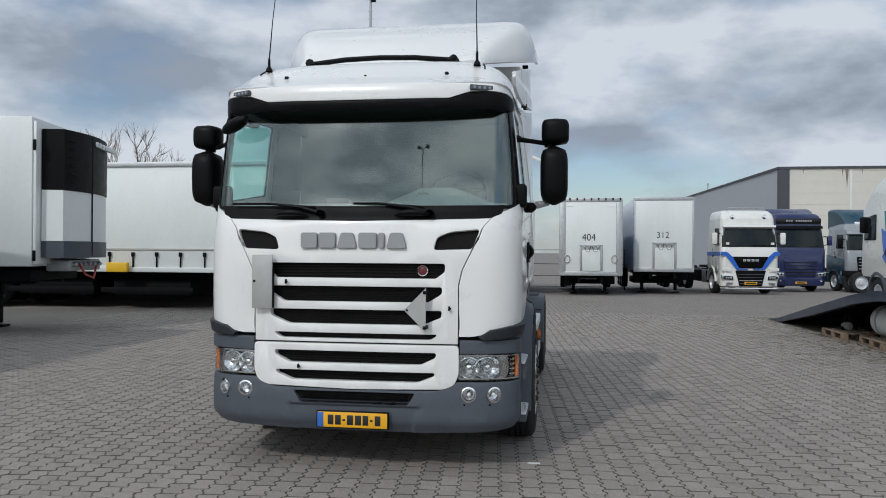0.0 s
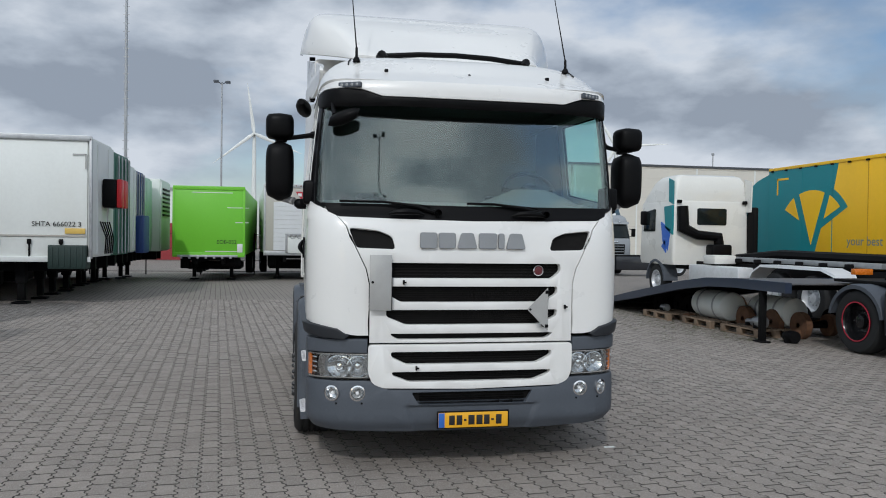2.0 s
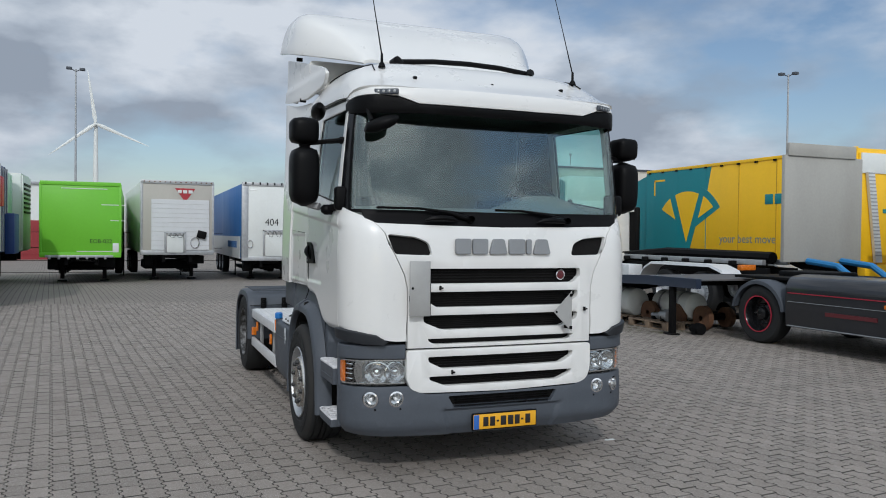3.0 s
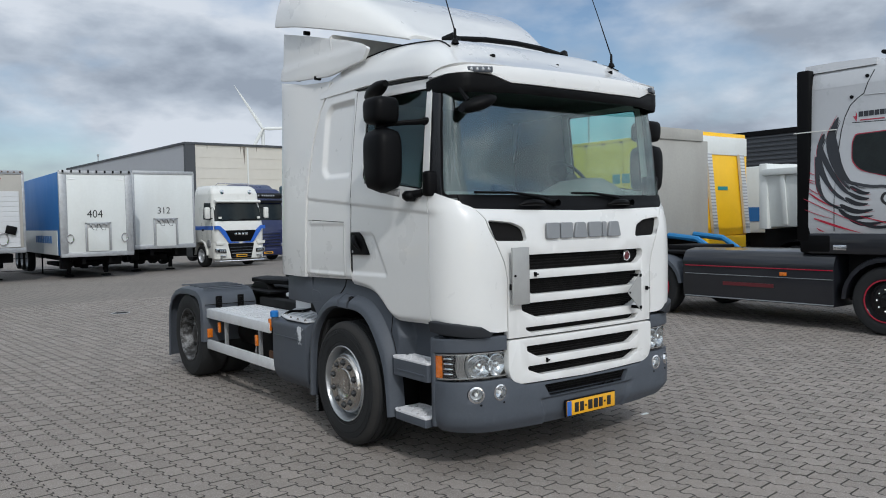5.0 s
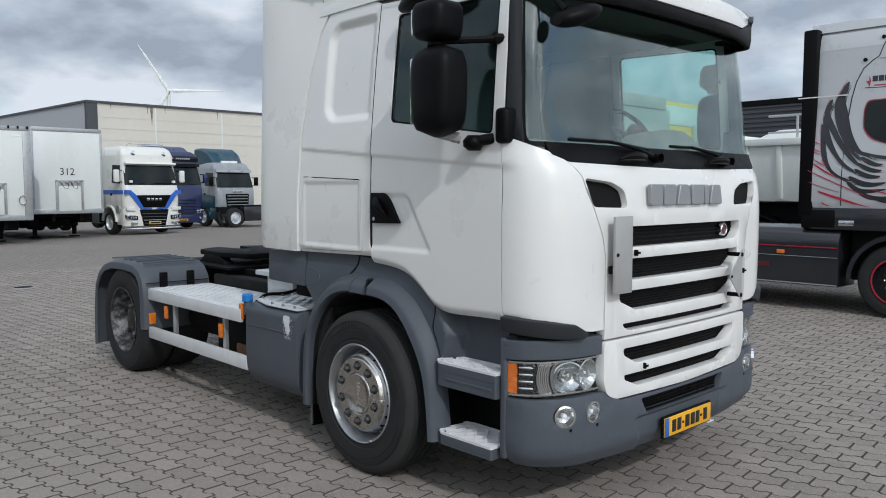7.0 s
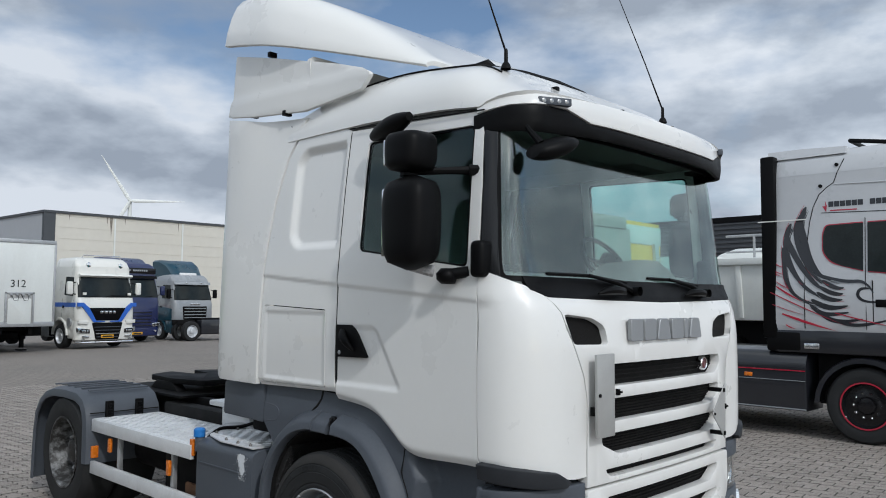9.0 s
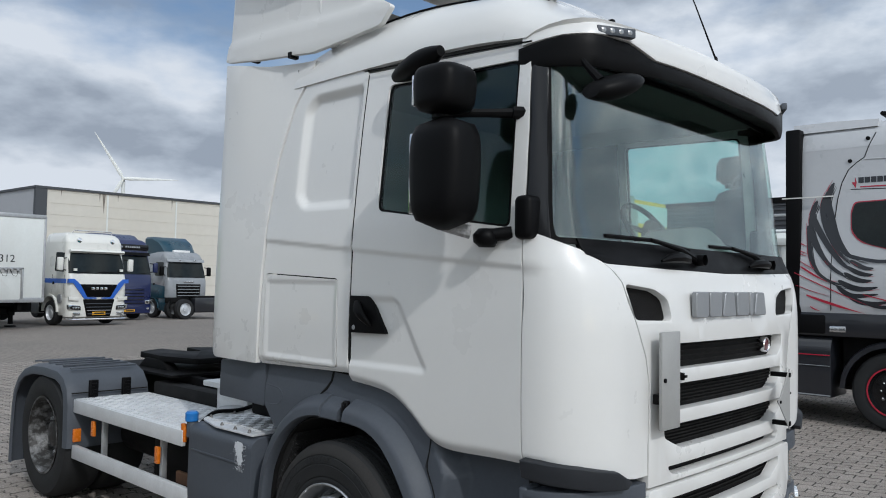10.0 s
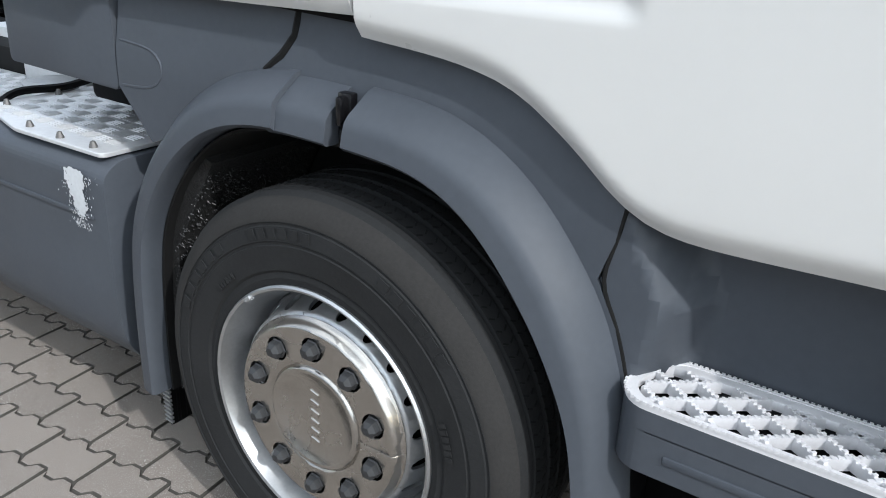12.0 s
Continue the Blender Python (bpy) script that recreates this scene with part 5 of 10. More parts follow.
us = [0.9995 * math.sin(math.pi / 2 * k / 16) for k in range(-16, 17)]
vs_ = [0, 0.012, 0.03, 0.06, 0.1, 0.15, 0.2, 0.26, 0.33, 0.42, 0.52, 0.64, 0.78, 0.9, 1.0]
bm = panel([(-0.9995, 0), (0.9995, 0), (0.9995, 1), (-0.9995, 1)], roof_map, 0.03, us[1:-1], vs_[1:-1])
roof = part("roof", bm, WHITE, truck, "white cab roof", 50)
for s in (-1, 1):
    bm = bmesh.new()
    pts = []
    for k in range(15):
        v = 0.17 + 0.55 * k / 14
        pts.append(Vector(roof_map(s * (0.80 - 0.03 * smooth(0, 3, k) + 0.12 * smooth(5, 14, k)), v)) + Vector((s * 0.002, 0, 0.004)))
    tube(bm, pts, 0.0055, 6)
    part("roof_seal", bm, BLACK, roof)
    bm = bmesh.new()
    tube(bm, [(s * 1.128, 0.36, 2.776), (s * 1.128, 0.8, 2.80), (s * 1.13, 1.38, 2.832)], 0.0035, 6)
    part("drip_rail", bm, BLACK, roof)
    bm = bmesh.new()
    lathe(bm, [(0.03, 0), (0.022, 0.025), (0.011, 0.04), (0.010, 0.10), (0.006, 0.11)], (s * 0.84, 0.46, 3.06), "z", 12)
    a = part("antenna_base", bm, BLACK, truck)
    bm = bmesh.new()
    tube(bm, [(s * 0.84, 0.46, 3.15), (s * 0.84 - 0.02, 0.58, 3.5), (s * 0.84 - 0.05, 0.86, 4.25)], [0.006, 0.004, 0.002], 6)
    part("antenna_rod", bm, BLACK, a)
    bm = bmesh.new()
    box(bm, (s * 0.63 - 0.014, 0.275, 2.945), (s * 0.63 + 0.014, 0.315, 2.978), 0.006)
    part("roof_nozzle", bm, BLACK, roof)
bm = bmesh.new()
box(bm, (-0.006, 0.262, 2.94), (0.014, 0.29, 2.968), 0.005)
part("roof_nozzle", bm, BLACK, roof)
bar = new("roof_rail")
bar.parent = truck
bm = bmesh.new()
tube(bm, [(-0.62, 0.80, 3.19), (-0.3, 0.755, 3.21), (0, 0.74, 3.215), (0.3, 0.755, 3.21), (0.62, 0.80, 3.19)], 0.022, 8)
part("rail_tube", bm, BLACK, bar)
for s in (-1, 1):
    bm = bmesh.new()
    tube(bm, [(s * 0.58, 0.75, 3.16), (s * 0.61, 0.79, 3.20), (s * 0.63, 0.88, 3.20)], [0.03, 0.038, 0.02], 8)
    part("rail_foot", bm, BLACK, bar)

# roof fairing
fair_top = curve([(0.98, 3.205), (1.10, 3.285), (1.29, 3.42), (1.6, 3.63), (2.0, 3.83), (2.3, 3.925), (2.60, 3.955)])


def fair_map(u, v):
    f = abs(u)
    y = 0.98 + 0.10 * f ** 3 * (1 - v) + (2.60 - 0.98) * v
    w = 0.80 + 0.445 * smooth(0.9, 2.2, y)
    base = min(3.20 + 0.30 * (y - 1.0) / 1.5, fair_top(y) - 0.01)
    h = fair_top(y) - base
    return w * (u - 0.03 * u * smooth(0.0, 1.0, max(1 - f ** 22, 0) ** 0.5)), y, base + h * max(1 - f ** 22, 0) ** 0.5


bm = panel([(-0.9995, 0), (0.9995, 0), (0.9995, 1), (-0.9995, 1)], fair_map, 0.03, us[1:-1], grid_cuts(0, 1, 0.06), (), 0.008)
part("roof_fairing", bm, WHITE, truck, "tall white roof air deflector", 50)
bm = bmesh.new()
prism(bm, rpoly([(-1.10, 3.06), (1.10, 3.06), (1.12, 3.36), (-1.12, 3.36)], 0.05), "y", 1.80, 1.83)
part("fairing_bulkhead", bm, WHITE, truck)

# sun visor
def visor_map(u, z):
    s, a = (-1 if u < 0 else 1), abs(u)
    xc, r = 0.93, 0.20
    yf, bow = 0.0 + 0.02 * smooth(2.70, 2.60, z), 0.11
    if a <= 1:
        x, y = a * xc, yf + bow * a ** 3
    else:
        th = (a - 1) * math.pi / 2
        x, y = xc + r * math.sin(th), yf + bow + 0.32 * (1 - math.cos(th))
    return s * x, y, z


o = [(0, 2.655), (0.7, 2.66), (1.0, 2.655), (1.4, 2.655), (1.85, 2.666), (2.0, 2.690), (2.0, 2.755), (1.6, 2.785), (1.0, 2.788), (0.90, 2.780), (0.74, 2.728), (0.3, 2.722), (0, 2.722)]
o = o + [(-x, z) for x, z in o[-2:0:-1]]
bm = panel(o, visor_map, 0.03, FCUT + CCUT + [-c for c in CCUT], [2.7, 2.74], (), 0.012)
visor = part("sun_visor", bm, BLACK, truck, "black exterior sun visor", 40)
lip = [(0, 2.726), (0.3, 2.726), (0.735, 2.732), (0.90, 2.784), (1.0, 2.792), (1.6, 2.789), (1.97, 2.764), (1.97, 2.815), (1.6, 2.838), (1.0, 2.846), (0, 2.846)]
lip = lip + [(-x, z) for x, z in lip[-2:0:-1]]


def lip_map(u, z):
    x, y, _ = visor_map(u, 2.75)
    back = max(z - 2.77, 0)
    return x * (1 - 0.25 * back * smooth(0.8, 1.6, abs(u))), y - 0.006 + 3.2 * back * back, z


bm = panel(lip, lip_map, 0.03, FCUT + CCUT + [-c for c in CCUT], [2.75, 2.77, 2.79, 2.81, 2.83], (), 0.006)
part("roof_lip", bm, WHITE, roof, "white front lip of the roof", 40)
bm = bmesh.new()
rows = []
for u in [k / 10 for k in range(-19, 20)]:
    x, y, z = visor_map(u, 2.70)
    rows.append([(x * 0.99, y + 0.03, 2.685), (x * 0.96, max(y + 0.05, 0.24), 2.73), (x * 0.96, max(y + 0.05, 0.24), 2.75), (x * 0.99, y + 0.03, 2.70)])
loft(bm, rows)
part("visor_underside", bm, BLACK, visor)
for s in (-1, 1):
    bm = bmesh.new()
    p, q = Vector((s * 0.825, 0.045, 2.818)), Vector((s * 1.005, 0.145, 2.802))
    d = (q - p).normalized() * s
    m = Matrix.Translation((p + q) / 2) @ Matrix(((d.x, -d.y, 0, 0), (d.y, d.x, 0, 0), (0, 0, 1, 0), (0, 0, 0, 1)))
    box(bm, (-0.088, -0.010, -0.019), (0.088, 0.02, 0.019), 0.005)
    bmesh.ops.transform(bm, matrix=m, verts=bm.verts)
    lamp = part("marker_lamp", bm, PLASTIC, truck, "marker lamp with four small lights")
    for k in range(4):
        bm = bmesh.new()
        lathe(bm, [(0.011, -0.009), (0.011, -0.011), (0.006, -0.0125), (0.001, -0.013)], (-0.060 + 0.040 * k, 0, 0), "y", 12)
        bmesh.ops.transform(bm, matrix=m, verts=bm.verts)
        part("light_dot", bm, mat("marker_lens", (0.30, 0.31, 0.32), 0.2, metal=0.3, var=0.1), lamp)
# kerb mirrors
bm = bmesh.new()
rings = []
for k in range(11):
    t = k / 10
    r = 0.062 * math.sin(math.pi * (0.10 + 0.80 * t)) ** 0.5
    c = Vector((-1.060 + 0.205 * t, 0.115 - 0.075 * t, 2.548 + 0.056 * t))
    rings.append([c + Vector((0.2 * r * math.sin(q), r * 1.25 * math.cos(q), r * math.sin(q) * (0.85 if math.sin(q) > 0 else 1.0))) for q in [2 * math.pi * j / 14 for j in range(14)]])
loft(bm, rings)
km = part("kerb_mirror", bm, BLACK, truck, "black front mirror hung from the visor", 50)
bm = bmesh.new()
tube(bm, [(-1.035, 0.20, 2.72), (-1.03, 0.16, 2.66), (-1.02, 0.10, 2.59)], [0.016, 0.014, 0.02], 8)
part("mirror_arm", bm, BLACK, km)
bm = bmesh.new()
rings = []
for k in range(9):
    t = k / 8
    r = 0.055 * math.sin(math.pi * (0.10 + 0.80 * t)) ** 0.7
    c = Vector((-1.20 - 0.05 * t, 1.10 - 0.34 * t, 2.735 + 0.05 * t))
    rings.append([c + Vector((r * 1.1 * math.cos(q), 0, r * math.sin(q))) for q in [2 * math.pi * j / 12 for j in range(12)]])
loft(bm, rings)
part("ramp_mirror", bm, BLACK, truck, "black ramp mirror above the side window", 50)

# door mirrors
for s in (-1, 1):
    mm = new("door_mirror")
    mm.parent = truck
    mm.location = (0, 0, 0)

    def pod(bm, c, sx, sy, sz, taper):
        rings = []
        for k in range(13):
            t = -1 + 2 * k / 12
            f = (1 - abs(t) ** 5) ** 0.35 if abs(t) < 1 else 0.15
            rings.append([(c[0] + s * sx * f * math.copysign(abs(math.cos(q)) ** 0.55, math.cos(q)), c[1] + sy * (1 - taper * (t < 0) * abs(t)) * f * math.copysign(abs(math.sin(q)) ** 0.6, math.sin(q)), c[2] + sz * t) for q in [2 * math.pi * j / 20 for j in range(20)]])
        loft(bm, rings)
    bm = bmesh.new()
    pod(bm, (s * 1.42 + 0.012, 0.575, 2.215), 0.106, 0.140, 0.228, 0.1)
    part("mirror_housing", bm, BLACK, mm, "tall black mirror housing", 50)
    bm = bmesh.new()
    pod(bm, (s * 1.425 + 0.015, 0.58, 2.553), 0.106, 0.115, 0.103, 0.1)
    part("wide_mirror_housing", bm, BLACK, mm, "", 50)
    for z, hz in ((2.215, 0.19), (2.553, 0.075)):
        bm = bmesh.new()
        box(bm, (s * 1.365, 0.680, z - hz * 0.86), (s * 1.485, 0.7045 if z < 2.4 else 0.6965, z + hz * 0.86), 0.007)
        part("mirror_glass", bm, MIRROR, mm)
    bm = bmesh.new()
    tube(bm, [(s * 1.40, 0.60, 2.44), (s * 1.40, 0.60, 2.50)], 0.045, 10)
    tube(bm, [(s * 1.40, 0.585, 2.462), (s * 1.25, 0.50, 2.475), (s * 1.14, 0.40, 2.48)], [0.019, 0.018, 0.022], 8)
    tube(bm, [(s * 1.13, 0.385, 2.48), (s * 1.17, 0.42, 2.48)], 0.028, 8)
    part("mirror_stay", bm, BLACK, mm, "upper stay wrapped in worn tape")
    bm = bmesh.new()
    tube(bm, [(s * 1.39, 0.60, 2.005), (s * 1.30, 0.53, 1.985)], [0.02, 0.03], 8)
    part("mirror_tape", bm, mat("scuffed_tape", (0.30, 0.30, 0.30), 0.8, var=0.5, scale=60, bump=0.4, bscale=120), mm)
    bm = bmesh.new()
    rings = [[(s * (x + r * math.cos(q)), y + 1.4 * r * math.sin(q) * 0.8, z) for q in [2 * math.pi * j / 14 for j in range(14)]] for x, y, z, r in ((1.25, 0.49, 2.0, 0.028), (1.255, 0.49, 1.975, 0.046), (1.25, 0.49, 1.945, 0.046), (1.24, 0.49, 1.925, 0.03))]
    loft(bm, rings)
    tube(bm, [(s * 1.25, 0.48, 1.97), (s * 1.19, 0.40, 1.985)], 0.028, 8)
    part("mirror_foot", bm, BLACK, mm, "", 50)

# cab inside
cabin = new("cabin")
cabin.parent = truck
bm = bmesh.new()
box(bm, (-1.1, 0.3, 1.18), (1.1, 2.02, 1.25))
box(bm, (-1.1, 2.0, 1.2), (1.1, 2.06, 2.95))
box(bm, (-1.05, 0.45, 2.85), (1.05, 2.0, 2.88))
box(bm, (-1.04, 0.24, 2.752), (1.04, 0.52, 2.80))
box(bm, (-1.07, 0.5, 2.755), (-1.035, 2.0, 2.86))
box(bm, (1.035, 0.5, 2.755), (1.07, 2.0, 2.86))
pieces("cabin_panel", bm, INTERIOR, cabin)
bm = bmesh.new()
rings = []
for x in [-1.08 + 2.16 * k / 16 for k in range(17)]:
    hump = 0.03 + 0.12 * math.exp(-((x - 0.55) / 0.30) ** 4)
    rings.append([(x, 0.24 + 0.08 * abs(x) ** 2, 1.55), (x, 0.24 + 0.08 * abs(x) ** 2, 1.93), (x, 0.42, 1.965 + hump), (x, 0.66, 1.95 + hump), (x, 0.74, 1.86), (x, 0.72, 1.5)])
loft(bm, rings)
part("dashboard", bm, INTERIOR, cabin, "grey moulded dashboard", 50)
sw = new("steering_wheel")
sw.parent = cabin
bm = bmesh.new()
pts = [(0.66 + 0.225 * math.cos(a), 0.80 + 0.14 * math.sin(a) * 0.9, 2.10 + 0.18 * math.sin(a)) for a in [2 * math.pi * k / 32 for k in range(33)]]
tube(bm, pts, 0.017, 8)
part("wheel_rim", bm, BLACK, sw)
bm = bmesh.new()
lathe(bm, [(0.001, -0.03), (0.08, -0.025), (0.085, 0.01), (0.03, 0.05)], (0.66, 0.79, 2.10), "y", 18)
for a in (0.2, math.pi - 0.2, -math.pi / 2):
    tube(bm, [(0.66, 0.80, 2.10), (0.66 + 0.21 * math.cos(a), 0.80 + 0.12 * math.sin(a), 2.10 + 0.17 * math.sin(a))], 0.016, 6)
part("wheel_hub", bm, BLACK, sw)
for x in (-0.60, 0.60):
    st = new("seat")
    st.parent = cabin
    bm = bmesh.new()
    box(bm, (x - 0.25, 1.0, 1.5), (x + 0.25, 1.5, 1.64), 0.05, 3)
    part("cushion", bm, SEAT, st)
    bm = bmesh.new()
    box(bm, (x - 0.24, 1.46, 1.55), (x + 0.24, 1.60, 1.98), 0.06, 3, Matrix.Rotation(-0.15, 4, "X"))
    part("backrest", bm, SEAT, st)
    bm = bmesh.new()
    box(bm, (x - 0.13, 1.57, 1.98), (x + 0.13, 1.66, 2.12), 0.04, 3)
    part("headrest", bm, SEAT, st)
    bm = bmesh.new()
    box(bm, (x - 0.2, 1.1, 1.25), (x + 0.2, 1.45, 1.5), 0.03)
    part("seat_base", bm, BLACK, st)
bm = bmesh.new()
box(bm, (-1.0, 1.75, 1.3), (1.0, 2.0, 1.75), 0.05, 3)
part("bunk", bm, SEAT, cabin)

# ---- bumper, lamps, plates ----
def low_map(sink=0.0):
    def f(u, z):
        s, a = (-1 if u < 0 else 1), abs(u)
        hw = 1.195 - sink - 0.05 * smooth(0.42, 0.30, z)
        r = 0.36 - sink * 0.6
        yf = -0.018 + sink + 0.05 * smooth(0.40, 0.30, z) + 0.012 * smooth(0.55, 0.70, z)
        bow, xc = 0.045, hw - r
        if a <= 1:
            x, y = a * xc, yf + bow * a ** 3
            if z < 0.53:
                y += 0.020 * smooth(0.475, 0.445, x - 0.35 * (z - 0.42)) * smooth(0.507, 0.492, z)
        elif a <= 2:
            th = (a - 1) * math.pi / 2
            x, y = xc + r * math.sin(th), yf + bow + 0.265 * (1 - math.cos(th))
        else:
            x, y = hw, yf + bow + 0.265 + (a - 2)
        return s * x, y, z
    return f


def bx(x, z, sink=0.0):
    """The bumper's parameter for a place x across the front."""
    hw, r = 1.195 - 0.05 * smooth(0.42, 0.30, z), 0.36
    xc, a = hw - r, abs(x)
    return math.copysign(a / xc if a <= xc else 1 + math.asin(min((a - xc) / r, 1)) / (math.pi / 2), x)


def bpts(pts, step=0.05):
    return [(bx(x, z), z) for x, z in dens(pts, step)]


def circle(cx, cz, r, n=20):
    return [(cx + r * math.cos(2 * math.pi * k / n), cz + r * math.sin(2 * math.pi * k / n)) for k in range(n)]


LC = CCUT + [-c for c in CCUT]
h = [(0.0, 0.612), (0.62, 0.622), (0.70, 0.645), (0.745, 0.682), (0.80, 0.684), (1.10, 0.684)]
o = bpts([(-x, z) for x, z in reversed(h)] + h[1:])[:-1]
o = [(bx(x, z), z) for x, z in dens(h, 0.05)[:dens(h, 0.05).index(h[-1]) + 1]]
right = o + [(1.6, 0.682), (2.0, 0.680), (2.03, 0.60), (2.03, 0.36), (1.9, 0.335), (1.5, 0.325)] + [(bx(x, z), z) for x, z in ((0.9, 0.318), (0.6, 0.31), (0.3, 0.306), (0.0, 0.305))]
outl = right + [(-u, z) for u, z in right[-2:0:-1]]
grille = [(0.44, 0.612), (0.445, 0.60), (0.36, 0.528)]
gh = [(bx(x, z), z) for x, z in rpoly([(0.455, 0.600), (0.40, 0.508), (-0.40, 0.508), (-0.455, 0.600)], 0.02)]
fogs = [circle(s * x, 0.597, 0.056) for s in (-1, 1) for x in (0.84, 1.02)]
bm = panel(outl, low_map(), 0.04, FCUT + LC + [q * w for q in (-1, 1) for w in (0.47, 0.49, 0.51, 0.53, 0.55, 0.57, 0.59)], [0.33, 0.35, 0.37, 0.40, 0.45, 0.475, 0.488, 0.50, 0.508, 0.53, 0.57, 0.64], [[(bx(x, z), z) for x, z in f] for f in fogs] + [gh], 0.008)
bumper = part("bumper", bm, PLASTIC, truck, "dark grey plastic front bumper", 40)
bm = panel([(bx(x, z), z) for x, z in ((-0.47, 0.607), (-0.42, 0.498), (0.42, 0.498), (0.47, 0.607))], low_map(0.03), 0.01, FCUT, [])
bg = part("bumper_grille", bm, MESHBLACK, bumper)
for k in range(5):
    z = 0.52 + 0.017 * k
    bm = bmesh.new()
    loft(bm, [[Vector(low_map(0.03)(u, z)) + Vector((0, a, b)) for a, b in ((0, -0.003), (-0.01, -0.002), (-0.01, 0.002), (0, 0.003))] for u in [-0.48 + 0.08 * q for q in range(13)]])
    part("grille_rib", bm, BLACK, bg)
for s in (-1, 1):
    for x in (0.84, 1.02):
        p = Vector(low_map()(bx(s * x, 0.597), 0.597))
        a = 0.0 if x < 0.9 else 0.55
        m = Matrix.Translation(p) @ Matrix.Rotation(s * a, 4, "Z")
        fl = new("fog_lamp")
        fl.parent = truck
        for nm, mt, prof in (("lamp_bowl", REFLECT, [(0.001, 0.045), (0.02, 0.042), (0.04, 0.03), (0.05, 0.008), (0.05, -0.004)]), ("bezel", CHROME, [(0.046, 0.0), (0.046, -0.007), (0.057, -0.005), (0.058, 0.03)]),
                             ("bulb", LEDWHITE, [(0.001, 0.0), (0.012, 0.005), (0.013, 0.03)])):
            bm = bmesh.new()
            lathe(bm, prof, (0, 0, 0), "y", 24)
            bmesh.ops.transform(bm, matrix=m, verts=bm.verts)
            part(nm, bm, mt, fl)
        bm = bmesh.new()
        lathe(bm, [(0.047, 0.004), (0.045, -0.002), (0.03, -0.007), (0.001, -0.009)], (0, 0, 0), "y", 24)
        bmesh.ops.transform(bm, matrix=m, verts=bm.verts)
        ob = part("lens", bm, CLEAR, fl)
        ob.visible_shadow = False
        bm = bmesh.new()
        lathe(bm, [(0.008, 0.004), (0.008, -0.003), (0.001, -0.003)], Vector(low_map()(bx(s * (x - 0.03), 0.525), 0.525)), "y", 10)
        part("screw", bm, BLACK, bumper)
    # strip above the lamp, black lip under the corner panel
    o = [(bx(s * 0.772, 0.885), 0.885), (s * 1.3, 0.888), (s * 1.7, 0.886), (s * 2.0, 0.878), (s * 2.03, 0.885), (s * 2.03, 0.965), (s * 2.0, 0.978), (s * 1.6, 0.984), (s * 1.2, 0.985), (bx(s * 0.772, 0.985), 0.985)]
    bm = panel(o, low_map(-0.006), 0.10, [s * c for c in CCUT], [0.92, 0.95], (), 0.014, 3)
    part("lamp_cover", bm, PLASTIC, truck, "dark grey trim above the headlamp", 40)
    o = [(ux(s * 0.90, 1.02), 1.018), (ux(s * 0.93, 1.0), 0.994), (s * 1.4, 1.0), (s * 1.8, 1.018), (s * uy(0.33, 1.03), 1.03), (s * uy(0.33, 1.07), 1.078), (s * 1.85, 1.078), (s * 1.5, 1.068), (ux(s * 0.98, 1.05), 1.045)]
    o = [(u, z + (0.016 if z > 1.04 else -0.006)) for u, z in o]
    bm = panel(o, sink_by(-0.026), 0.07, [s * c for c in CCUT], [1.03, 1.05], (), 0.014, 3)
    part("corner_lip", bm, mat("lip_black", (0.022, 0.024, 0.028), 0.5, var=0.1, scale=6, spec=0.3), truck, "black rubber lip", 40)
    # Sunk near-black sheet: the shade of the gap below the lip, as colour.
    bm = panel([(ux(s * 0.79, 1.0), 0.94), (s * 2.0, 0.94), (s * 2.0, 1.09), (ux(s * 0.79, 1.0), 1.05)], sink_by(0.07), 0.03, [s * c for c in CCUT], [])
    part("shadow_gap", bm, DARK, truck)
    # headlamp
    hl = new("headlamp")
    hl.parent = truck
    edge = [(bx(s * 0.752, 0.87), 0.872), (s * 1.3, 0.878), (s * 1.75, 0.876), (s * 2.02, 0.868), (s * 2.02, 0.79), (s * 2.02, 0.697), (s * 1.7, 0.694), (s * 1.2, 0.693), (bx(s * 0.74, 0.7), 0.697), (bx(s * 0.735, 0.75), 0.76)]
    bm = panel(edge, low_map(0.075), 0.02, [s * c for c in CCUT], [0.75, 0.82])
    part("lamp_back", bm, mat("lamp_inside", (0.40, 0.41, 0.42), 0.2, metal=0.9, var=0.15, scale=30), hl)
    bm = panel([(s * 1.60, 0.700), (s * 2.02, 0.702), (s * 2.02, 0.864), (s * 1.60, 0.874)], low_map(0.034), 0.02, [s * 1.7, s * 1.8, s * 1.9], [0.76, 0.82])
    part("lamp_mask", bm, GLOSSBLACK, hl, "black inner mask")
    for z0, z1 in ((0.868, 0.877), (0.702, 0.712)):
        bm = panel([(s * 0.93, z0), (s * 1.3, z0 + 0.002), (s * 2.0, z0 - 0.008), (s * 2.0, z1 - 0.008), (s * 1.3, z1 + 0.002), (s * 0.93, z1)], low_map(0.012), 0.03, [s * c for c in CCUT], [])
        part("lamp_edge", bm, CHROME, hl)
    bm = panel(edge, low_map(0.004), 0.006, [s * c for c in CCUT], [0.75, 0.82], (), 0.002)
    ob = part("lens", bm, CLEAR, hl, "clear lamp lens")
    ob.visible_shadow = False
    for u0, u1, r in ((0.925, 1.13, 0.072), (1.14, 1.42, 0.074)):
        uc = (u0 + u1) / 2
        p = Vector(low_map(0.03)(s * uc, 0.785))
        q = Vector(low_map(0.03)(s * (uc + 0.01), 0.785)) - p
        d = Vector((0, -1, 0)) if uc < 1.1 else Vector((s * 0.25, -1, 0)).normalized()
        m = Matrix.Translation(p) @ Matrix.Rotation(s * (0.0 if uc < 1.1 else 0.3), 4, "Z")
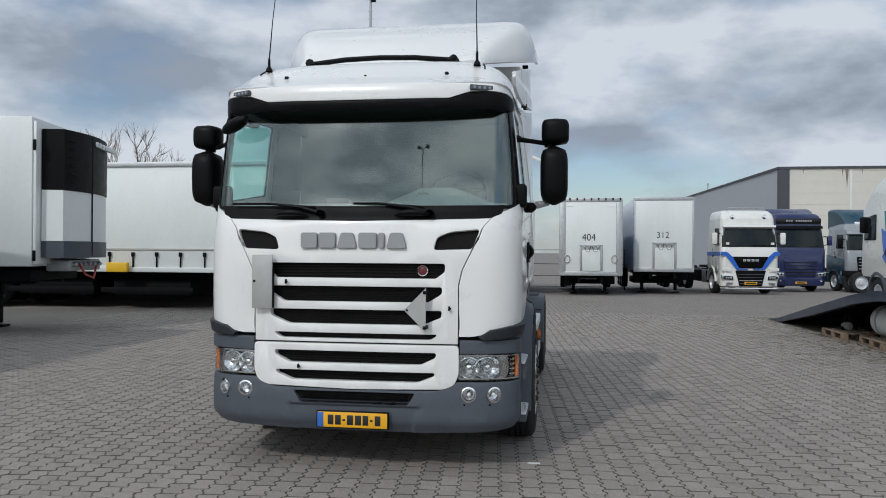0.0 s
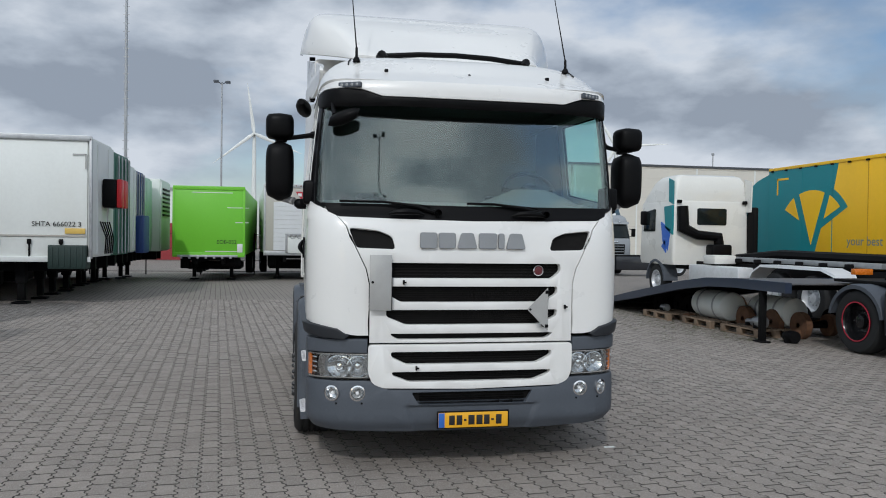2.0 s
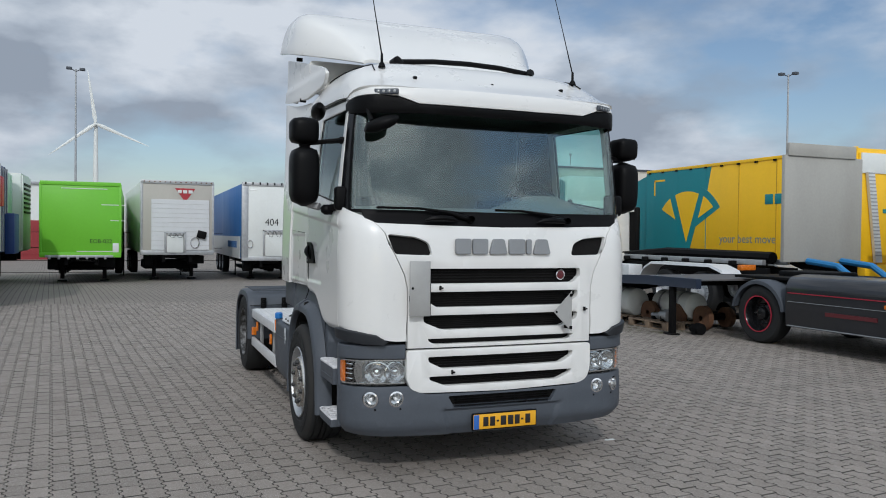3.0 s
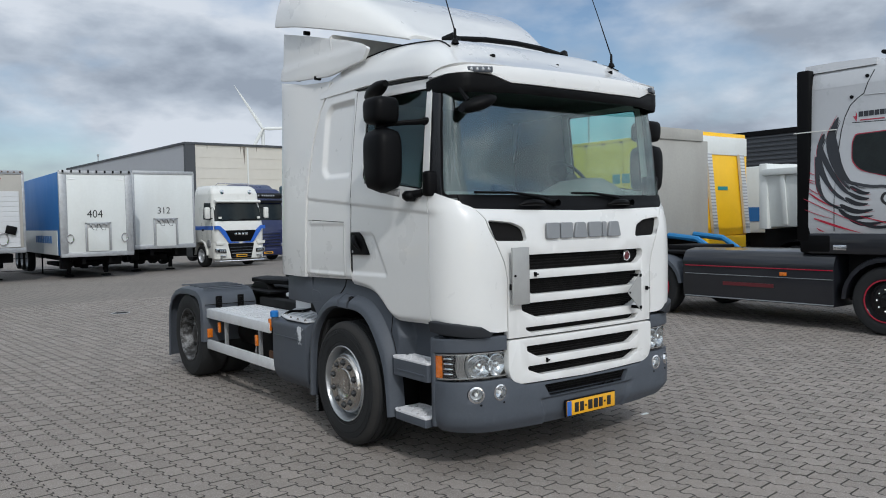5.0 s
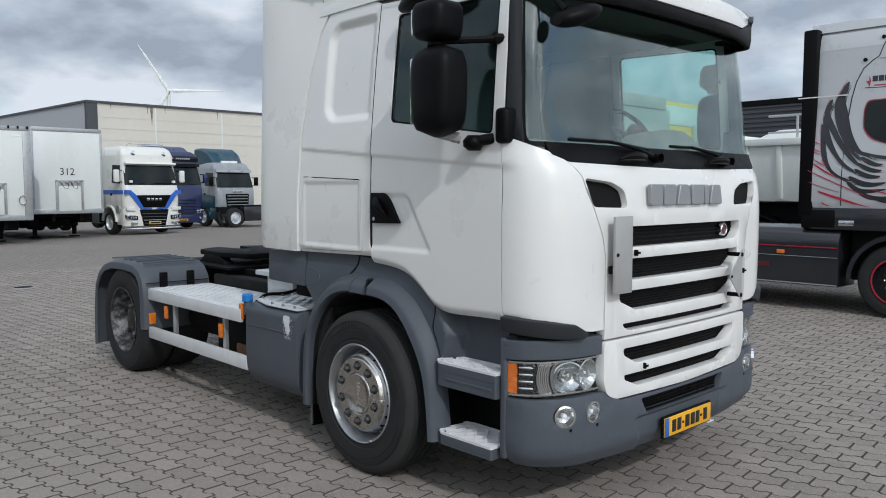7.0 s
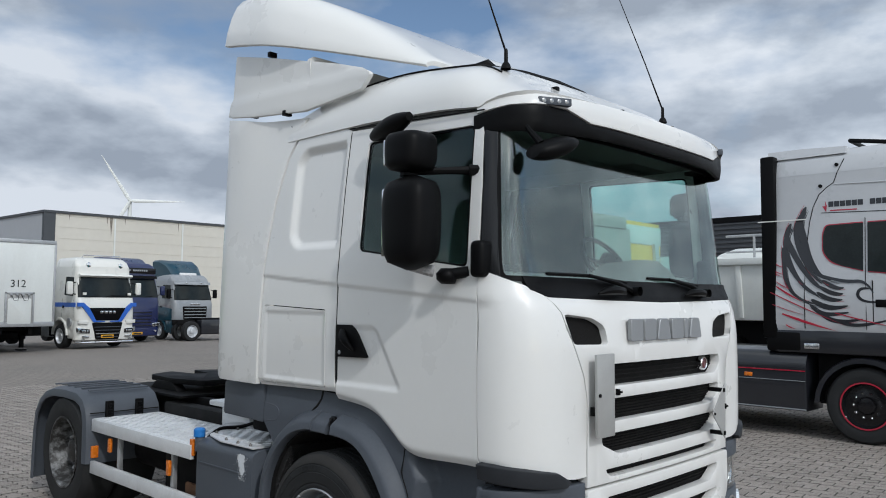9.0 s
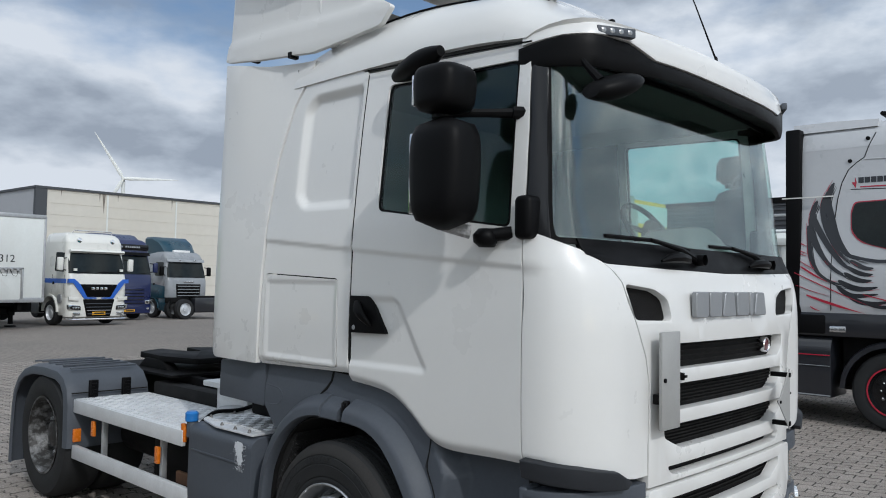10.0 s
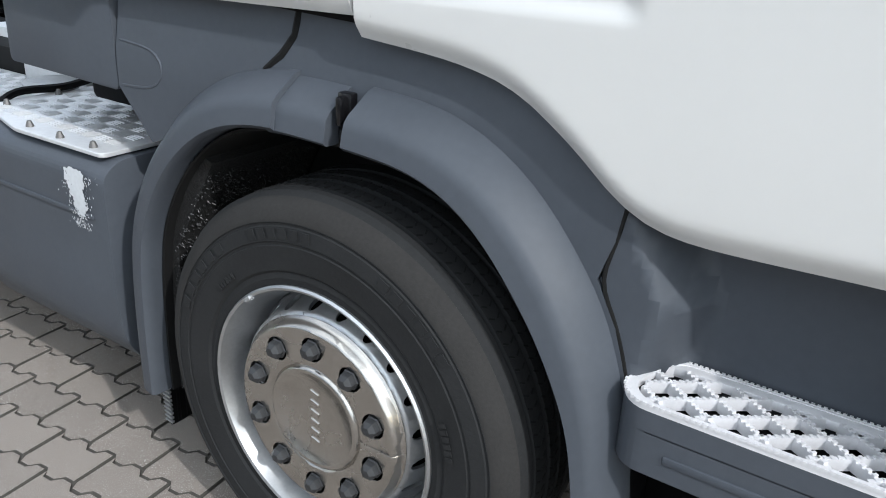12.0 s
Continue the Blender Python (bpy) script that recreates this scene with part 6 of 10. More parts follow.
        bm = bmesh.new()
        lathe(bm, [(0.001, 0.04), (0.03, 0.036), (0.055, 0.02), (r, -0.004), (r + 0.006, -0.002), (r + 0.006, 0.03)], (0, 0, 0), "y", 28)
        if uc > 1.1:
            bmesh.ops.transform(bm, matrix=Matrix.Diagonal((1.25, 1, 0.98, 1)), verts=bm.verts)
        bmesh.ops.transform(bm, matrix=m, verts=bm.verts)
        part("reflector", bm, REFLECT, hl)
        bm = bmesh.new()
        lathe(bm, [(0.001, -0.006), (0.02, -0.003), (0.03, 0.012), (0.03, 0.03)], (0, 0, 0), "y", 18)
        bmesh.ops.transform(bm, matrix=m, verts=bm.verts)
        part("bulb_shield", bm, CHROME, hl)
    for k in range(6):
        u = 1.475 + 0.022 * k
        bow_ = [(u + 0.05 * (1 - ((z - 0.79) / 0.085) ** 2) - 0.03, z) for z in (0.712, 0.735, 0.76, 0.79, 0.82, 0.845, 0.868)]
        bm = panel([(s * a, z) for a, z in bow_] + [(s * (a + 0.016), z) for a, z in reversed(bow_)], low_map(0.022), 0.02, [], [])
        part("lamp_rib", bm, CHROME, hl)
    bow_ = [(1.415 + 0.06 * (1 - ((z - 0.79) / 0.085) ** 2) - 0.03, z) for z in (0.705, 0.735, 0.76, 0.79, 0.82, 0.845, 0.875)]
    bm = panel([(s * a, z) for a, z in bow_] + [(s * (a + 0.035), z) for a, z in reversed(bow_)], low_map(0.014), 0.04, [], [])
    part("lamp_divider", bm, mat("lamp_divider", (0.20, 0.205, 0.21), 0.25, metal=0.5), hl)
    bm = panel([(s * 1.985, 0.700), (s * 2.012, 0.700), (s * 2.012, 0.865), (s * 1.985, 0.865)], low_map(0.010), 0.03, [], [0.8])
    part("lamp_edge", bm, CHROME, hl)
    bm = panel([(s * 1.865, 0.708), (s * 1.975, 0.708), (s * 1.975, 0.857), (s * 1.865, 0.860)], low_map(0.012), 0.02, [s * 1.9], [0.76, 0.8, 0.84])
    part("indicator_lens", bm, mat("indicator_amber", (0.72, 0.17, 0.012), 0.25, var=0.15, scale=40, coat=0.4), hl, "amber indicator")
    for k in range(4):
        bm = bmesh.new()
        tube(bm, [low_map(0.026)(s * u, 0.733 + 0.035 * k) for u in (1.655, 1.69, 1.73, 1.78, 1.82)], [0.003, 0.0075, 0.0075, 0.0075, 0.004], 8)
        part("lamp_fin", bm, CHROME, hl)

# number plate with its signs reduced to bars
np_ = new("number_plate")
np_.parent = truck
bm = bmesh.new()
box(bm, (-0.27, -0.034, 0.334), (0.27, -0.018, 0.462), 0.006)
part("plate_holder", bm, BLACK, np_)
bm = bmesh.new()
box(bm, (-0.26, -0.040, 0.343), (0.26, -0.033, 0.453), 0.004)
part("plate", bm, YELLOW, np_, "yellow plate")
bm = bmesh.new()
box(bm, (-0.259, -0.0425, 0.345), (-0.215, -0.0395, 0.451), 0.001)
part("plate_band", bm, BLUE, np_, "blue band")
for x, w, hh in ((-0.16, 0.042, 0.07), (-0.105, 0.042, 0.07), (-0.062, 0.02, 0.014), (-0.015, 0.046, 0.07), (0.045, 0.046, 0.07), (0.10, 0.042, 0.07), (0.143, 0.02, 0.014), (0.19, 0.042, 0.07)):
    bm = bmesh.new()
    box(bm, (x - w / 2, -0.0425, 0.398 - hh / 2), (x + w / 2, -0.0395, 0.398 + hh / 2), 0.001)
    part("sign_bar", bm, INK, np_)

# badge panel: maker's lettering as plain silver blocks, emblem, folding signs
for k, (w, lean) in enumerate(((0.125, 0.0), (0.125, 0.0), (0.15, 0.03), (0.135, 0.0), (0.045, 0.0), (0.15, 0.03))):
    x0 = -0.405 + [0, 0.137, 0.274, 0.436, 0.583, 0.642][k]
    bm = bmesh.new()
    prism(bm, rpoly([(x0, 1.642), (x0 + w, 1.642), (x0 + w - lean, 1.757), (x0 + lean, 1.757)], 0.016, 3), "y", -0.014, 0.012, 0.004, 1)
    part("maker_block", bm, SILVER, truck, "plain silver block of the maker's lettering")
em = new("emblem")
em.parent = truck
bm = bmesh.new()
lathe(bm, [(0.040, 0.03), (0.040, -0.004), (0.034, -0.010), (0.030, -0.004), (0.030, 0.03)], (0.50, 0.035, 1.483), "y", 28)
part("emblem_ring", bm, CHROME, em)
bm = bmesh.new()
lathe(bm, [(0.001, -0.004), (0.02, -0.004), (0.031, 0.0), (0.031, 0.03)], (0.50, 0.035, 1.483), "y", 24)
part("emblem_disc", bm, BADGE_RED, em)
bm = bmesh.new()
box(bm, (-0.768, -0.042, 1.196), (-0.612, -0.026, 1.592), 0.004)
sg = part("folding_sign", bm, GREYPLATE, truck, "grey folded metal hazard sign")
bm = bmesh.new()
box(bm, (-0.620, -0.036, 1.20), (-0.606, -0.004, 1.50), 0.003)
box(bm, (-0.76, -0.03, 1.30), (-0.62, 0.004, 1.34))
part("sign_hinge", bm, BLACK, sg)
bm = bmesh.new()
lathe(bm, [(0.009, 0.01), (0.009, -0.006), (0.001, -0.008)], (-0.748, -0.042, 1.398), "y", 12)
part("sign_knob", bm, BLACK, sg)
bm = bmesh.new()
prism(bm, [(0.385, 1.203), (0.395, 1.213), (0.543, 1.362), (0.543, 1.048), (0.395, 1.193)], "y", -0.075, -0.069, 0.001, 1)
sg = part("triangle_sign", bm, GREYPLATE, truck, "grey triangular folding sign")
for z in (1.08, 1.33):
    bm = bmesh.new()
    box(bm, (0.522, -0.080, z - 0.012), (0.546, 0.02, z + 0.012), 0.003)
    part("sign_hinge", bm, BLACK, sg)
bm = bmesh.new()
lathe(bm, [(0.008, 0.01), (0.008, -0.008), (0.001, -0.009)], (0.408, -0.072, 1.203), "y", 10)
part("sign_knob", bm, BLACK, sg)
for x, z in ((-0.52, 1.395), (0.70, 1.215), (-0.42, 0.775)):
    bm = bmesh.new()
    box(bm, (x - 0.006, -0.014, z - 0.016), (x + 0.006, 0.01, z + 0.016), 0.003)
    box(bm, (x - 0.004, -0.02, z - 0.006), (x + 0.018, -0.012, z + 0.006), 0.002)
    part("sign_catch", bm, BLACK, truck)

# ---- entry steps, skirts, wheel arches ----
AX_F, AX_R = 1.44, 5.14


def arch(path, sec, s, width=None):
    """Sweeps a section (outward from the wheel, towards the side) along a path in the side plane."""
    bm = bmesh.new()
    rings = []
    for i, (y, z) in enumerate(path):
        a, b = path[max(i - 1, 0)], path[min(i + 1, len(path) - 1)]
        d = Vector((b[0] - a[0], b[1] - a[1])).normalized()
        n = Vector((-d.y, d.x))
        g = width(y, z) if width else 1.0
        rings.append([(s * x, y + n.x * k * g, z + n.y * k * g) for k, x in sec])
    loft(bm, rings)
    return bm


def relaxed(pts, step, rounds):
    """An open line divided into short steps and smoothed."""
    line = []
    for p, q in zip(pts, pts[1:]):
        n = max(1, int(math.hypot(q[0] - p[0], q[1] - p[1]) / step))
        line += [(p[0] + (q[0] - p[0]) * k / n, p[1] + (q[1] - p[1]) * k / n) for k in range(n)]
    line.append(pts[-1])
    for _ in range(rounds):
        line = [line[0]] + [((a[0] + 2 * b[0] + c[0]) / 4, (a[1] + 2 * b[1] + c[1]) / 4) for a, b, c in zip(line, line[1:], line[2:])] + [line[-1]]
    return line


ARCH = relaxed([(0.832, 0.34), (0.842, 0.48), (0.860, 0.62), (0.880, 0.715), (0.955, 0.86), (1.06, 0.995), (1.11, 1.040), (1.17, 1.075), (1.25, 1.094), (1.40, 1.103), (1.55, 1.108), (1.65, 1.098),
                (1.75, 1.066), (1.86, 0.985), (1.94, 0.885), (2.00, 0.765), (2.022, 0.62), (2.03, 0.45), (2.03, 0.30)], 0.025, 6)
for s in (-1, 1):
    sec = [(0.10, 1.13), (0.104, 1.160), (0.098, 1.182), (0.062, 1.236), (0.050, 1.247), (0.036, 1.251), (0.005, 1.256), (-0.003, 1.246), (-0.004, 1.225), (-0.004, 0.86), (0.015, 0.86), (0.02, 1.12)]

    def band(y, z):
        return 0.62 + 0.38 * smooth(0.55, 0.92, z) if y < 1.2 else 1.0
    ar = part("wheel_arch", arch([p for p in ARCH if p[0] < 1.392], sec, s, band), PLASTIC, truck, "grey plastic front wheel arch", 40)
    part("arch_rear_part", arch([p for p in ARCH if p[0] > 1.535], sec, s), PLASTIC, ar, "", 40)
    part("arch_joint", arch([p for p in ARCH if 1.41 < p[0] < 1.60], [(k - 0.007, x - (0.010 if x > 1 else -0.02)) for k, x in sec], s), PLASTIC, ar, "", 40)
    # Near-black shell under the arch, painting in the shade of its inside.
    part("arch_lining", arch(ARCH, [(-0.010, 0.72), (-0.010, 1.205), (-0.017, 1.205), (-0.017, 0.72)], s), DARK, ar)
    bm = bmesh.new()
    box(bm, (s * 1.19, 1.386, 1.095), (s * 1.212, 1.418, 1.195), 0.004)
    box(bm, (s * 1.208, 1.395, 1.135), (s * 1.230, 1.409, 1.190), 0.005)
    box(bm, (s * 1.208, 1.397, 1.105), (s * 1.224, 1.406, 1.128), 0.004)
    part("arch_clip", bm, GLOSSBLACK, ar, "black strap clip")
    bm = bmesh.new()
    prism(bm, [(1.985, 0.30), (2.025, 0.30), (2.02, 0.70), (1.86, 0.985), (1.82, 0.965), (1.965, 0.72)], "x", s * 0.80, s * 1.18)
    part("arch_liner", bm, mat("brush_liner", (0.012, 0.012, 0.012), 0.7, var=0.4, scale=70, bump=1.0, bscale=160), ar, "bristly black spray liner")
    rng = random.Random(21)
    bm = bmesh.new()
    for k in range(2400):
        z = rng.uniform(0.3, 0.94)
        yb = 1.982 - 0.020 * smooth(0.3, 0.72, z) - max(z - 0.72, 0) * 0.60
        p = Vector((s * rng.uniform(0.82, 1.20), yb, z))
        d = Vector((rng.gauss(0, 0.5), -1, rng.gauss(-0.3, 0.6))).normalized() * rng.uniform(0.003, 0.009)
        w_ = Vector((0.0011, 0, 0.0011))
        a, b, c, e_ = [bm.verts.new(q) for q in (p - w_, p + w_, p + Vector((0.0011, 0, -0.0011)), p + d)]
        for f in ((a, b, e_), (b, c, e_), (c, a, e_)):
            bm.faces.new(f)
    part("bristle", bm, mat("bristle", (0.045, 0.045, 0.045), 0.4, var=0.4, scale=40), ar, "", kind="stuff")
    bm = bmesh.new()
    box(bm, (s * 0.9, 2.085, 0.13), (s * 1.17, 2.10, 0.34), 0.006)
    flap = part("mud_flap", bm, BLACK, truck, "ribbed black mud flap")
    for k in range(8):
        bm = bmesh.new()
        box(bm, (s * (0.93 + 0.03 * k), 2.08, 0.14), (s * (0.94 + 0.03 * k), 2.106, 0.33), 0.002)
        part("flap_rib", bm, BLACK, flap)
    for k in range(14):
        bm = bmesh.new()
        z = 0.145 + 0.014 * k
        prism(bm, [(2.078, z), (2.107, z + 0.003), (2.107, z + 0.008), (2.078, z + 0.006)], "x", s * 1.168, s * 1.176)
        part("flap_tooth", bm, GALV, flap)

    # skirt between door and arch
    def skirt_map(u, z, s=s):
        return s * (1.17 - 0.02 * smooth(1.15, 1.3, z)), u, z

    def well_map(u, z, s=s):
        front = 0.775 + (0.5 * (z - 0.93) if z > 0.93 else 0.25 * (0.93 - z))
        return s * (1.166 - 0.115 * smooth(front + 0.008, front - 0.075, u)), u, z
    seam = [(0.797, 0.70), (0.818, 0.80), (0.845, 0.88), (0.888, 0.958), (0.866, 1.03), (0.853, 1.13)]
    o2 = dens([(0.27, 0.70)] + [(y - 0.002, z) for y, z in seam] + [(0.78, 1.10), (0.66, 1.085), (0.27, 1.09)], 0.05)
    bm = panel(o2, well_map, s * 0.02, grid_cuts(0.27, 0.90, 0.02), grid_cuts(0.7, 1.17, 0.025))

    def well_normal(p, s=s, f=well_map):
        a, b = Vector(f(p.y + 0.004, p.z)) - Vector(f(p.y - 0.004, p.z)), Vector(f(p.y, p.z + 0.004)) - Vector(f(p.y, p.z - 0.004))
        n = a.cross(b).normalized()
        return -n if n.x * s < 0 else n
    part("step_panel", bm, PLASTIC, truck, "dark grey recessed panel above the steps", 40, true_normal=well_normal)
    o = dens([(0.95, 1.22), (1.15, 1.30), (1.40, 1.33), (2.14, 1.33), (2.145, 1.09), (2.04, 0.97), (1.90, 1.02), (1.75, 1.10), (1.5, 1.13), (1.2, 1.10), (1.1, 1.05), (0.94, 0.90), (0.89, 0.80), (0.86, 0.70)] + [(y + 0.002, z) for y, z in seam], 0.07)
    bm = panel(o, skirt_map, s * 0.02, grid_cuts(0.26, 2.17, 0.06), grid_cuts(0.7, 1.34, 0.05))
    sk = part("side_skirt", bm, PLASTIC, truck, "dark grey skirt below the door", 40)
    bm = bmesh.new()
    tube(bm, [(s * 1.1655, y, z) for y, z in relaxed(seam, 0.02, 3)], 0.0045, 6)
    tube(bm, [(s * 1.162, 1.655, 1.195), (s * 1.157, 1.61, 1.23), (s * 1.148, 1.58, 1.27), (s * 1.144, 1.565, 1.335)], [0.007, 0.009, 0.010, 0.010], 6)
    part("skirt_seam", bm, DARK, sk, kind="stuff")
    bm = bmesh.new()
    tube(bm, [(s * (1.17 - 0.02 * smooth(1.15, 1.3, z) - 0.0025), y, z) for y, z in relaxed([(2.13, 1.20), (2.0, 1.19), (1.965, 1.175), (1.975, 1.12), (2.02, 1.10), (2.13, 1.095)], 0.02, 4)], 0.0045, 6)
    part("skirt_pressing", bm, PLASTIC, sk)
    bm = bmesh.new()
    prism(bm, rpoly([(2.155, 1.075), (2.63, 1.085), (2.62, 1.30), (2.155, 1.315)], 0.02), "x", s * 0.9, s * 1.165, 0.01)
    part("rear_cover", bm, PLASTIC, truck, "dark grey cover behind the wheel arch")
    bm = bmesh.new()
    box(bm, (s * 0.88, 0.24, 0.36), (s * 0.98, 0.84, 1.06), 0.01)
    box(bm, (s * 0.9, 0.80, 0.36), (s * 1.17, 0.84, 0.70), 0.01)
    part("step_well", bm, BLACK, truck)

    # two steps with grated treads
    for z, y0, y1, x0, x1, fz in ((0.800, 0.350, 0.818, 1.06, 1.226, 0.665), (0.415, 0.370, 0.79, 0.99, 1.235, 0.345)):
        stp = new("entry_step")
        stp.parent = truck
        shape = rpoly([(s * x0, y0), (s * x1, y0), (s * x1, y1 - 0.035, 0.04), (s * (x1 - 0.045), y1, 0.05), (s * (x0 + 0.02), y1 - 0.03, 0.03), (s * x0, y1 - 0.06)], 0.012)
        bm = bmesh.new()
        prism(bm, shape, "z", fz, z - 0.052, 0.003, 1)
        part("step_body", bm, PLASTIC, stp)
        if z > 0.5:
            bm = bmesh.new()
            box(bm, (s * (x1 - 0.005), y0 + 0.03, fz + 0.035), (s * (x1 + 0.004), y1 - 0.10, fz + 0.05), 0.003)
            part("step_ridge", bm, PLASTIC, stp)
        bm = bmesh.new()
        rim_ = [Vector((a, b, 0)) for a, b in shape]
        for i in range(len(rim_)):
            p, q = rim_[i], rim_[(i + 1) % len(rim_)]
            if (q - p).length < 1e-4:
                continue
            c = Vector((s * (x0 + x1) / 2, (y0 + y1) / 2, 0))
            pi, qi = p + (c - p) * 0.09, q + (c - q) * 0.09
            vv = [bm.verts.new((w.x, w.y, zz)) for zz in (z - 0.014, z) for w in (p, q, qi, pi)]
            for f in ((0, 1, 5, 4), (4, 5, 6, 7), (2, 3, 7, 6)):
                bm.faces.new([vv[k] for k in f])
        part("tread_frame", bm, TREAD, stp, "bright aluminium tread")
        bm = bmesh.new()
        for i in range(len(rim_)):
            p, q = rim_[i], rim_[(i + 1) % len(rim_)]
            if (q - p).length < 1e-4:
                continue
            pi, qi = p + (c - p) * 0.04, q + (c - q) * 0.04
            vv = [bm.verts.new((w.x, w.y, zz)) for zz in (z - 0.055, z - 0.0145) for w in (p, q, qi, pi)]
            for f in ((0, 1, 5, 4), (4, 5, 6, 7), (2, 3, 7, 6)):
                bm.faces.new([vv[k] for k in f])
        bmesh.ops.remove_doubles(bm, verts=bm.verts[:], dist=1e-5)
        part("step_rim", bm, PLASTIC, stp)
        bm = bmesh.new()
        box(bm, (s * (x0 - 0.004), y0, z - 0.020), (s * (x0 + 0.028), y1, z - 0.0015), 0.003)
        part("tread_back", bm, TREAD, stp)
        n = int((y1 - y0 + x1 - x0) / 0.078)
        bm = bmesh.new()
        for sgn in (-1, 1):
            for k in range(-2, n + 3):
                yc = y0 + k * 0.082 - (0.0 if sgn > 0 else 0.02)
                a, b = Vector((x0 + 0.024, yc, 0)), Vector((x1 - 0.012, yc + sgn * 0.17, 0))
                t0, t1 = 0.0, 1.0
                dy_ = b.y - a.y
                lo, hi = y0 + 0.012, y1 - 0.035
                ta, tb = (lo - a.y) / dy_, (hi - a.y) / dy_
                t0, t1 = max(t0, min(ta, tb)), min(t1, max(ta, tb))
                if t1 - t0 < 0.08:
                    continue
                p, q = a.lerp(b, t0), a.lerp(b, t1)
                mid, d = (p + q) / 2, q - p
                ang = math.atan2(d.y, d.x * s)
                box(bm, (s * mid.x - d.length / 2, mid.y - 0.0036, z - 0.022), (s * mid.x + d.length / 2, mid.y + 0.0036, z - (0.001 if sgn > 0 else 0.003)), 0, 1, Matrix.Rotation(ang, 4, "Z"))
                for j in range(int(d.length / 0.011)):
                    w = p.lerp(q, (j + 0.5) * 0.011 / d.length)
                    box(bm, (s * w.x - 0.0026, w.y - 0.0038, z - 0.004), (s * w.x + 0.0026, w.y + 0.0038, z + 0.0008), 0, 1, Matrix.Rotation(ang, 4, "Z"))
        part("tread_lattice", bm, TREAD, stp, "", kind="stuff")
        bm = bmesh.new()
        for i in range(len(rim_)):
            p, q = rim_[i], rim_[(i + 1) % len(rim_)]
            nb = max(1, int((q - p).length / 0.0095))
            for j in range(nb):
                w = p.lerp(q, (j + 0.5) / nb)
                box(bm, (w.x - 0.0028, w.y - 0.0028, z - 0.004), (w.x + 0.0028, w.y + 0.0028, z + 0.0015))
        part("tread_teeth", bm, TREAD, stp, "", kind="stuff")
        bm = bmesh.new()
        box(bm, (s * (x0 + 0.01), y0 + 0.01, z - 0.054), (s * (x1 - 0.015), y1 - 0.03, z - 0.0495))
        part("step_floor", bm, BLACK, stp)
    bm = bmesh.new()
    box(bm, (s * 1.00, 0.306, 0.36), (s * 1.200, 0.346, 0.985), 0.012, 3)
    part("bumper_return", bm, PLASTIC, truck)

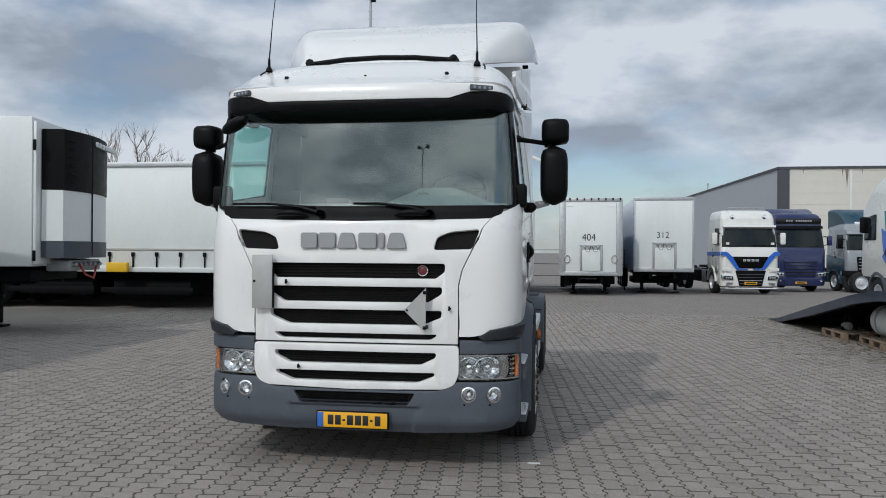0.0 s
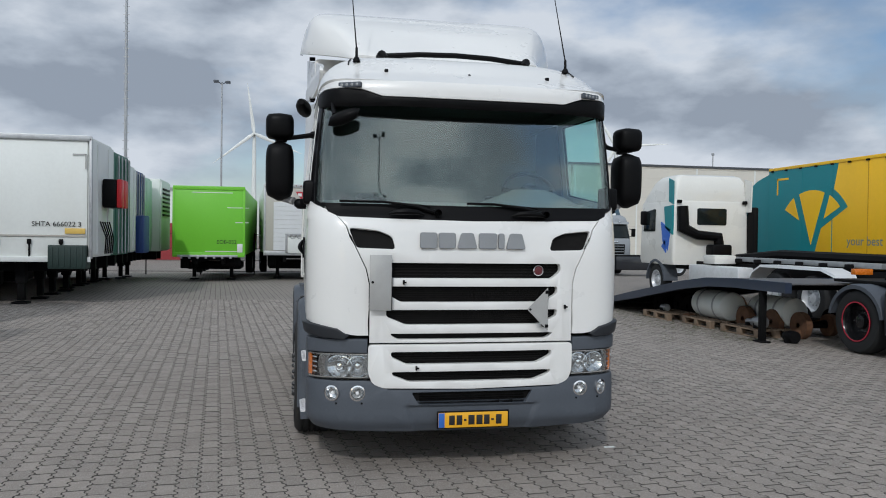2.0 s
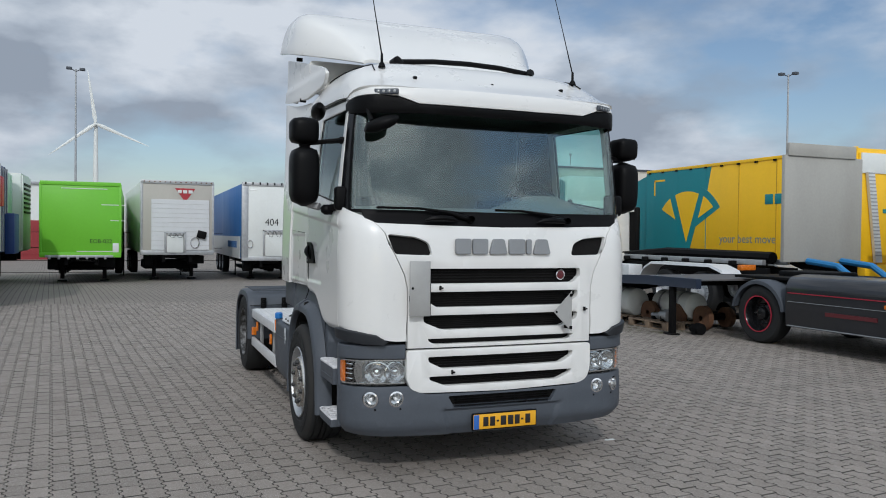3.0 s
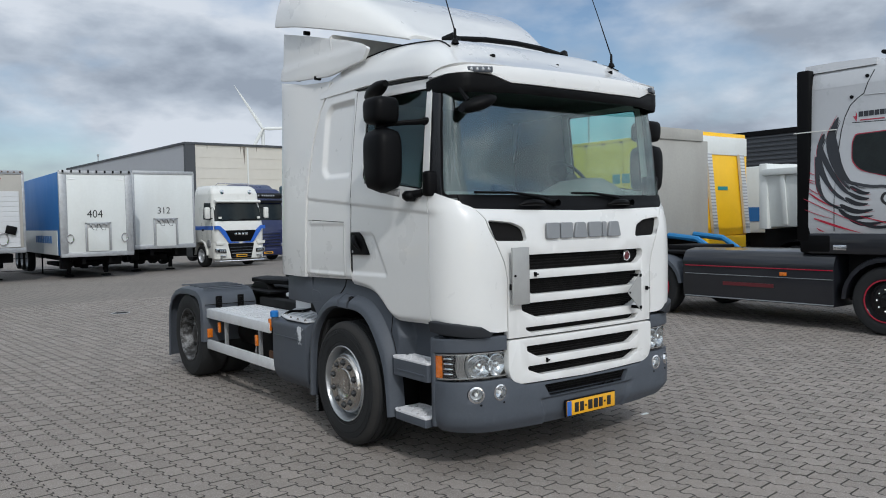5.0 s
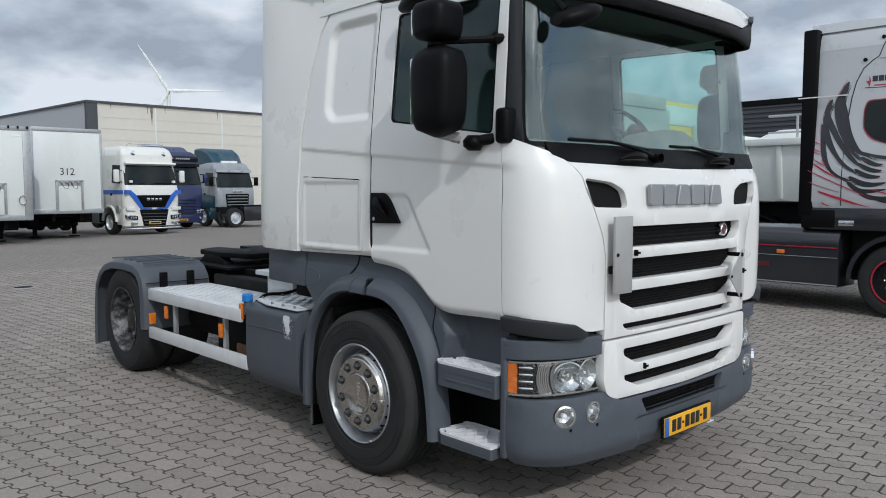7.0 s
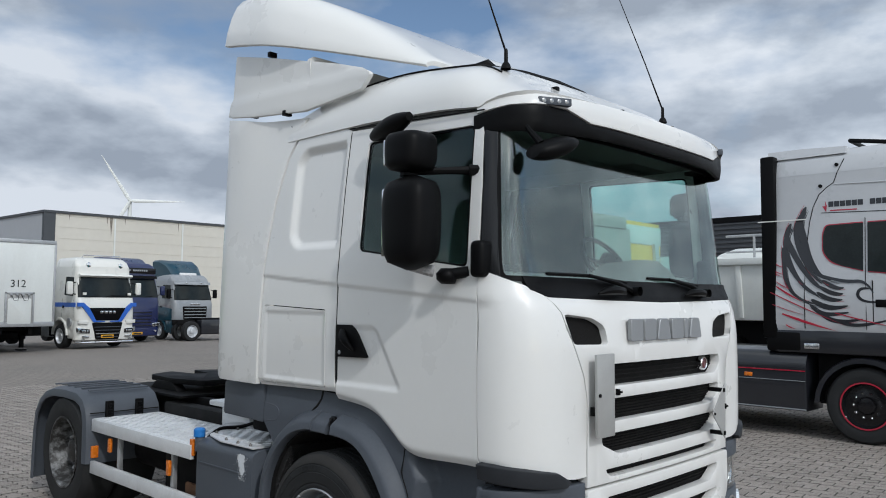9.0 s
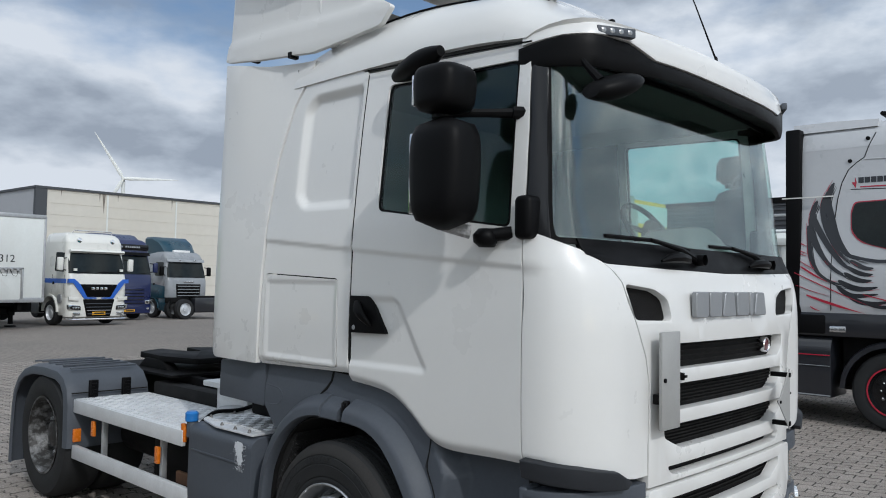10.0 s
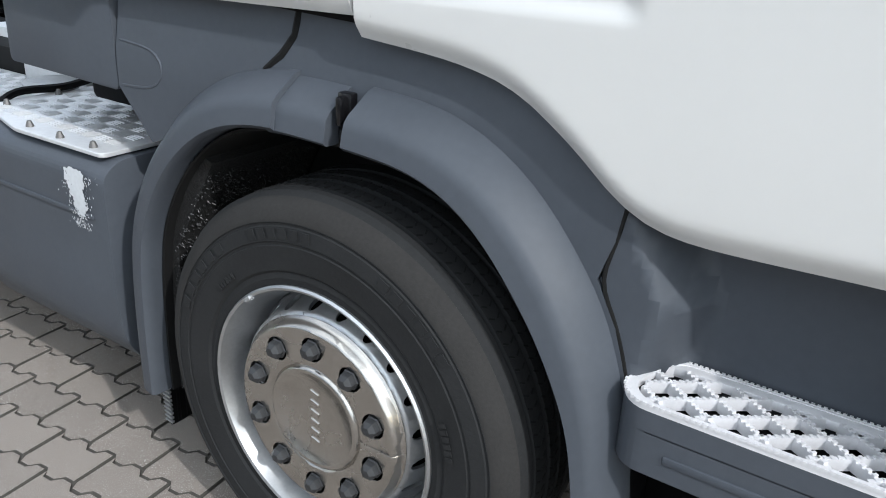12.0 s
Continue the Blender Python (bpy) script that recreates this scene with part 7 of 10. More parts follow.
# ---- front wheels ----
def front_wheel(s):
    w = new("front_wheel")
    w.parent = truck
    X, Y, Z, R = s * 1.262, AX_F, 0.497, 0.497
    W = 0.31
    prof = [(0.290, -0.012), (0.302, 0.002), (0.318, 0.006), (0.33, 0.003), (0.336, 0.008), (0.39, 0.014), (0.392, 0.0115), (0.398, 0.0115), (0.40, 0.014), (0.43, 0.010), (0.432, 0.007), (0.437, 0.007), (0.439, 0.009),
            (0.462, -0.002), (0.478, -0.012), (0.4865, -0.024), (0.4945, -0.036), (0.4955, -0.052), (0.4845, -0.054), (0.4845, -0.060), (0.4965, -0.062), (0.497, -0.105), (0.484, -0.108), (0.484, -0.118), (0.497, -0.121),
            (0.497, -0.150), (0.484, -0.153), (0.484, -0.161), (0.497, -0.164), (0.497, -0.20), (0.484, -0.203), (0.484, -0.213), (0.497, -0.216), (0.495, -0.27), (0.478, -0.30), (0.42, -W), (0.29, -W + 0.02)]
    bm = bmesh.new()
    lathe(bm, [(r, s * h) for r, h in prof], (X, Y, Z), "x", 96)
    ty = part("tyre", bm, TYRE, w, "worn black tyre with ribbed tread", 25)
    bm = bmesh.new()
    rng = random.Random(3)
    for c0 in (0.083, 0.135, 0.182):
        for k in range(120):
            a = 2 * math.pi * k / 120
            for dxx in (-0.011, 0.011):
                m = Matrix.Translation((X - s * (c0 + dxx), Y + 0.4968 * math.cos(a), Z + 0.4968 * math.sin(a))) @ Matrix.Rotation(a, 4, "X") @ Matrix.Rotation(0.5 * (1 if dxx > 0 else -1), 4, "Y")
                bmesh.ops.create_cube(bm, size=1, matrix=m @ Matrix.Diagonal((0.014, 0.002, 0.0035, 1)))
    part("tread_sipe", bm, DARK, ty, "", kind="stuff")
    bm = bmesh.new()
    lathe(bm, [(0.440, s * 0.0085), (0.446, s * 0.008), (0.462, -s * 0.0005), (0.478, -s * 0.0105), (0.4855, -s * 0.022), (0.484, -s * 0.024)], (X, Y, Z), "x", 96)
    part("worn_shoulder", bm, mat("worn_rubber", (0.033, 0.032, 0.031), 0.8, var=0.2, scale=9, bump=0.2, bscale=160, spec=0.2), ty, "dusty scrubbed shoulder")
    # faint moulded blocks on the sidewall
    bm = bmesh.new()
    for k, (a0, a1, r0, r1) in enumerate(((0.35, 0.95, 0.405, 0.428), (1.15, 1.6, 0.405, 0.428), (2.0, 2.5, 0.405, 0.428), (2.75, 3.0, 0.345, 0.36), (0.7, 0.9, 0.345, 0.36), (3.5, 4.2, 0.405, 0.428))):
        nseg = 6
        for j in range(nseg):
            b0, b1 = a0 + (a1 - a0) * j / nseg, a0 + (a1 - a0) * (j + 0.7) / nseg
            vv = [(X + s * 0.0128, Y + r * math.cos(q), Z + r * math.sin(q)) for r, q in ((r0, b0), (r1, b0), (r1, b1), (r0, b1))]
            prism_v = [bm.verts.new(v) for v in vv] + [bm.verts.new((v[0] + s * 0.0022, v[1], v[2])) for v in vv]
            for f in ((4, 5, 6, 7), (0, 1, 5, 4), (1, 2, 6, 5), (2, 3, 7, 6), (3, 0, 4, 7)):
                bm.faces.new([prism_v[q] for q in f])
    part("sidewall_block", bm, TYRE, ty, "", kind="stuff")
    # rim: flange and barrel
    bm = bmesh.new()
    lathe(bm, [(r, s * h) for r, h in [(0.288, -0.03), (0.302, 0.0), (0.303, 0.008), (0.299, 0.013), (0.293, 0.010), (0.288, -0.004), (0.282, -0.025), (0.272, -0.05), (0.268, -0.08), (0.264, -0.105), (0.24, -0.105)]], (X, Y, Z), "x", 72)
    part("rim", bm, mat("rim_grey", (0.50, 0.515, 0.53), 0.38, metal=0.92, var=0.12, scale=9, bump=0.05, bscale=90, dirt=0.3, dirt_col=(0.16, 0.15, 0.14)), w, "silver-grey steel rim", 40)
    # pierced disc
    def disc_map(a, b):
        h = -0.090 + 0.075 * smooth(0.264, 0.230, b)
        return X + s * h, Y + b * math.cos(a) * 1, Z + b * math.sin(a)
    N = 20
    for k in range(1):
        hs = []
        for q in range(N):
            ac = -math.pi + 2 * math.pi * (q + 0.5) / N
            hs.append([(ac + 0.055 * math.cos(t), 0.247 + 0.0095 * math.sin(t)) for t in [2 * math.pi * j / 12 for j in range(12)]])
        pad = 0.0
        bm = panel([(-math.pi, 0.2), (-math.pi, 0.265), (math.pi, 0.265), (math.pi, 0.2)], disc_map, 0.008, [-math.pi + 2 * math.pi * q / 60 for q in range(1, 60)], [0.215, 0.228, 0.236, 0.247, 0.257], hs)
        part("wheel_disc", bm, MATS["rim_grey"], w, "", 60)
    # No brake here: a near-black disc gives the holes their shade as colour.
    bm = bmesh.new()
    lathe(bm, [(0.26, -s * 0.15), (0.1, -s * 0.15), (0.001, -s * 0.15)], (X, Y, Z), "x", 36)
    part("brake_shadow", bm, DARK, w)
    # stainless cover with nut holes
    bm = bmesh.new()
    def cover_map(a, b):
        h = -0.014 + 0.026 * smooth(0.228, 0.211, b) - 0.006 * smooth(0.13, 0.122, b)
        return X + s * h, Y + b * math.cos(a), Z + b * math.sin(a)
    hs = []
    for q in range(10):
        ac = -math.pi + 2 * math.pi * (q + 0.5) / 10
        hs.append([(ac + 0.028 * math.cos(t) / 0.170, 0.170 + 0.028 * math.sin(t)) for t in [2 * math.pi * j / 14 for j in range(14)]])
    bm.free()
    bm = panel([(-math.pi, 0.11), (-math.pi, 0.229), (math.pi, 0.229), (math.pi, 0.11)], cover_map, 0.004, [-math.pi + 2 * math.pi * q / 60 for q in range(1, 60)], [0.122, 0.126, 0.13, 0.138, 0.203, 0.211, 0.215, 0.22, 0.225], hs, 0.0015, 1)
    cv = part("wheel_cover", bm, STEEL, w, "polished steel wheel cover", 50)
    bm = bmesh.new()
    lathe(bm, [(r, s * h) for r, h in [(0.128, -0.004), (0.122, 0.012), (0.117, 0.016), (0.110, 0.015), (0.105, 0.009), (0.05, 0.0075), (0.001, 0.0075)]], (X, Y, Z), "x", 56)
    part("hub_cap", bm, STEEL, cv, "", 50)
    for k in range(6):
        bm = bmesh.new()
        zc = -0.068 + 0.024 * k
        box(bm, (X + 0.004 * s, Y - 0.012, Z + zc), (X + s * 0.0105, Y + 0.012, Z + zc + 0.016), 0.0015, 1, Matrix.Rotation(0.28, 4, "X"))
        part("cap_block", bm, STEEL, cv)
    for q in range(10):
        ac = -math.pi + 2 * math.pi * (q + 0.5) / 10
        c = (X + s * 0.008, Y + 0.170 * math.cos(ac), Z + 0.170 * math.sin(ac))
        bm = bmesh.new()
        lathe(bm, [(0.0235, -s * 0.03), (0.0235, s * 0.002), (0.0205, s * 0.004), (0.0195, s * 0.018), (0.010, s * 0.027), (0.001, s * 0.028)], c, "x", 6)
        part("wheel_nut", bm, mat("nut_cap", (0.03, 0.031, 0.033), 0.42, var=0.15, scale=30), w, "dark capped wheel nut", 20)
    for a in (0.9, 4.3):
        bm = bmesh.new()
        box(bm, (X + s * 0.002, Y + 0.293 * math.cos(a) - 0.012, Z + 0.293 * math.sin(a) - 0.006), (X + s * 0.016, Y + 0.293 * math.cos(a) + 0.012, Z + 0.293 * math.sin(a) + 0.006), 0.003, 1, Matrix.Rotation(a + math.pi / 2, 4, "X"))
        part("balance_weight", bm, GALV, w)


WORN_RIM = mat("worn_rim", (0.022, 0.021, 0.020), 0.5, var=0.4, scale=18, bump=0.3, bscale=60, dirt=0.55, dirt_col=(0.50, 0.51, 0.52), metal=0.2)
for s in (-1, 1):
    front_wheel(s)
    for x in (1.255, 0.915):
        wheel(truck, s * x, AX_R, 0.497, 0.497, s, 0.30, WORN_RIM if x > 1 else CHASSIS, 0.17 if x > 1 else 0.05, "rear_wheel", x > 1, 48)
bm = bmesh.new()
tube(bm, [(-0.9, AX_R, 0.497), (0.9, AX_R, 0.497)], 0.08, 12)
lathe(bm, [(0.1, -0.25), (0.22, -0.1), (0.22, 0.1), (0.1, 0.25)], (0, AX_R, 0.497), "x", 20)
tube(bm, [(-0.95, AX_F, 0.45), (0.95, AX_F, 0.45)], 0.06, 10)
part("axle", bm, CHASSIS, truck)

# ---- tank cover, deck, side guard, rear fenders ----
def tread_pattern(x0, x1, y0, y1, z, pitch=0.052):
    bm = bmesh.new()
    nx, ny = int((x1 - x0) / pitch), int((y1 - y0) / pitch)
    for i in range(nx):
        for j in range(ny):
            x, y = x0 + (i + 0.5) * (x1 - x0) / nx, y0 + (j + 0.5) * (y1 - y0) / ny
            ln, w = pitch * 0.44, 0.0026
            for q in (-0.3, -0.1, 0.1, 0.3):
                c = q * pitch
                base = [(-ln, c - w), (ln, c - w), (ln, c + w), (-ln, c + w)]
                up = [(-ln * 0.86, c - w * 0.4), (ln * 0.86, c - w * 0.4), (ln * 0.86, c + w * 0.4), (-ln * 0.86, c + w * 0.4)]
                if (i + j) % 2:
                    base, up = [(p[1], p[0]) for p in base], [(p[1], p[0]) for p in up]
                lo = [bm.verts.new((x + p[0], y + p[1], z)) for p in base]
                hi = [bm.verts.new((x + p[0], y + p[1], z + 0.0032)) for p in up]
                bm.faces.new(hi)
                for k in range(4):
                    bm.faces.new((lo[k], lo[(k + 1) % 4], hi[(k + 1) % 4], hi[k]))
    return bm


for s in (-1, 1):
    tk = new("tank_cover")
    tk.parent = truck
    bm = bmesh.new()
    prism(bm, rpoly([(s * 0.72, 0.895), (s * 1.17, 0.895), (s * 1.222, 0.86), (s * 1.226, 0.52), (s * 1.215, 0.38, 0.06), (s * 1.14, 0.28, 0.07), (s * 0.72, 0.27)], 0.03, 5), "y", 2.186, 2.865, 0.022, 3)
    part("cover_body", bm, PLASTIC, tk, "dark grey moulded tank cover", 40)
    bm = bmesh.new()
    box(bm, (s * 1.222, 2.24, 0.735), (s * 1.2285, 2.83, 0.748), 0.003)
    part("cover_crease", bm, PLASTIC, tk)
    bm = bmesh.new()
    prism(bm, rpoly([(s * 0.70, 2.21), (s * 1.20, 2.21), (s * 1.205, 2.60), (s * 1.12, 2.92, 0.1), (s * 0.70, 2.92)], 0.02), "z", 0.900, 0.912, 0.002, 1)
    part("tank_top", bm, ALU, tk, "aluminium tread plate on the tank")
    part("tread_raised", tread_pattern(*sorted((s * 0.74, s * 1.14)), 2.25, 2.86, 0.9125), ALU, tk, kind="stuff")
    for x, y in ((1.175, 2.28), (1.18, 2.42), (1.17, 2.58), (1.08, 2.86), (0.9, 2.88), (0.85, 2.3)):
        bm = bmesh.new()
        lathe(bm, [(0.012, 0.911), (0.010, 0.918), (0.006, 0.928), (0.001, 0.930)], (s * x, y, 0), "z", 8)
        part("cover_bolt", bm, mat("bolt_dull", (0.16, 0.155, 0.15), 0.5, metal=0.5, var=0.2, scale=30), tk)
    bm = bmesh.new()
    lathe(bm, [(0.036, 0.895), (0.040, 0.90), (0.040, 0.945), (0.030, 0.956), (0.001, 0.957)], (s * 1.185, 2.905, 0), "z", 20)
    part("filler_cap", bm, mat("cap_blue", (0.02, 0.17, 0.50), 0.4, var=0.1), tk, "blue filler cap")
    bm = bmesh.new()
    lathe(bm, [(0.034, 0.80), (0.034, 0.90), (0.028, 0.91), (0.001, 0.91)], (s * 1.18, 2.905, 0), "z", 16)
    part("filler_neck", bm, PLASTIC, tk)
    bm = bmesh.new()
    tube(bm, relaxed3([(s * 1.12, 2.90, 0.88), (s * 1.02, 2.93, 0.935), (s * 0.86, 2.90, 0.925), (s * 0.74, 2.86, 0.96), (s * 0.62, 2.80, 0.93), (s * 0.50, 2.9, 0.9)]), 0.013, 8)
    part("black_hose", bm, BLACK, tk)
    bm = bmesh.new()
    lathe(bm, [(0.085, 0.912), (0.088, 0.93), (0.075, 0.94), (0.03, 0.944), (0.001, 0.944)], (s * 0.86, 2.985, 0), "z", 24)
    part("tank_lid", bm, GALV, tk, "flat grey tank lid")
    rng = random.Random(9)
    bm = bmesh.new()
    if s < 0:
        for k in range(900):
            t = rng.random()
            core = k < 420
            y = 2.292 + rng.gauss(0, (0.013 if core else 0.030) * (1.15 - 0.5 * t)) + 0.012 * (0.5 - t)
            z = 0.852 - (0.105 if core else 0.15) * t ** 1.2 + rng.gauss(0, 0.005)
            r = rng.uniform(0.004, 0.009) * (1.1 - 0.5 * t) if core else rng.uniform(0.0006, 0.0022)
            vv = [bm.verts.new((-1.2288 - 0.000002 * k, y + r * math.cos(q) * (1 + 0.35 * math.sin(3 * q + k)), z + 1.4 * r * math.sin(q))) for q in [2 * math.pi * j / 9 for j in range(9)]]
            bm.faces.new(vv)
        part("paint_scrape", bm, mat("white_scrape", (0.62, 0.64, 0.66), 0.8, var=0.15), tk, "white scrape mark", kind="stuff")
    else:
        bm.free()

    dk_ = new("deck_plate")
    dk_.parent = truck
    bm = bmesh.new()
    box(bm, (s * 0.62, 2.955, 0.805), (s * 1.21, 4.63, 0.838), 0.004)
    part("plate_sheet", bm, ALU, dk_, "aluminium chequer plate deck")
    part("tread_raised", tread_pattern(*sorted((s * 0.64, s * 1.19)), 2.98, 4.61, 0.8385), ALU, dk_, kind="stuff")
    bm = bmesh.new()
    box(bm, (s * 1.195, 2.955, 0.735), (s * 1.222, 4.63, 0.834), 0.004)
    part("deck_edge", bm, ALU, dk_, "smooth aluminium edge")
    sg_ = new("side_guard")
    sg_.parent = truck
    bm = bmesh.new()
    box(bm, (s * 1.185, 2.875, 0.385), (s * 1.222, 4.64, 0.487), 0.006)
    part("guard_rail", bm, ALU, sg_, "flat aluminium side rail")
    for y in (3.3, 4.2):
        bm = bmesh.new()
        box(bm, (s * 1.14, y - 0.014, 0.40), (s * 1.18, y + 0.014, 0.80), 0.004)
        part("guard_post", bm, GALV, sg_)
    for y, z0, z1 in ((2.965, 0.76, 0.875), (3.30, 0.57, 0.68), (4.30, 0.60, 0.71)):
        bm = bmesh.new()
        box(bm, (s * 1.19, y - 0.022, z0), (s * 1.215, y + 0.022, z1), 0.006)
        part("side_reflector", bm, ORANGE, truck, "amber side marker")
    bm = bmesh.new()
    box(bm, (s * 1.165, 4.604, 0.51), (s * 1.225, 4.628, 0.61), 0.006)
    part("side_reflector", bm, ORANGE, truck, "amber side marker")
    # behind the guard: battery box and tanks
    bm = bmesh.new()
    box(bm, (s * 0.62, 3.0, 0.42), (s * 1.08, 3.6, 0.78), 0.02)
    part("battery_box", bm, CHASSIS, truck)
    bm = bmesh.new()
    lathe(bm, [(0.001, 3.74), (0.12, 3.75), (0.15, 3.8), (0.15, 4.4), (0.12, 4.45), (0.001, 4.46)], (s * 0.8, 0, 0.58), "y", 18)
    part("air_tank", bm, CHASSIS, truck)
    # Near-black sheet added behind the guard to darken the open chassis.
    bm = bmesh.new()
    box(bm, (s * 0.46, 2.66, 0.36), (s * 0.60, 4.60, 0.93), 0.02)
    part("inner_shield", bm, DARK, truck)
    bm = bmesh.new()
    box(bm, (s * 1.0, 2.9, 0.44), (s * 1.1, 3.25, 0.52), 0.01)
    part("rusty_bracket", bm, RUST, truck)

    path = [(4.655, 0.46), (4.655, 0.62), (4.66, 0.78), (4.69, 0.90), (4.76, 0.975), (4.88, 1.015), (5.14, 1.025), (5.40, 1.015), (5.58, 0.975), (5.72, 0.90), (5.82, 0.78), (5.86, 0.62), (5.88, 0.40), (5.89, 0.16)]
    sec = [(0.03, 0.62), (0.034, 1.17), (0.028, 1.225), (0.012, 1.258), (-0.02, 1.268), (-0.05, 1.268), (-0.055, 1.255), (-0.02, 1.24), (0.0, 1.20), (0.004, 0.62)]
    fd = part("rear_fender", arch(path, sec, s), PLASTIC, truck, "dark grey plastic rear mudguard", 40)
    for k in range(6):
        bm = bmesh.new()
        y = 4.80 + 0.15 * k
        z = 1.045 + (0.01 if 0 < k < 5 else 0)
        box(bm, (s * 0.66, y - 0.012, z), (s * 1.19, y + 0.012, z + 0.014), 0.005)
        part("fender_rib", bm, PLASTIC, fd)
    for x in (0.82, 1.08):
        bm = bmesh.new()
        box(bm, (s * (x - 0.035), 4.600, 0.80), (s * (x + 0.035), 4.632, 0.975), 0.008)
        for q in range(3):
            box(bm, (s * (x - 0.02), 4.590, 0.825 + 0.05 * q), (s * (x + 0.02), 4.61, 0.85 + 0.05 * q), 0.004)
        part("fender_latch", bm, BLACK, fd)
    bm = bmesh.new()
    box(bm, (s * 0.64, 4.618, 0.875), (s * 1.24, 4.628, 0.884))
    part("fender_seam", bm, DARK, fd)

# ---- chassis, fifth wheel, things behind the cab ----
ch = new("chassis")
ch.parent = truck
for s in (-1, 1):
    bm = bmesh.new()
    box(bm, (s * 0.36, 0.5, 0.72), (s * 0.43, 6.2, 0.98), 0.008)
    part("frame_rail", bm, CHASSIS, ch)
for y in (2.9, 3.7, 4.5, 5.6, 6.15):
    bm = bmesh.new()
    box(bm, (-0.38, y - 0.05, 0.76), (0.38, y + 0.05, 0.94), 0.01)
    part("cross_member", bm, CHASSIS, ch)
# Near-black underbody shapes, added to block light and deepen the shade below.
bm = bmesh.new()
box(bm, (-0.5, 0.55, 0.42), (0.5, 2.5, 1.16), 0.05)
part("engine", bm, DARK, ch)
bm = bmesh.new()
tube(bm, [(0, 2.5, 0.66), (0, 3.1, 0.66), (0, 3.12, 0.60), (0, 4.9, 0.52)], [0.24, 0.20, 0.07, 0.07], 14)
part("gearbox", bm, DARK, ch)
bm = bmesh.new()
lathe(bm, [(0.06, -0.85), (0.09, -0.32), (0.22, -0.18), (0.24, 0.0), (0.22, 0.18), (0.09, 0.32), (0.06, 0.85)], (0, 5.22, 0.50), "x", 18)
part("rear_axle", bm, DARK, ch)
bm = bmesh.new()
box(bm, (-0.8, 1.36, 0.36), (0.8, 1.50, 0.50), 0.03)
part("front_axle", bm, DARK, ch)
fw = new("fifth_wheel")
fw.parent = truck
bm = bmesh.new()
o = rpoly([(-0.36, 4.35), (0.36, 4.35), (0.46, 4.75), (0.42, 5.25), (0.12, 5.42), (0.06, 5.0), (-0.06, 5.0), (-0.12, 5.42), (-0.42, 5.25), (-0.46, 4.75)], 0.05)
prism(bm, o, "z", 1.065, 1.115, 0.01)
part("coupling_plate", bm, CHASSIS, fw, "greasy black coupling plate")
for s in (-1, 1):
    bm = bmesh.new()
    prism(bm, [(4.6, 0.98), (5.2, 0.98), (5.05, 1.08), (4.75, 1.08)], "x", s * 0.36, s * 0.46, 0.01)
    part("pedestal", bm, CHASSIS, fw)
bm = bmesh.new()
box(bm, (-0.6, 4.3, 0.98), (0.6, 5.6, 1.0))
part("mount_plate", bm, CHASSIS, fw)
bm = bmesh.new()
box(bm, (-0.95, 2.30, 0.95), (0.95, 2.62, 1.28), 0.02)
part("cab_rear_beam", bm, CHASSIS, truck)
bm = bmesh.new()
box(bm, (-0.78, 3.0, 1.02), (0.3, 3.5, 1.06), 0.01)
box(bm, (-0.70, 3.05, 0.84), (-0.55, 3.45, 1.02), 0.02)
part("catwalk", bm, ALU, truck)
for k, (x0, x1) in enumerate(((-0.35, -0.1), (-0.2, 0.05), (0.1, 0.2))):
    bm = bmesh.new()
    tube(bm, [(x0, 2.66, 1.7), (x0 - 0.2, 2.95, 1.35 - 0.05 * k), (x0 - 0.25, 3.3, 1.12), (x1, 3.7, 1.05), (x1, 4.2, 1.1)], 0.012, 6)
    part("air_line", bm, BLACK, truck)
bm = bmesh.new()
box(bm, (-1.0, 2.08, 1.25), (1.0, 2.14, 2.95), 0.02)
part("cab_back", bm, WHITE, truck)
bm = bmesh.new()
box(bm, (-0.75, 5.98, 0.62), (0.75, 6.2, 0.74), 0.01)
part("rear_beam", bm, CHASSIS, truck)

# ---- other parked trucks ----
def paint(name, col, rough=0.3):
    return mat(name, col, rough, var=0.04, scale=1.5, coat=0.5, bump=0.02, bscale=20, dirt=0.12, dirt_col=tuple(c * 0.6 + 0.05 for c in col))


def ring_at(z, hw, yf, yr, rf, rr, bow=0.05, n=6):
    """A rounded plan outline of a cab at height z."""
    pts = []
    for k in range(-4, 5):
        x = (hw - rf) * k / 4
        pts.append((x, yf + bow * (k / 4) ** 2, z))
    for k in range(1, n + 1):
        a = math.pi / 2 * k / n
        pts.append((hw - rf + rf * math.sin(a), yf + bow + rf * (1 - math.cos(a)), z))
    for k in range(0, n + 1):
        a = math.pi / 2 * k / n
        pts.append((hw - rr + rr * math.cos(a), yr - rr + rr * math.sin(a), z))
    for k in range(0, n + 1):
        a = math.pi / 2 * k / n
        pts.append((-hw + rr - rr * math.sin(a), yr - rr + rr * math.cos(a), z))
    for k in range(0, n):
        a = math.pi / 2 * k / n
        pts.append((-hw + rf - rf * math.cos(a), yf + bow + rf - rf * math.sin(a), z))
    return pts


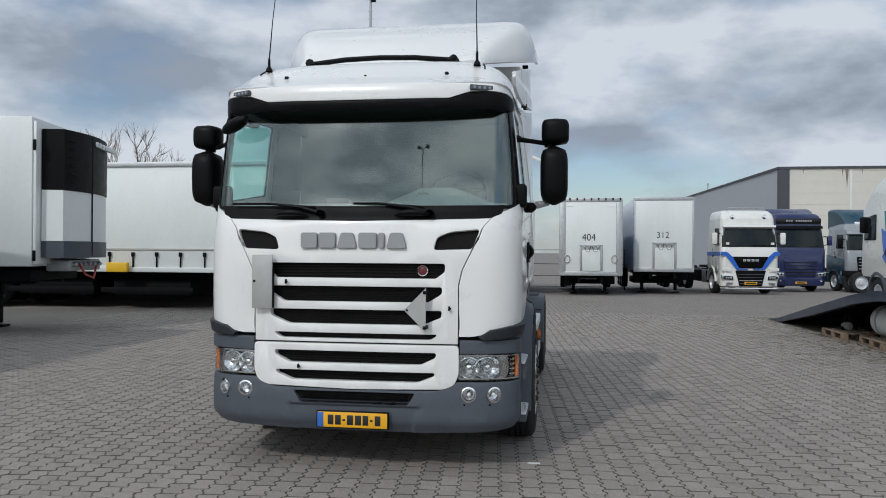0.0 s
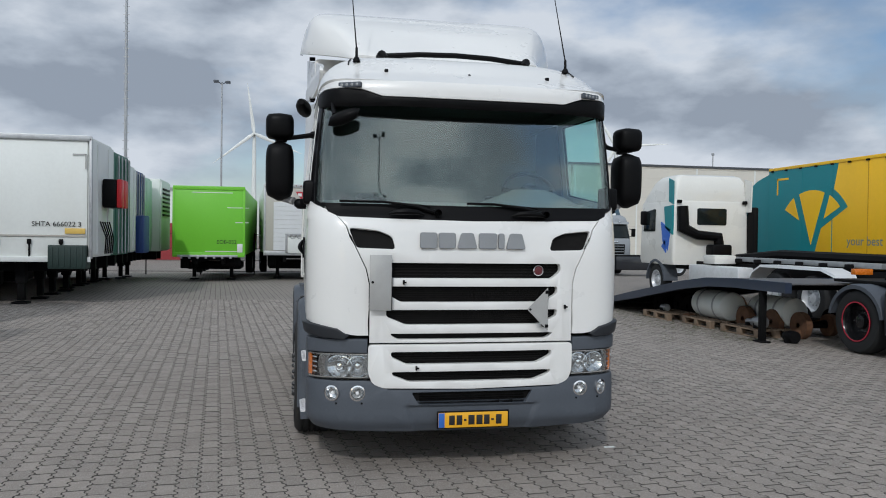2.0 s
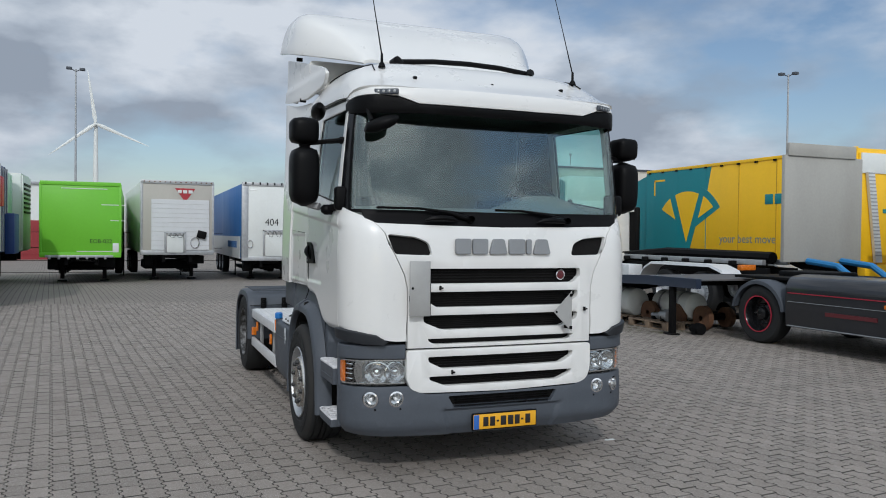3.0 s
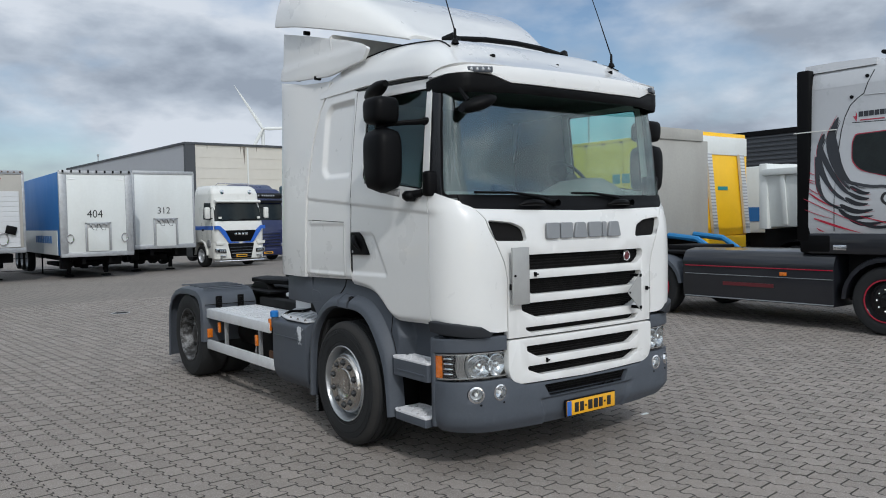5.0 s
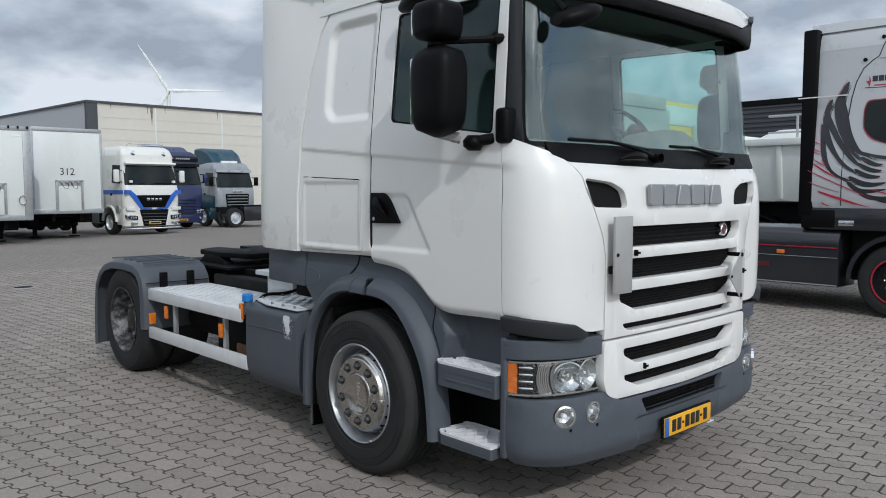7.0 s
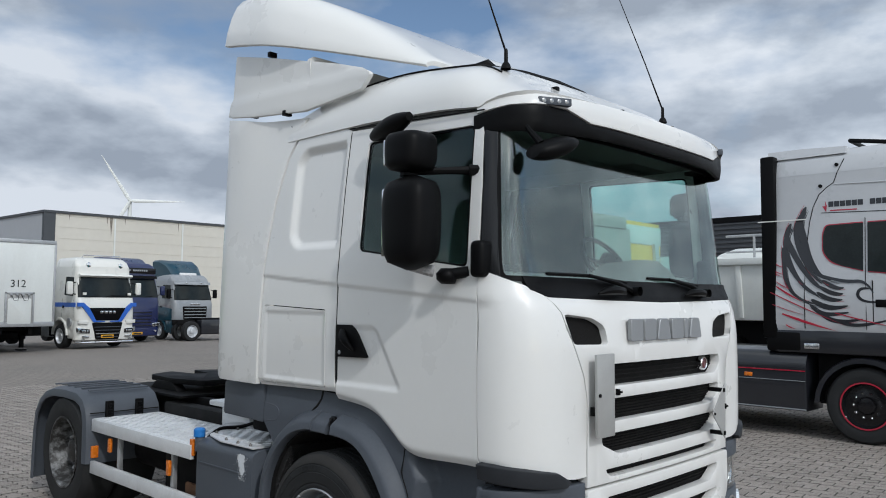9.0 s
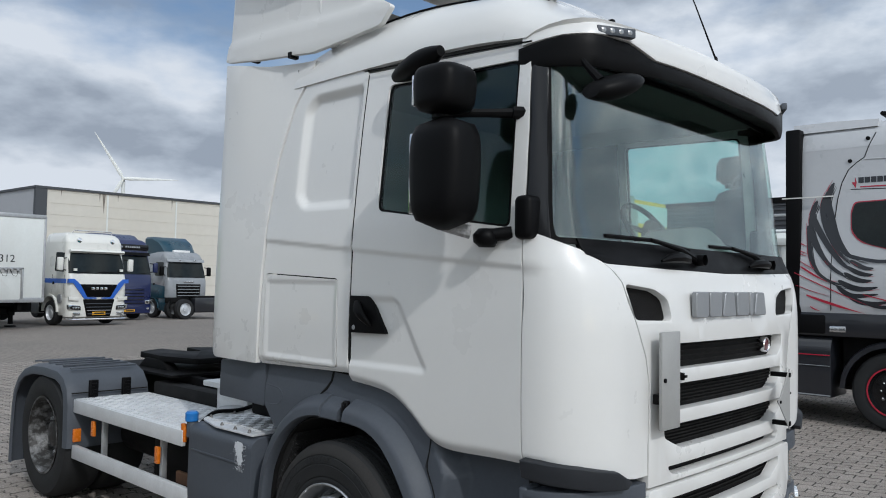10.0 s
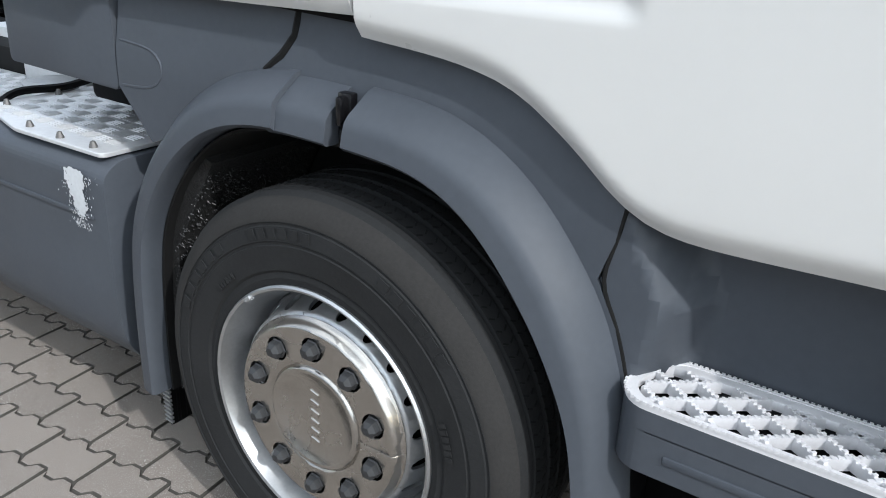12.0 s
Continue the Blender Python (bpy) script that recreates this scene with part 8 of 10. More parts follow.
def other_truck(name, label, at, body, roof_mat=None, h=3.25, hw=1.23, z0=1.0, belt=1.9, glass_top=2.62, length=2.15, yw=0.1, yt=0.28, grille=BLACK, bars=5, bar_mat=None, bumper_mat=None, lamp_z=0.85,
                mirror_mat=BLACK, visor=BLACK, axle_f=1.4, axle_r=5.1, deck_h=1.0, tail=6.2, rim=RIM, ring=None, lower=None, deflector=0.0, gz=None):
    """A parked tractor that looks along its own -y, its front at y = 0."""
    t = thing(name, label, "truck", at=at)
    bm = bmesh.new()
    rings = []
    top = h - 0.35
    for z, w, yf, rf in ((z0, hw - 0.03, 0.02, 0.22), (z0 + 0.1, hw, 0.0, 0.24), (belt - 0.15, hw, 0.0, 0.24), (belt, hw - 0.01, yw - 0.04, 0.22), (glass_top, hw - 0.07, yt, 0.18), (top, hw - 0.09, yt + 0.02, 0.18),
                         (h - 0.15, hw - 0.13, yt + 0.14, 0.2), (h - 0.04, hw - 0.22, yt + 0.3, 0.2), (h, hw - 0.36, yt + 0.48, 0.2)):
        rings.append(ring_at(z, w, yf, length, rf, 0.10))
    loft(bm, rings[:6])
    part("cab_body", bm, body, t, "", 40)
    bm = bmesh.new()
    loft(bm, [ring_at(top - 0.01, hw - 0.088, yt + 0.018, length, 0.18, 0.10)] + rings[5:])
    part("cab_roof", bm, roof_mat or body, t, "", 40)
    # windscreen, side windows
    def wind(u, z):
        f = (z - belt) / (glass_top - belt)
        w, yf = hw - 0.01 - 0.06 * f, yw - 0.04 + (yt - yw + 0.04) * f
        a = abs(u)
        xc, r = w - 0.2, 0.2
        if a <= 1:
            return math.copysign(a * xc, u), yf + 0.05 * a * a - 0.006, z
        th = (a - 1) * math.pi / 2
        return math.copysign(xc + r * math.sin(th), u), yf + 0.05 + r * (1 - math.cos(th)) - 0.006 * math.cos(th), z
    bm = panel(rpoly([(-1.5, belt + 0.05), (1.5, belt + 0.05), (1.5, glass_top - 0.03), (-1.5, glass_top - 0.03)], 0.05), wind, 0.012, [k / 4 for k in range(-5, 6)], [belt + 0.25, belt + 0.5])
    part("windscreen", bm, DARKGLASS, t, "dark windscreen")
    for s in (-1, 1):
        bm = bmesh.new()
        f0 = hw - 0.012
        pts = rpoly([(0.42, belt + 0.1), (1.15, belt + 0.14), (1.15, glass_top - 0.02), (0.50, glass_top - 0.04)], 0.04)
        a = [(s * (hw - 0.004 - 0.06 * (z - belt) / (glass_top - belt)), y, z) for y, z in pts]
        b = [(x - s * 0.03, y, z) for x, y, z in a]
        loft(bm, [b, a])
        part("side_window", bm, DARKGLASS, t)
        bm = bmesh.new()
        for y in (0.34, 1.28):
            box(bm, (s * (hw - 0.01), y - 0.006, z0 + 0.15), (s * (hw + 0.002), y + 0.006, belt))
        pieces("door_seam", bm, DARK, t)
        bm = bmesh.new()
        box(bm, (s * (hw - 0.01), 1.1, belt - 0.35), (s * (hw + 0.012), 1.25, belt - 0.25), 0.01)
        part("door_handle", bm, BLACK, t)
        mr = new("door_mirror")
        mr.parent = t
        bm = bmesh.new()
        box(bm, (s * (hw + 0.10), 0.18, belt + 0.15), (s * (hw + 0.32), 0.34, belt + 0.62), 0.05, 3)
        part("mirror_housing", bm, mirror_mat, mr)
        bm = bmesh.new()
        tube(bm, [(s * (hw - 0.05), 0.3, belt + 0.6), (s * (hw + 0.2), 0.26, belt + 0.55)], 0.02, 6)
        tube(bm, [(s * (hw - 0.05), 0.3, belt + 0.16), (s * (hw + 0.2), 0.26, belt + 0.2)], 0.02, 6)
        pieces("mirror_stay", bm, BLACK, mr)
        hl = new("headlamp")
        hl.parent = t
        bm = bmesh.new()
        prism(bm, rpoly([(s * 0.80, lamp_z - 0.09), (s * 1.16, lamp_z - 0.05), (s * 1.18, lamp_z + 0.12), (s * 0.78, lamp_z + 0.08)], 0.03), "y", 0.0 - 0.012, 0.14, 0.01)
        part("lamp_body", bm, REFLECT, hl)
        bm = bmesh.new()
        for x in (0.90, 1.05):
            lathe(bm, [(0.001, -0.02), (0.04, -0.018), (0.055, -0.012)], (s * x, -0.004, lamp_z + 0.01), "y", 14)
        pieces("lamp_eye", bm, GLOSSBLACK, hl)
        bm = bmesh.new()
        lathe(bm, [(0.05, -0.03), (0.05, 0.02)], (s * 0.95, -0.0, lamp_z - 0.3), "y", 14)
        part("fog_lamp", bm, REFLECT, t)
        bm = bmesh.new()
        tube(bm, [(s * 0.9 - s * 0.3 - 0.25, yw - 0.02, belt + 0.06), (s * 0.9 - s * 0.3 + 0.25, yw - 0.03, belt + 0.12)], 0.012, 5)
        part("wiper", bm, BLACK, t)
        wheel(t, s * 1.2, axle_f, 0.5, 0.5, s, 0.3, rim, 0.08, nuts=True, n=32, ring=ring)
        wheel(t, s * 1.2, axle_r, 0.5, 0.5, s, 0.3, rim, 0.14, nuts=True, n=32, ring=ring)
        bm = bmesh.new()
        sec = [(0.03, 0.66), (0.04, 1.18), (0.02, 1.24), (-0.04, 1.24), (-0.01, 1.2), (0.0, 0.66)]
        loft(bm, [[(s * x, axle_f + (0.60 + k) * math.cos(a), 0.5 + (0.60 + k) * math.sin(a)) for k, x in sec] for a in [0.0 + math.pi * q / 14 for q in range(15)]])
        part("wheel_arch", bm, lower or body, t)
        bm = bmesh.new()
        loft(bm, [[(s * x, axle_r + (0.58 + k) * math.cos(a), 0.5 + (0.55 + k) * math.sin(a)) for k, x in sec] for a in [0.15 + (math.pi - 0.3) * q / 14 for q in range(15)]])
        part("rear_fender", bm, PLASTIC, t)
        bm = bmesh.new()
        box(bm, (s * 0.62, 2.3, 0.42), (s * 1.2, axle_r - 0.75, deck_h - 0.08), 0.05, 3)
        part("side_tank", bm, lower or PLASTIC, t)
        bm = bmesh.new()
        box(bm, (s * 0.36, 0.6, 0.72), (s * 0.44, tail, deck_h - 0.04), 0.01)
        part("frame_rail", bm, CHASSIS, t)
        bm = bmesh.new()
        box(bm, (s * 0.95, 0.3, 0.38), (s * (hw - 0.03), 0.82, z0 + 0.02), 0.03)
        part("step_box", bm, lower or body, t)
    bm = bmesh.new()
    loft(bm, [ring_at(z, w, yf, 0.42, 0.26, 0.05) for z, w, yf in ((0.30, hw - 0.08, 0.06), (0.34, hw - 0.02, 0.0), (0.62, hw, -0.03), (0.72, hw, -0.02), (z0 + 0.02, hw - 0.02, 0.0))])
    part("bumper", bm, bumper_mat or body, t, "", 40)
    gz0, gz1, gw, gb = gz or (0.74, belt - 0.35, 0.72, 0.64)
    bm = bmesh.new()
    prism(bm, rpoly([(-gb, gz0), (gb, gz0), (gw, gz1), (-gw, gz1)], 0.05), "y", -0.022, 0.08, 0.008)
    part("grille", bm, grille, t)
    for k in range(bars):
        z = gz0 + (gz1 - gz0) * (k + 0.7) / (bars + 0.4)
        bm = bmesh.new()
        box(bm, (-gw + 0.08, -0.045, z - 0.022), (gw - 0.08, -0.012, z + 0.022), 0.01)
        part("grille_bar", bm, bar_mat or PLASTIC, t)
    if visor:
        bm = bmesh.new()
        loft(bm, [[(x, yt - 0.16 + 0.16 * abs(x / hw) ** 4, glass_top + 0.0), (x, yt - 0.05 + 0.1 * abs(x / hw) ** 4, glass_top + 0.14), (x, yt + 0.06, glass_top + 0.14), (x, yt + 0.03, glass_top + 0.04)] for x in [-hw + 0.1 + (2 * hw - 0.2) * k / 12 for k in range(13)]])
        part("sun_visor", bm, visor, t)
    bm = bmesh.new()
    box(bm, (-0.26, -0.06, 0.40), (0.26, -0.035, 0.51), 0.004)
    part("number_plate", bm, YELLOW, t, "yellow plate")
    bm = bmesh.new()
    box(bm, (-0.2, -0.064, 0.425), (0.2, -0.058, 0.485))
    part("plate_bar", bm, INK, t)
    if deflector:
        bm = bmesh.new()
        loft(bm, [[(-w, y, h - 0.25), (-w, y, z - 0.1), (-w + 0.12, y, z), (w - 0.12, y, z), (w, y, z - 0.1), (w, y, h - 0.25)] for y, z, w in ((0.7, h - 0.05, 0.9), (1.2, h + deflector * 0.7, 1.0), (1.7, h + deflector, 1.08), (2.2, h + deflector, 1.12))])
        part("roof_deflector", bm, roof_mat or body, t, "", 40)
    bm = bmesh.new()
    box(bm, (-0.42, axle_r - 0.6, deck_h - 0.02), (0.42, axle_r + 0.35, deck_h + 0.10), 0.03)
    part("fifth_wheel", bm, CHASSIS, t)
    bm = bmesh.new()
    box(bm, (-0.9, 0.5, 0.45), (0.9, 2.1, z0 + 0.05), 0.03)
    part("engine", bm, DARK, t)
    return t


def round_wheels(t, z):
    """Keeps the wheels round on a truck whose body is stretched upwards."""
    for w in t.children:
        if w.name.startswith("wheel") and not w.name.startswith("wheel_arch"):
            w.scale = (1, 1, 1 / z)


P_WHITE = paint("truck_white", (0.68, 0.675, 0.635))
P_BLUE = paint("truck_blue", (0.009, 0.016, 0.072))
P_STRIPE = paint("stripe_blue", (0.03, 0.12, 0.50))
P_SILVER = paint("truck_silver", (0.26, 0.275, 0.29), 0.28)
P_TEALGREEN = paint("truck_teal", (0.010, 0.045, 0.068))
P_GREY = paint("truck_grey", (0.47, 0.48, 0.495), 0.3)
P_ANTHRA = paint("truck_anthracite", (0.011, 0.012, 0.016), 0.36)
P_RED = paint("stripe_red", (0.36, 0.012, 0.035))

wt_ = other_truck("tractor_unit", "white tractor with blue stripes and black grille", pose(9.55, 29.85, lie(30.5), 0, 0, 6) @ Matrix.Diagonal((1.04, 1, 1.10, 1)), P_WHITE, h=3.36, hw=1.20, mirror_mat=P_WHITE, belt=1.83, glass_top=2.66, bars=0, visor=None, lamp_z=0.66, axle_r=6.0, tail=7.9, gz=(1.04, 1.50, 0.74, 0.46))
for s in (-1, 1):
    bm = bmesh.new()
    prism(bm, [(s * 1.19, 1.69), (s * 0.98, 1.69), (s * 0.75, 1.50), (s * 0.46, 1.03), (s * 0.10, 1.02), (s * 0.10, 0.985), (s * 0.57, 0.98), (s * 1.02, 1.545), (s * 1.20, 1.55)], "y", -0.030, 0.10)
    part("front_stripe", bm, P_STRIPE, wt_, "blue stripe")
    bm = bmesh.new()
    box(bm, (s * 1.19, 0.20, 1.53), (s * 1.206, 2.1, 1.69))
    part("side_stripe", bm, P_STRIPE, wt_, "blue stripe")
    bm = bmesh.new()
    lathe(bm, [(0.001, s * 1.246), (0.15, s * 1.243), (0.165, s * 1.23), (0.165, s * 1.18)], (0, 0.62, 0.98), "x", 24)
    part("filler_flap", bm, GALV, wt_)
    bm = bmesh.new()
    prism(bm, rpoly([(s * 0.80, 0.90), (s * 1.16, 0.94), (s * 1.17, 1.06), (s * 0.76, 1.04)], 0.02), "y", -0.026, 0.05, 0.006)
    part("lamp_cover", bm, P_WHITE, wt_)
bm = bmesh.new()
prism(bm, rpoly([(-0.46, 0.34), (0.46, 0.34), (0.62, 0.96), (-0.62, 0.96)], 0.04), "y", -0.040, 0.06, 0.008)
lg = part("lower_grille", bm, BLACK, wt_, "black lower grille")
for k in range(4):
    bm = bmesh.new()
    z = 0.44 + 0.12 * k
    box(bm, (-0.44 - 0.03 * k, -0.062, z - 0.012), (0.44 + 0.03 * k, -0.03, z + 0.012), 0.006)
    part("grille_bar", bm, GALV if k == 1 else PLASTIC, lg)
bm = bmesh.new()
tube(bm, [(-1.2, 0.1, 0.26), (-1.05, -0.06, 0.25), (0, -0.09, 0.25), (1.05, -0.06, 0.25), (1.2, 0.1, 0.26)], 0.035, 8)
part("bumper_bar", bm, CHROME, wt_, "chrome bar below the bumper")
for x in (-0.25, -0.08, 0.09, 0.26):
    bm = bmesh.new()
    box(bm, (x - 0.06, -0.036, 1.30), (x + 0.06, -0.02, 1.39), 0.004)
    part("maker_block", bm, CHROME, wt_)
for s in (-0.66, 0.66):
    bm = bmesh.new()
    lathe(bm, [(0.10, 0.06), (0.10, 0.0), (0.085, -0.02), (0.001, -0.03)], (s, 0.34, 3.07), "y", 18)
    part("roof_lamp", bm, CHROME, wt_)
for s in (-1, 1):
    bm = bmesh.new()
    prism(bm, rpoly([(s * 0.70, 0.575), (s * 1.04, 0.60), (s * 1.05, 0.745), (s * 0.72, 0.73)], 0.03), "y", -0.036, 0.0, 0.006)
    part("lamp_lens", bm, GLOSSBLACK, wt_)
    bm = bmesh.new()
    for x in (0.80, 0.90, 0.99):
        box(bm, (s * x - 0.03, -0.044, 0.61), (s * x + 0.03, -0.034, 0.70), 0.006)
    pieces("lamp_cell", bm, REFLECT, wt_)
    bm = bmesh.new()
    prism(bm, rpoly([(s * 0.74, 0.42), (s * 1.0, 0.44), (s * 1.0, 0.50), (s * 0.72, 0.49)], 0.02), "y", -0.05, 0.0, 0.006)
    part("fog_lens", bm, REFLECT, wt_)
    bm = bmesh.new()
    tube(bm, [(s * 0.12, 0.055, 1.90), (s * 0.12 + 0.30, 0.045, 1.96), (s * 0.12 + 0.52, 0.045, 1.95)], 0.013, 5)
    part("wiper_blade", bm, BLACK, wt_)
    bm = bmesh.new()
    box(bm, (s * 0.86, 0.03, 1.97), (s * 0.98, 0.10, 2.06))
    part("sticker", bm, P_WHITE, wt_)
bm = bmesh.new()
loft(bm, [[(x, 0.20, 2.62), (x, 0.10, 2.68), (x, 0.16, 2.74), (x, 0.32, 2.72)] for x in (-1.08, -0.6, 0.0, 0.6, 1.08)])
part("screen_brow", bm, P_WHITE, wt_)
bm = bmesh.new()
tube(bm, [(-0.8, 0.65, 3.34), (-0.75, 0.6, 3.44), (0.75, 0.6, 3.44), (0.8, 0.65, 3.34)], 0.02, 6)
part("roof_bar", bm, CHROME, wt_)

for s in (-1, 1):
    wheel(wt_, s * 1.2, 7.3, 0.5, 0.5, s, 0.3, RIM, 0.14, n=32)
    bm = bmesh.new()
    box(bm, (s * 0.64, 2.32, 0.40), (s * 1.215, 2.95, 0.93), 0.04, 3)
    part("battery_cover", bm, GALV, wt_, "silver battery cover")
    bm = bmesh.new()
    box(bm, (s * 1.19, 3.0, 0.90), (s * 1.222, 5.25, 0.98), 0.01)
    part("tank_rail", bm, GALV, wt_)
for c in wt_.children:
    if c.name.startswith("side_tank") or c.name.startswith("rear_fender"):
        c.data.materials[0] = CHASSIS
round_wheels(wt_, 1.10)

bt = other_truck("tractor_unit", "dark blue tractor with roof deflector", pose(12.92, 34.45, lie(35), 0, 0, 7) @ Matrix.Diagonal((1.03, 1, 1, 1)), P_BLUE, h=3.86, grille=P_BLUE, bars=5, bar_mat=GLOSSBLACK, belt=2.12, glass_top=3.08, deflector=0.26, mirror_mat=P_BLUE, gz=(0.70, 1.55, 0.80, 0.66))
bm = bmesh.new()
for x in [-0.55 + 0.11 * k for k in range(11)]:
    if abs(x + 0.22) > 0.04:
        box(bm, (x - 0.04, 0.225, 3.43), (x + 0.04, 0.25, 3.51))
pieces("roof_print", bm, P_SILVER, bt, "pale roof lettering reduced to bars")
bm = bmesh.new()
box(bm, (-1.05, 0.235, 3.33), (1.05, 0.36, 3.60), 0.03)
part("roof_sign", bm, GLOSSBLACK, bt)

st_ = other_truck("tractor_unit", "silver and dark teal tractor with roof deflector", pose(16.62, 35.75, lie(36), 0, 0, 8), P_SILVER, h=3.42, grille=BLACK, bars=4, bar_mat=P_SILVER, belt=2.02, glass_top=2.88, lower=P_TEALGREEN, bumper_mat=P_TEALGREEN, deflector=0.75, roof_mat=None, visor=P_SILVER, lamp_z=0.72, gz=(1.04, 1.74, 0.74, 0.68))
for c in st_.children:
    if c.name.startswith("roof_deflector"):
        c.data.materials[0] = P_TEALGREEN
for k in range(6):
    bm = bmesh.new()
    box(bm, (-0.3 + 0.1 * k, -0.03, 1.82), (-0.22 + 0.1 * k, -0.012, 1.91), 0.003)
    part("maker_block", bm, CHROME, st_)

for s in (-1, 1):
    bm = bmesh.new()
    prism(bm, rpoly([(0.26, 1.02), (2.12, 1.02), (2.12, 1.85), (0.26, 1.62)], 0.04), "x", s * 1.20, s * 1.238, 0.006)
    part("side_panel", bm, P_TEALGREEN, st_, "dark teal lower side")
    bm = bmesh.new()
    lathe(bm, [(0.05, 0.02), (0.05, -0.02), (0.001, -0.03)], (s * 0.45, 0.16, 2.98), "y", 12)
    part("roof_spot", bm, CHROME, st_)
bm = bmesh.new()
box(bm, (-0.5, 0.62, 3.38), (0.5, 0.76, 3.50), 0.02)
part("light_bar", bm, LEDWHITE, st_)

# low bare chassis standing in front of it
lc = thing("truck_chassis", "dark low truck chassis with silver wheel rims", "truck")
for x in (16.1, 16.6):
    bm = bmesh.new()
    box(bm, (12.35, 30.0 + (x - 16.1), 0.72), (17.9, 30.1 + (x - 16.1), 0.98), 0.01)
    part("frame_rail", bm, CHASSIS, lc)
for x in (12.84, 17.0):
    for yy, out in ((29.4, -1), (30.75, 1)):
        w_ = new("wheel")
        w_.parent = lc
        bm = bmesh.new()
        lathe(bm, [(0.29, 0.0), (0.40, out * 0.012), (0.44, -out * 0.005), (0.46, -out * 0.05), (0.46, -out * 0.33), (0.3, -out * 0.36)], (x, yy, 0.46), "y", 28)
        part("tyre", bm, TYRE, w_)
        bm = bmesh.new()
        lathe(bm, [(0.29, out * 0.004), (0.27, -out * 0.02), (0.25, -out * 0.10), (0.12, -out * 0.06), (0.1, 0.0), (0.001, out * 0.01)], (x, yy, 0.46), "y", 24)
        part("rim", bm, RIM, w_)
bm = bmesh.new()
box(bm, (13.35, 29.45, 0.30), (16.2, 30.0, 1.0), 0.06, 3)
part("side_tank", bm, P_ANTHRA, lc)
bm = bmesh.new()
box(bm, (13.3, 29.5, 0.99), (17.8, 30.7, 1.06), 0.01)
part("deck", bm, CHASSIS, lc)

settle(lc, 34, 2.63, 4.45)

# grey tractor with dark feather graphics
gt = other_truck("tractor_unit", "silver-grey tractor with dark feather graphics and red pinstripes", pose(8.54, -0.35, 0), P_GREY, h=4.0, hw=1.25, z0=1.46, belt=2.15, glass_top=2.92, length=2.62, axle_f=1.42, axle_r=5.45, deck_h=1.12, tail=6.4,
                 rim=GLOSSBLACK, ring=P_RED, lower=P_ANTHRA, bumper_mat=P_ANTHRA)
bm = bmesh.new()
box(bm, (-1.255, 2.52, 1.35), (-0.95, 2.72, 3.95), 0.03)
part("rear_spoiler", bm, BLACK, gt, "black rear edge of the cab")
bm = bmesh.new()
box(bm, (-1.258, 2.10, 3.00), (-1.235, 2.76, 3.015))
part("panel_gap", bm, P_WHITE, gt)
def cab_side(z):
    """The grey cab's side plane, drawing in towards the roof."""
    return 1.25 if z < 2.15 else 1.24 - 0.06 * (z - 2.15) / 0.77 if z < 2.92 else 1.18 - 0.02 * (z - 2.92) / 0.73 if z < 3.65 else 1.16 - 0.06 * (z - 3.65) / 0.3


SEAM = [(2.14, 1.50), (2.14, 1.94), (2.12, 2.54), (2.07, 2.97), (2.02, 3.18), (1.94, 3.35), (1.84, 3.44), (1.75, 3.50), (1.70, 3.64), (1.62, 3.82)]
bm = bmesh.new()
tube(bm, [(-cab_side(z) - 0.001, y, z) for y, z in SEAM], 0.006, 6)
part("panel_seam", bm, DARK, gt)
bm = bmesh.new()
tube(bm, [(-cab_side(3.46) - 0.002, 1.74, 3.475), (-cab_side(3.45) - 0.004, 1.2, 3.455), (-cab_side(3.44) - 0.002, 0.7, 3.44)], 0.008, 6)
part("roof_crease", bm, P_GREY, gt)
bm = bmesh.new()
tube(bm, [(-cab_side(3.09) - 0.001, 1.91, 3.09), (-cab_side(3.06) - 0.001, 0.9, 3.06)], 0.005, 6)
part("side_groove", bm, DARK, gt)
bm = bmesh.new()
tube(bm, [(-cab_side(z) - 0.001, 1.365, z) for z in (1.5, 2.15, 2.6, 2.99)], 0.005, 6)
part("door_gap", bm, DARK, gt)
bm = bmesh.new()
box(bm, (-1.238, 0.35, 1.16), (-0.9, 2.56, 1.475), 0.03)
part("lower_cladding", bm, P_ANTHRA, gt, "dark lower cab cladding")
bm = bmesh.new()
box(bm, (-1.246, 2.19, 1.17), (-0.9, 2.68, 1.46), 0.04)
part("air_filter", bm, BLACK, gt)
for o in list(gt.children):
    if o.name.startswith("side_window") and o.data.vertices[0].co.x < 0:
        bpy.data.objects.remove(o)
for shape in ([(1.39, 2.285), (1.66, 2.355), (1.80, 2.42, 0.09), (1.89, 2.55, 0.06), (1.895, 2.78, 0.05), (1.855, 2.91, 0.05), (1.39, 2.925)], [(0.55, 2.19), (1.335, 2.275), (1.335, 2.925), (0.62, 2.93)]):
    win = rpoly(shape, 0.012, 5)
    cy, cz = sum(p[0] for p in win) / len(win), sum(p[1] for p in win) / len(win)
    for nm, mt, d, grow in (("window_trim", P_RED, 0.006, 0.014), ("window_pane", DARKGLASS, 0.010, 0.0)):
        bm = bmesh.new()
        out_ = [(y + (0 if 1.32 < y < 1.41 else math.copysign(grow, y - cy)), z + math.copysign(grow, z - cz)) for y, z in win]
        loft(bm, [[(-cab_side(z) + 0.03, y, z) for y, z in out_], [(-cab_side(z) - d, y, z) for y, z in out_]])
        part(nm, bm, mt, gt)


